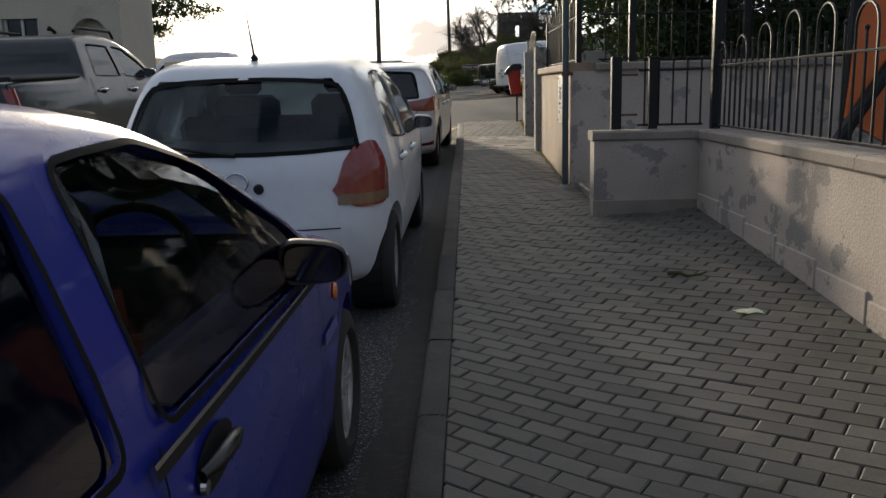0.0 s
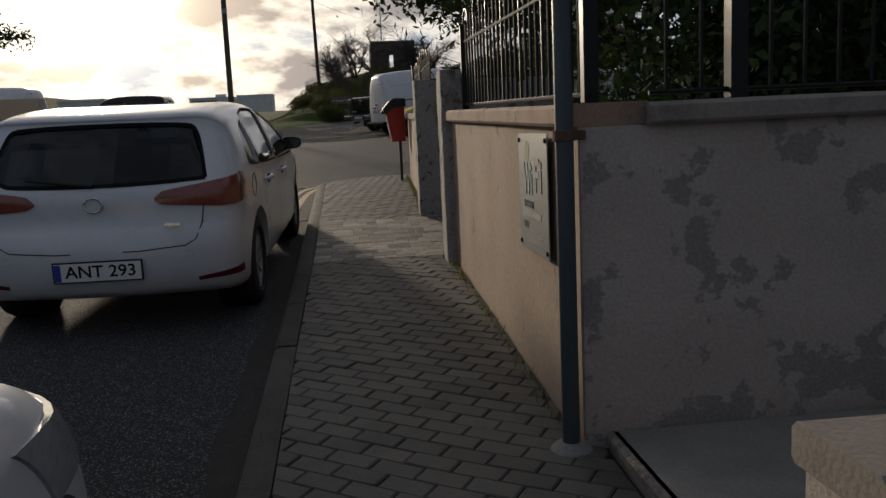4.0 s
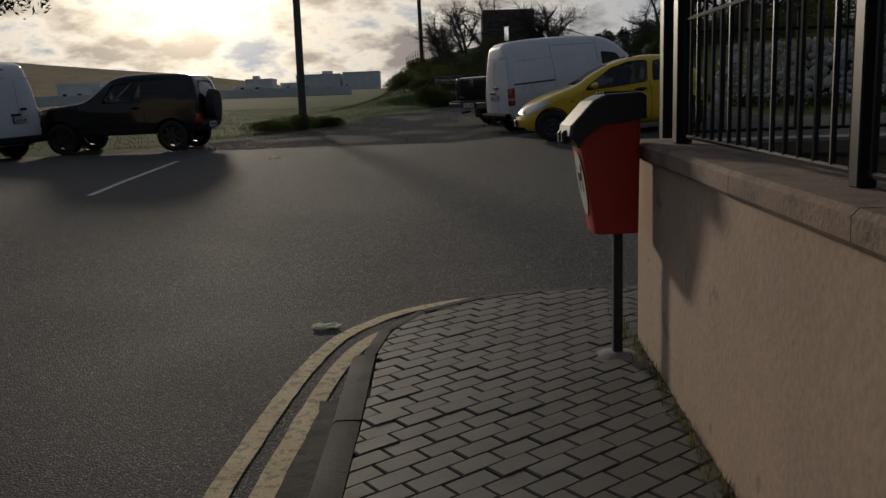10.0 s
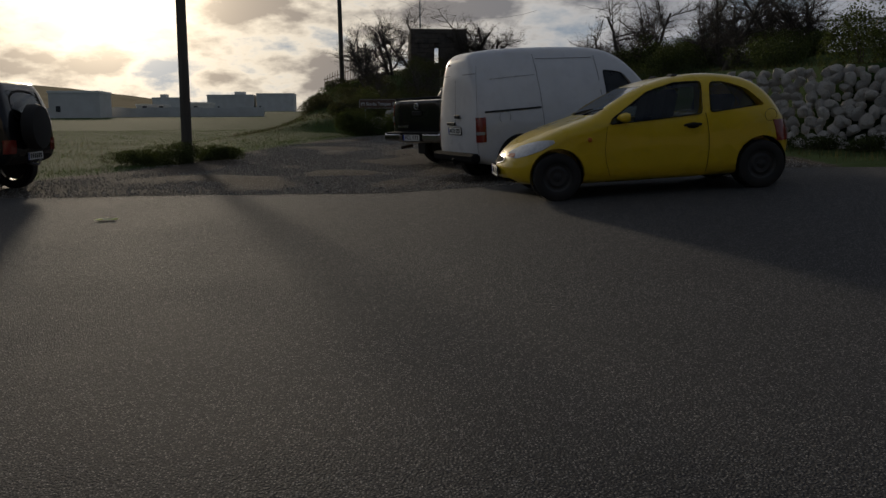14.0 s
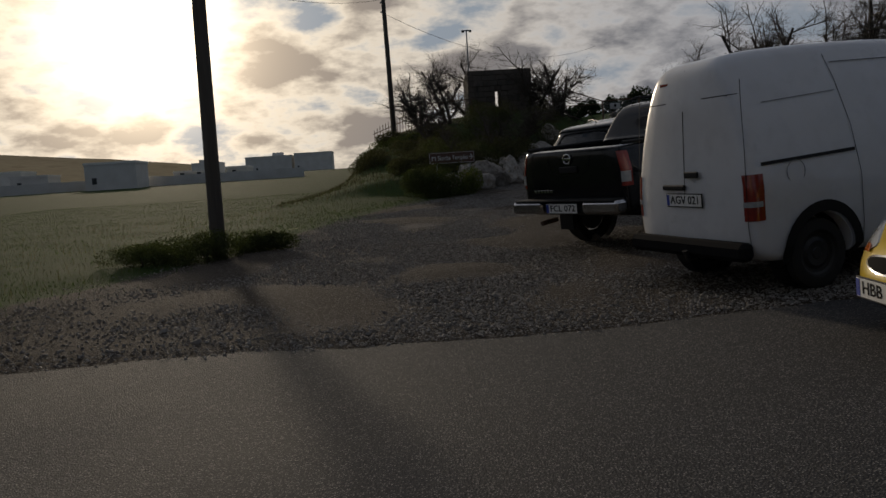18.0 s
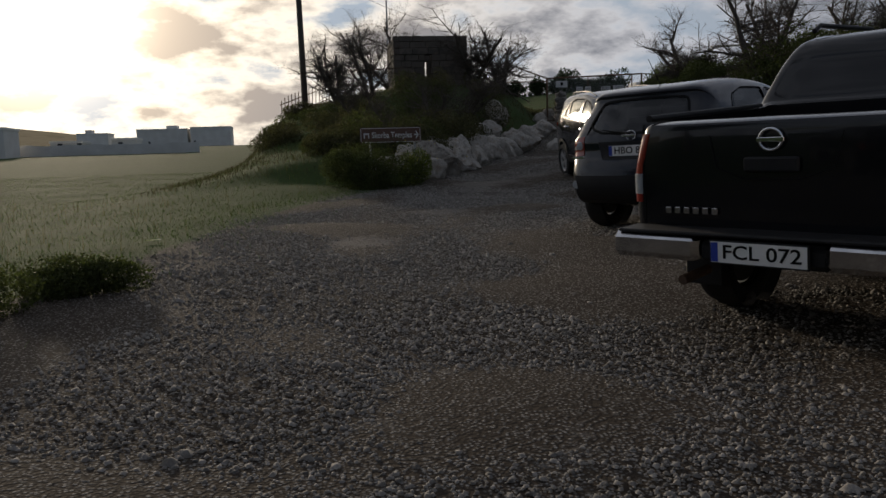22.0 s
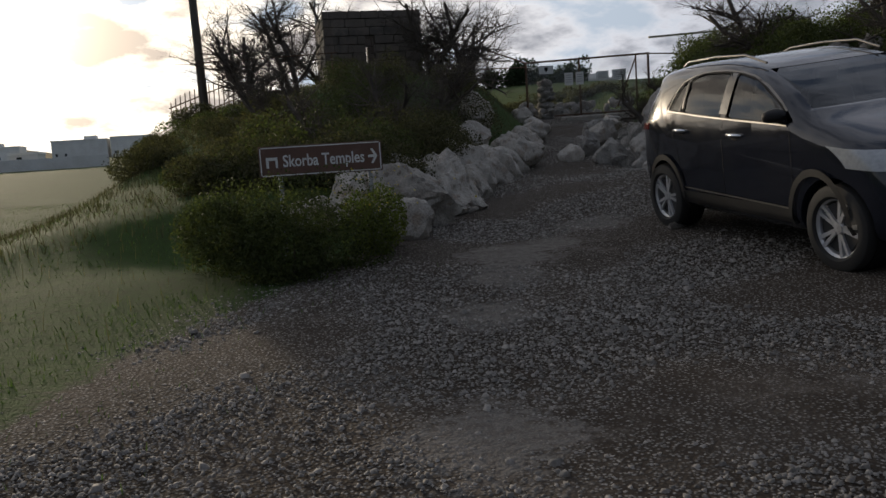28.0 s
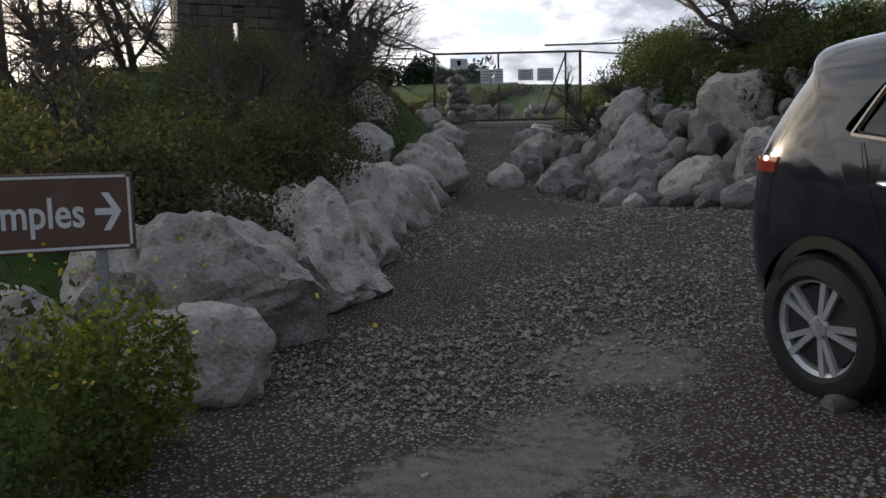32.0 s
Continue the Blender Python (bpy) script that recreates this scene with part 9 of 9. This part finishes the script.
for i in range(7):
    k = i / 6
    bush(8.6 + 5.6 * k, 39.4 - 3.7 * k, 0.6, 0.3, 0.35, 430 + i, "low dark weeds at the foot of the rubble wall", SHRUB, n=1800, leaf=0.03, name="weed_clump", group="weeds below the rubble wall", lumps=7)
# hedge on the rise beyond the gate
rough = random.Random(29)
for i in range(14):
    y = rough.uniform(77, 90)
    bush(rough.uniform(8.5, 18), y, rough.uniform(0.8, 1.5), 0.9, rough.uniform(0.4, 0.8), 460 + i, "rough olive scrub beyond the gate", SCRUB, n=1500, leaf=0.06, group="scrub beyond the gate")
hedge = random.Random(23)
for i in range(16):
    x, y = 5 + i * 1.55 + hedge.uniform(-.5, .5), hedge.uniform(106, 112)
    bush(x, y, hedge.uniform(1.0, 1.9), 1.2, hedge.uniform(1.3, 2.4), 400 + i, "dark distant shrub on the skyline beyond the gate", NEEDLES, n=1500, leaf=0.14, name="skyline_shrub", group="skyline shrubs")

# bank on the other side
bank = random.Random(15)
for i in range(30):
    y = bank.uniform(40, 68)
    x = float(track_right(y)) + bank.uniform(2.4, 9.5)
    r = bank.uniform(0.9, 1.8)
    bush(x, y, r, r, bank.uniform(0.8, 1.5), 300 + i, "dark green shrub on the bank", SHRUB, n=5000, leaf=0.036, group="shrubs on the bank")
for i in range(16):
    y = 54.8 + i * 0.85 + bank.uniform(-.3, .3)
    x = float(track_right(y)) + bank.uniform(1.9, 3.0)
    bush(x, y, bank.uniform(.55, .85), .7, bank.uniform(.5, .9), 360 + i, "low dark scrub over the rubble of the bank", SHRUB, n=2600, leaf=0.036, group="scrub over the rubble")
for i, (x, y, h) in enumerate(((10.3, 55, 4.4), (12.2, 58, 4.6), (14.6, 57, 4.2), (18.5, 59, 4.4), (9.7, 63.5, 2.2), (11.8, 49, 3.8), (15.5, 50, 4.0), (17.5, 45, 3.6), (13.2, 53, 4.6), (16.6, 54.5, 4.8), (20.5, 52, 4.6), (11.4, 60.5, 4.0))):
    bare_tree(x, y, h, 60 + i, "leafless spreading tree on the bank", 0.10, kids=(2, 2, 2, 2), stems=2)

# grass in the field, on verges and banks
def scatter(n, x0, x1, y0, y1, seed, keep):
    g = np.random.default_rng(seed)
    p = np.stack([g.uniform(x0, x1, n), g.uniform(y0, y1, n), np.zeros(n)], 1)
    p = p[keep(p[:, 0], p[:, 1], g)]
    p[:, 2] = land_z(p[:, 0], p[:, 1])
    return p


lot_edge = lambda y: np.interp(y, [34, 38, 42, 46, 50, 53], [-8, -6.4, -4.5, -3.2, -1.8, 0.3])
blades("field_grass", "green meadow grass in the field", scatter(60000, -22, 0, 36, 75, 1, lambda x, y, g: (x < lot_edge(y) - 0.2 + g.normal(0, 0.4, len(x)))), 0.036, 0.011, 2, GRASS, 1.6)
blades("verge_grass", "thin grass and weeds along the gravel", scatter(30000, -9, 1.5, 35.5, 54.5, 3, lambda x, y, g: np.abs(x - lot_edge(y) + 0.7) < np.abs(g.normal(0, 0.9, len(x)))), 0.05, 0.007, 4, GRASS, 1.0)
blades("dry_weeds", "dry pale weeds at the verge", scatter(2500, -12, 1.2, 36, 55, 5, lambda x, y, g: x < lot_edge(y) - 0.1), 0.17, 0.006, 6, DRY_GRASS)
blades("bank_grass", "rough grass on the bank", scatter(14000, 6, 20, 35.2, 72, 7, lambda x, y, g: x > track_right(y) + 0.4), 0.13, 0.014, 8, SCRUB)
blades("mound_grass", "rough grass on the mound", scatter(26000, -6, 9, 54.5, 80, 9, lambda x, y, g: x < track_left(y) - 0.6), 0.13, 0.012, 10, SCRUB, 1.0)
blades("gate_grass", "green grass beyond the gate", scatter(5000, 8, 18, 74, 88, 11, lambda x, y, g: x > 0), 0.14, 0.02, 12, SCRUB)
tufts = np.concatenate([np.stack([np.array([wall_face(y) - 0.02 for y in ys]) - np.abs(np.random.default_rng(5).normal(0, 0.03, len(ys))), ys, np.zeros(len(ys))], 1) for ys in (np.random.default_rng(6).uniform(9, 12.3, 160), np.random.default_rng(7).uniform(15.3, 20.2, 420))])
tufts[:, 2] = pave_z(tufts[:, 0], tufts[:, 1]) - 0.005
blades("wall_weeds", "small dry weeds along the foot of the wall", tufts, 0.05, 0.007, 8, DRY_GRASS)

# ---- paving blocks ----
def block_mesh(w, d, h=0.03, ch=0.006):
    return Buf().box((0, 0, -h / 2), (w, d, h), ch=ch).mesh("paver")


def clip_poly(poly, a, b, c):
    """The part of a polygon where a*x + b*y <= c."""
    res = []
    for i, p in enumerate(poly):
        q = poly[(i + 1) % len(poly)]
        fp, fq = a * p[0] + b * p[1] - c, a * q[0] + b * q[1] - c
        if fp <= 0:
            res.append(p)
        if fp * fq < 0:
            t = fp / (fp - fq)
            res.append((p[0] + (q[0] - p[0]) * t, p[1] + (q[1] - p[1]) * t))
    return res


def slope_turn(x, y):
    """Tilt of the pavement at a place."""
    e = 0.1
    dx = (P(x + e, y) - P(x - e, y)) / (2 * e)
    dy = (P(x, y + e) - P(x, y - e)) / (2 * e)
    n = Vector((-dx, -dy, 1)).normalized()
    return Vector((0, 0, 1)).rotation_difference(n).to_matrix().to_4x4()


PW, PD, GAP = 0.200, 0.100, 0.005
whole = block_mesh(PW - GAP, PD - GAP)
whole.materials.append(PAVER)
rest = Buf()


def limits(x, y):
    """Left and right ends of the pavement at y, and whether paved with blocks there."""
    right = 1.92 if y < 7.08 else (1.03 if y < 7.36 else 1.11 if y < 8.88 else wall_face(y) if y < 12.34 else 0.92 if y < 12.66 else 1.0 if y < 15.2 else wall_face(y))
    return kerb_in(y) + 0.004, right


near_parts = 0
cells = []
for ang, y0, y1 in ((-34, -6.0, 12.68), (38, 14.86, 20.95)):
    ca, sa = math.cos(radians(ang)), math.sin(radians(ang))
    rng = random.Random(int(ang) + 90)
    span = 16
    cy = (y0 + y1) / 2
    for j in range(int(-span / PD), int(span / PD)):
        for i in range(int(-span / PW), int(span / PW)):
            u, v = (i + (0.5 if j % 2 else 0.0)) * PW, j * PD
            x, y = 0.8 + ca * u - sa * v, cy + sa * u + ca * v
            if not (y0 - 0.2 < y < y1 + 0.2) or not (-0.45 < x < 2.30):
                continue
            hw, hd = (PW - GAP) / 2, (PD - GAP) / 2
            quad = [(x + ca * a - sa * b, y + sa * a + ca * b) for a, b in ((-hw, -hd), (hw, -hd), (hw, hd), (-hw, hd))]
            lo, hi = kerb_in(y) + 0.004, limits(x, y)[1] if y < 19.60 else 2.25
            poly = clip_poly(quad, -1, 0, -lo)
            poly = clip_poly(poly, 1, 0, hi) if poly else poly
            poly = clip_poly(poly, 0, -1, -y0) if poly else poly
            poly = clip_poly(poly, 0, 1, y1) if poly else poly
            if poly and y > 18.75:
                for (ax, ay), (bx, by) in zip(EDGE, EDGE[1:]):
                    if ay > 18.75 and ax < 2.2 and poly:
                        poly = clip_poly(poly, -(by - ay), bx - ax, -(by - ay) * ax + (bx - ax) * ay - 0.004)
            if not poly or len(poly) < 3:
                continue
            area = abs(sum(p[0] * q[1] - q[0] * p[1] for p, q in zip(poly, poly[1:] + poly[:1]))) / 2
            if area < 0.0012:
                continue
            jig = rng.uniform(-0.003, 0.003)
            full = area > 0.985 * 4 * hw * hd
            cells.append((x, y, ang, poly, jig, full, rng.uniform(-0.6, 0.6), rng.uniform(-0.8, 0.8)))

count = 0
for x, y, ang, poly, jig, full, ta, tb in cells:
    if full and ((3.0 < y < 4.6 and x < 1.3) or (9.6 < y < 11.0) or (15.6 < y < 17.4)) and count < 330:
        ob = part("paver", whole, PAVER, paving)
        ob.matrix_world = Matrix.Translation((x, y, P(x, y) + jig)) @ slope_turn(x, y) @ pose(0, 0, 0, ta, tb, ang)
        count += 1
    else:
        cxp, cyp = sum(p[0] for p in poly) / len(poly), sum(p[1] for p in poly) / len(poly)
        sh = 0.006
        topv, shv, botv = [], [], []
        for px, py in poly:
            d = math.hypot(px - cxp, py - cyp) or 1
            k = max(0, 1 - sh * 1.3 / d)
            z = P(px, py) + jig + 0.02 * (math.radians(ta) * (px - cxp) + math.radians(tb) * (py - cyp)) / 0.1
            topv.append((cxp + (px - cxp) * k, cyp + (py - cyp) * k, z))
            shv.append((px, py, z - sh))
            botv.append((px, py, z - 0.03))
        n = len(poly)
        fs = [tuple(range(n))] + [(n + i, n + (i + 1) % n, (i + 1) % n, i) for i in range(n)] + [(2 * n + i, 2 * n + (i + 1) % n, n + (i + 1) % n, n + i) for i in range(n)]
        rest.add(topv + shv + botv, fs)
tagged(part("paver_field", rest, PAVER_REST, paving), "brown-grey paving blocks", kind="stuff")

# stone slabs across the gateway
rng = random.Random(31)
y = 12.685
while y < 14.86:
    d = min(rng.choice((0.10, 0.15, 0.15, 0.2)), 14.862 - y)
    x = kerb_in(y) + 0.006
    end = 3.2 if y > 12.66 else 0.92
    while x < end:
        w = min(rng.choice((0.10, 0.15, 0.2, 0.25)), end - x)
        if w > 0.03 and d > 0.03:
            s = part("slab", Buf().box((0, 0, -0.015), (w - 0.003, d - 0.003, 0.03), ch=0.002), SLAB, paving)
            s.matrix_world = Matrix.Translation((x + w / 2, y + d / 2, P(min(x + w / 2, 2), y + d / 2) + rng.uniform(-.0015, .0025))) @ slope_turn(min(x, 2), y + d / 2)
        x += w
    y += d
tagged(part("gateway_bed", Buf().grid([[(2.55, 12.6, 0.745), (2.55, 14.95, 0.845)], [(6, 12.6, 0.76), (6, 14.95, 0.86)]]), CONCRETE), "concrete drive behind the gate piers", "floor", kind="structure")

# ---- loose gravel ----
def stones(n, x0, x1, y0, y1, lo, hi, seed, keep, lift=0.25):
    g = np.random.default_rng(seed)
    p = np.stack([g.uniform(x0, x1, n), g.uniform(y0, y1, n)], 1)
    p = p[keep(p[:, 0], p[:, 1], g)]
    n = len(p)
    base = np.array([(1, 0, -0.4), (0, 1, -0.4), (-1, 0, -0.4), (0, -1, -0.4), (0.62, 0.1, 0.62), (-0.32, 0.55, 0.70), (-0.3, -0.55, 0.62)], float)
    f0 = np.array([(4, 5, 6), (0, 1, 4), (1, 5, 4), (1, 2, 5), (2, 6, 5), (2, 3, 6), (3, 4, 6), (3, 0, 4)])
    shape = base[None] * g.uniform(0.75, 1.25, (n, 7, 1)) + g.normal(0, 0.14, (n, 7, 3))
    r = lo + (hi - lo) * g.random(n) ** 2.2
    a = g.uniform(0, 2 * np.pi, n)
    c, s = np.cos(a), np.sin(a)
    X = shape[..., 0] * c[:, None] - shape[..., 1] * s[:, None]
    Y = shape[..., 0] * s[:, None] + shape[..., 1] * c[:, None]
    Z = shape[..., 2] * 0.65
    co = np.stack([X * r[:, None] + p[:, :1], Y * r[:, None] + p[:, 1:2], Z * r[:, None] + (land_z(p[:, 0], p[:, 1]) + r * lift)[:, None]], -1).reshape(-1, 3)
    f = (f0[None] + (np.arange(n) * 7)[:, None, None]).reshape(-1, 3)
    return fast_mesh("gravel", co, f)


bare = lambda x, y: np.array([noise.noise((a * 0.45, b * 0.45, 5)) for a, b in zip(x, y)])
on_lot = lambda x, y, g: (x > lot_edge(y) + g.normal(0, 0.35, len(x))) & (x < track_right(y)) & ((y < 53) | (x > track_left(y) + 0.1)) & (g.random(len(x)) < np.clip(0.9 - 0.9 * bare(x, y), 0.4, 1) * np.clip((55.0 - y) / 5, 0.12, 1) * (1 - 0.85 * dust_z(x, y)))
tagged(part("gravel", stones(78000, -6.5, 8.2, 34.3, 56, 0.007, 0.024, 1, on_lot), CHIP), "loose pale gravel chippings", "gravel", kind="stuff")
near_lot = lambda x, y, g: (x > lot_edge(y) + g.normal(0, 0.35, len(x))) & ((y < 53) | (x > track_left(y) + 0.1)) & (g.random(len(x)) < np.clip(1.05 - 0.9 * bare(x, y), 0.5, 1) * np.clip((x + 4.6) / 2.6, 0, 1) * np.clip((56.5 - y) / 5, 0.0, 1) * (1 - 0.85 * dust_z(x, y)))
tagged(part("fine_gravel", stones(190000, -4.6, 5.0, 34.4, 56, 0.006, 0.017, 6, near_lot), CHIP), "loose pale gravel chippings along the way", "gravel", kind="stuff")
tagged(part("track_gravel", stones(75000, 0.5, 12, 52.5, 73, 0.008, 0.024, 2, lambda x, y, g: (x > track_left(y)) & (x < track_right(y) + 0.3) & (g.random(len(x)) < np.clip(0.85 - 1.3 * bare(x, y), 0.25, 1))), CHIP), "loose stones on the rising track", "gravel", kind="stuff")
tagged(part("verge_stones", stones(900, -4, 7.5, 34.3, 62, 0.020, 0.048, 3, lambda x, y, g: (x > lot_edge(y)) & (x < track_right(y))), CHIP), "scattered larger stones", "gravel", kind="stuff")
tagged(part("gutter_grit", stones(2500, -0.55, -0.25, -2, 20, 0.003, 0.010, 4, lambda x, y, g: g.random(len(x)) < 0.5 + 0.5 * np.sin(y * 3)), CHIP), "grit in the gutter", "gravel", kind="stuff")
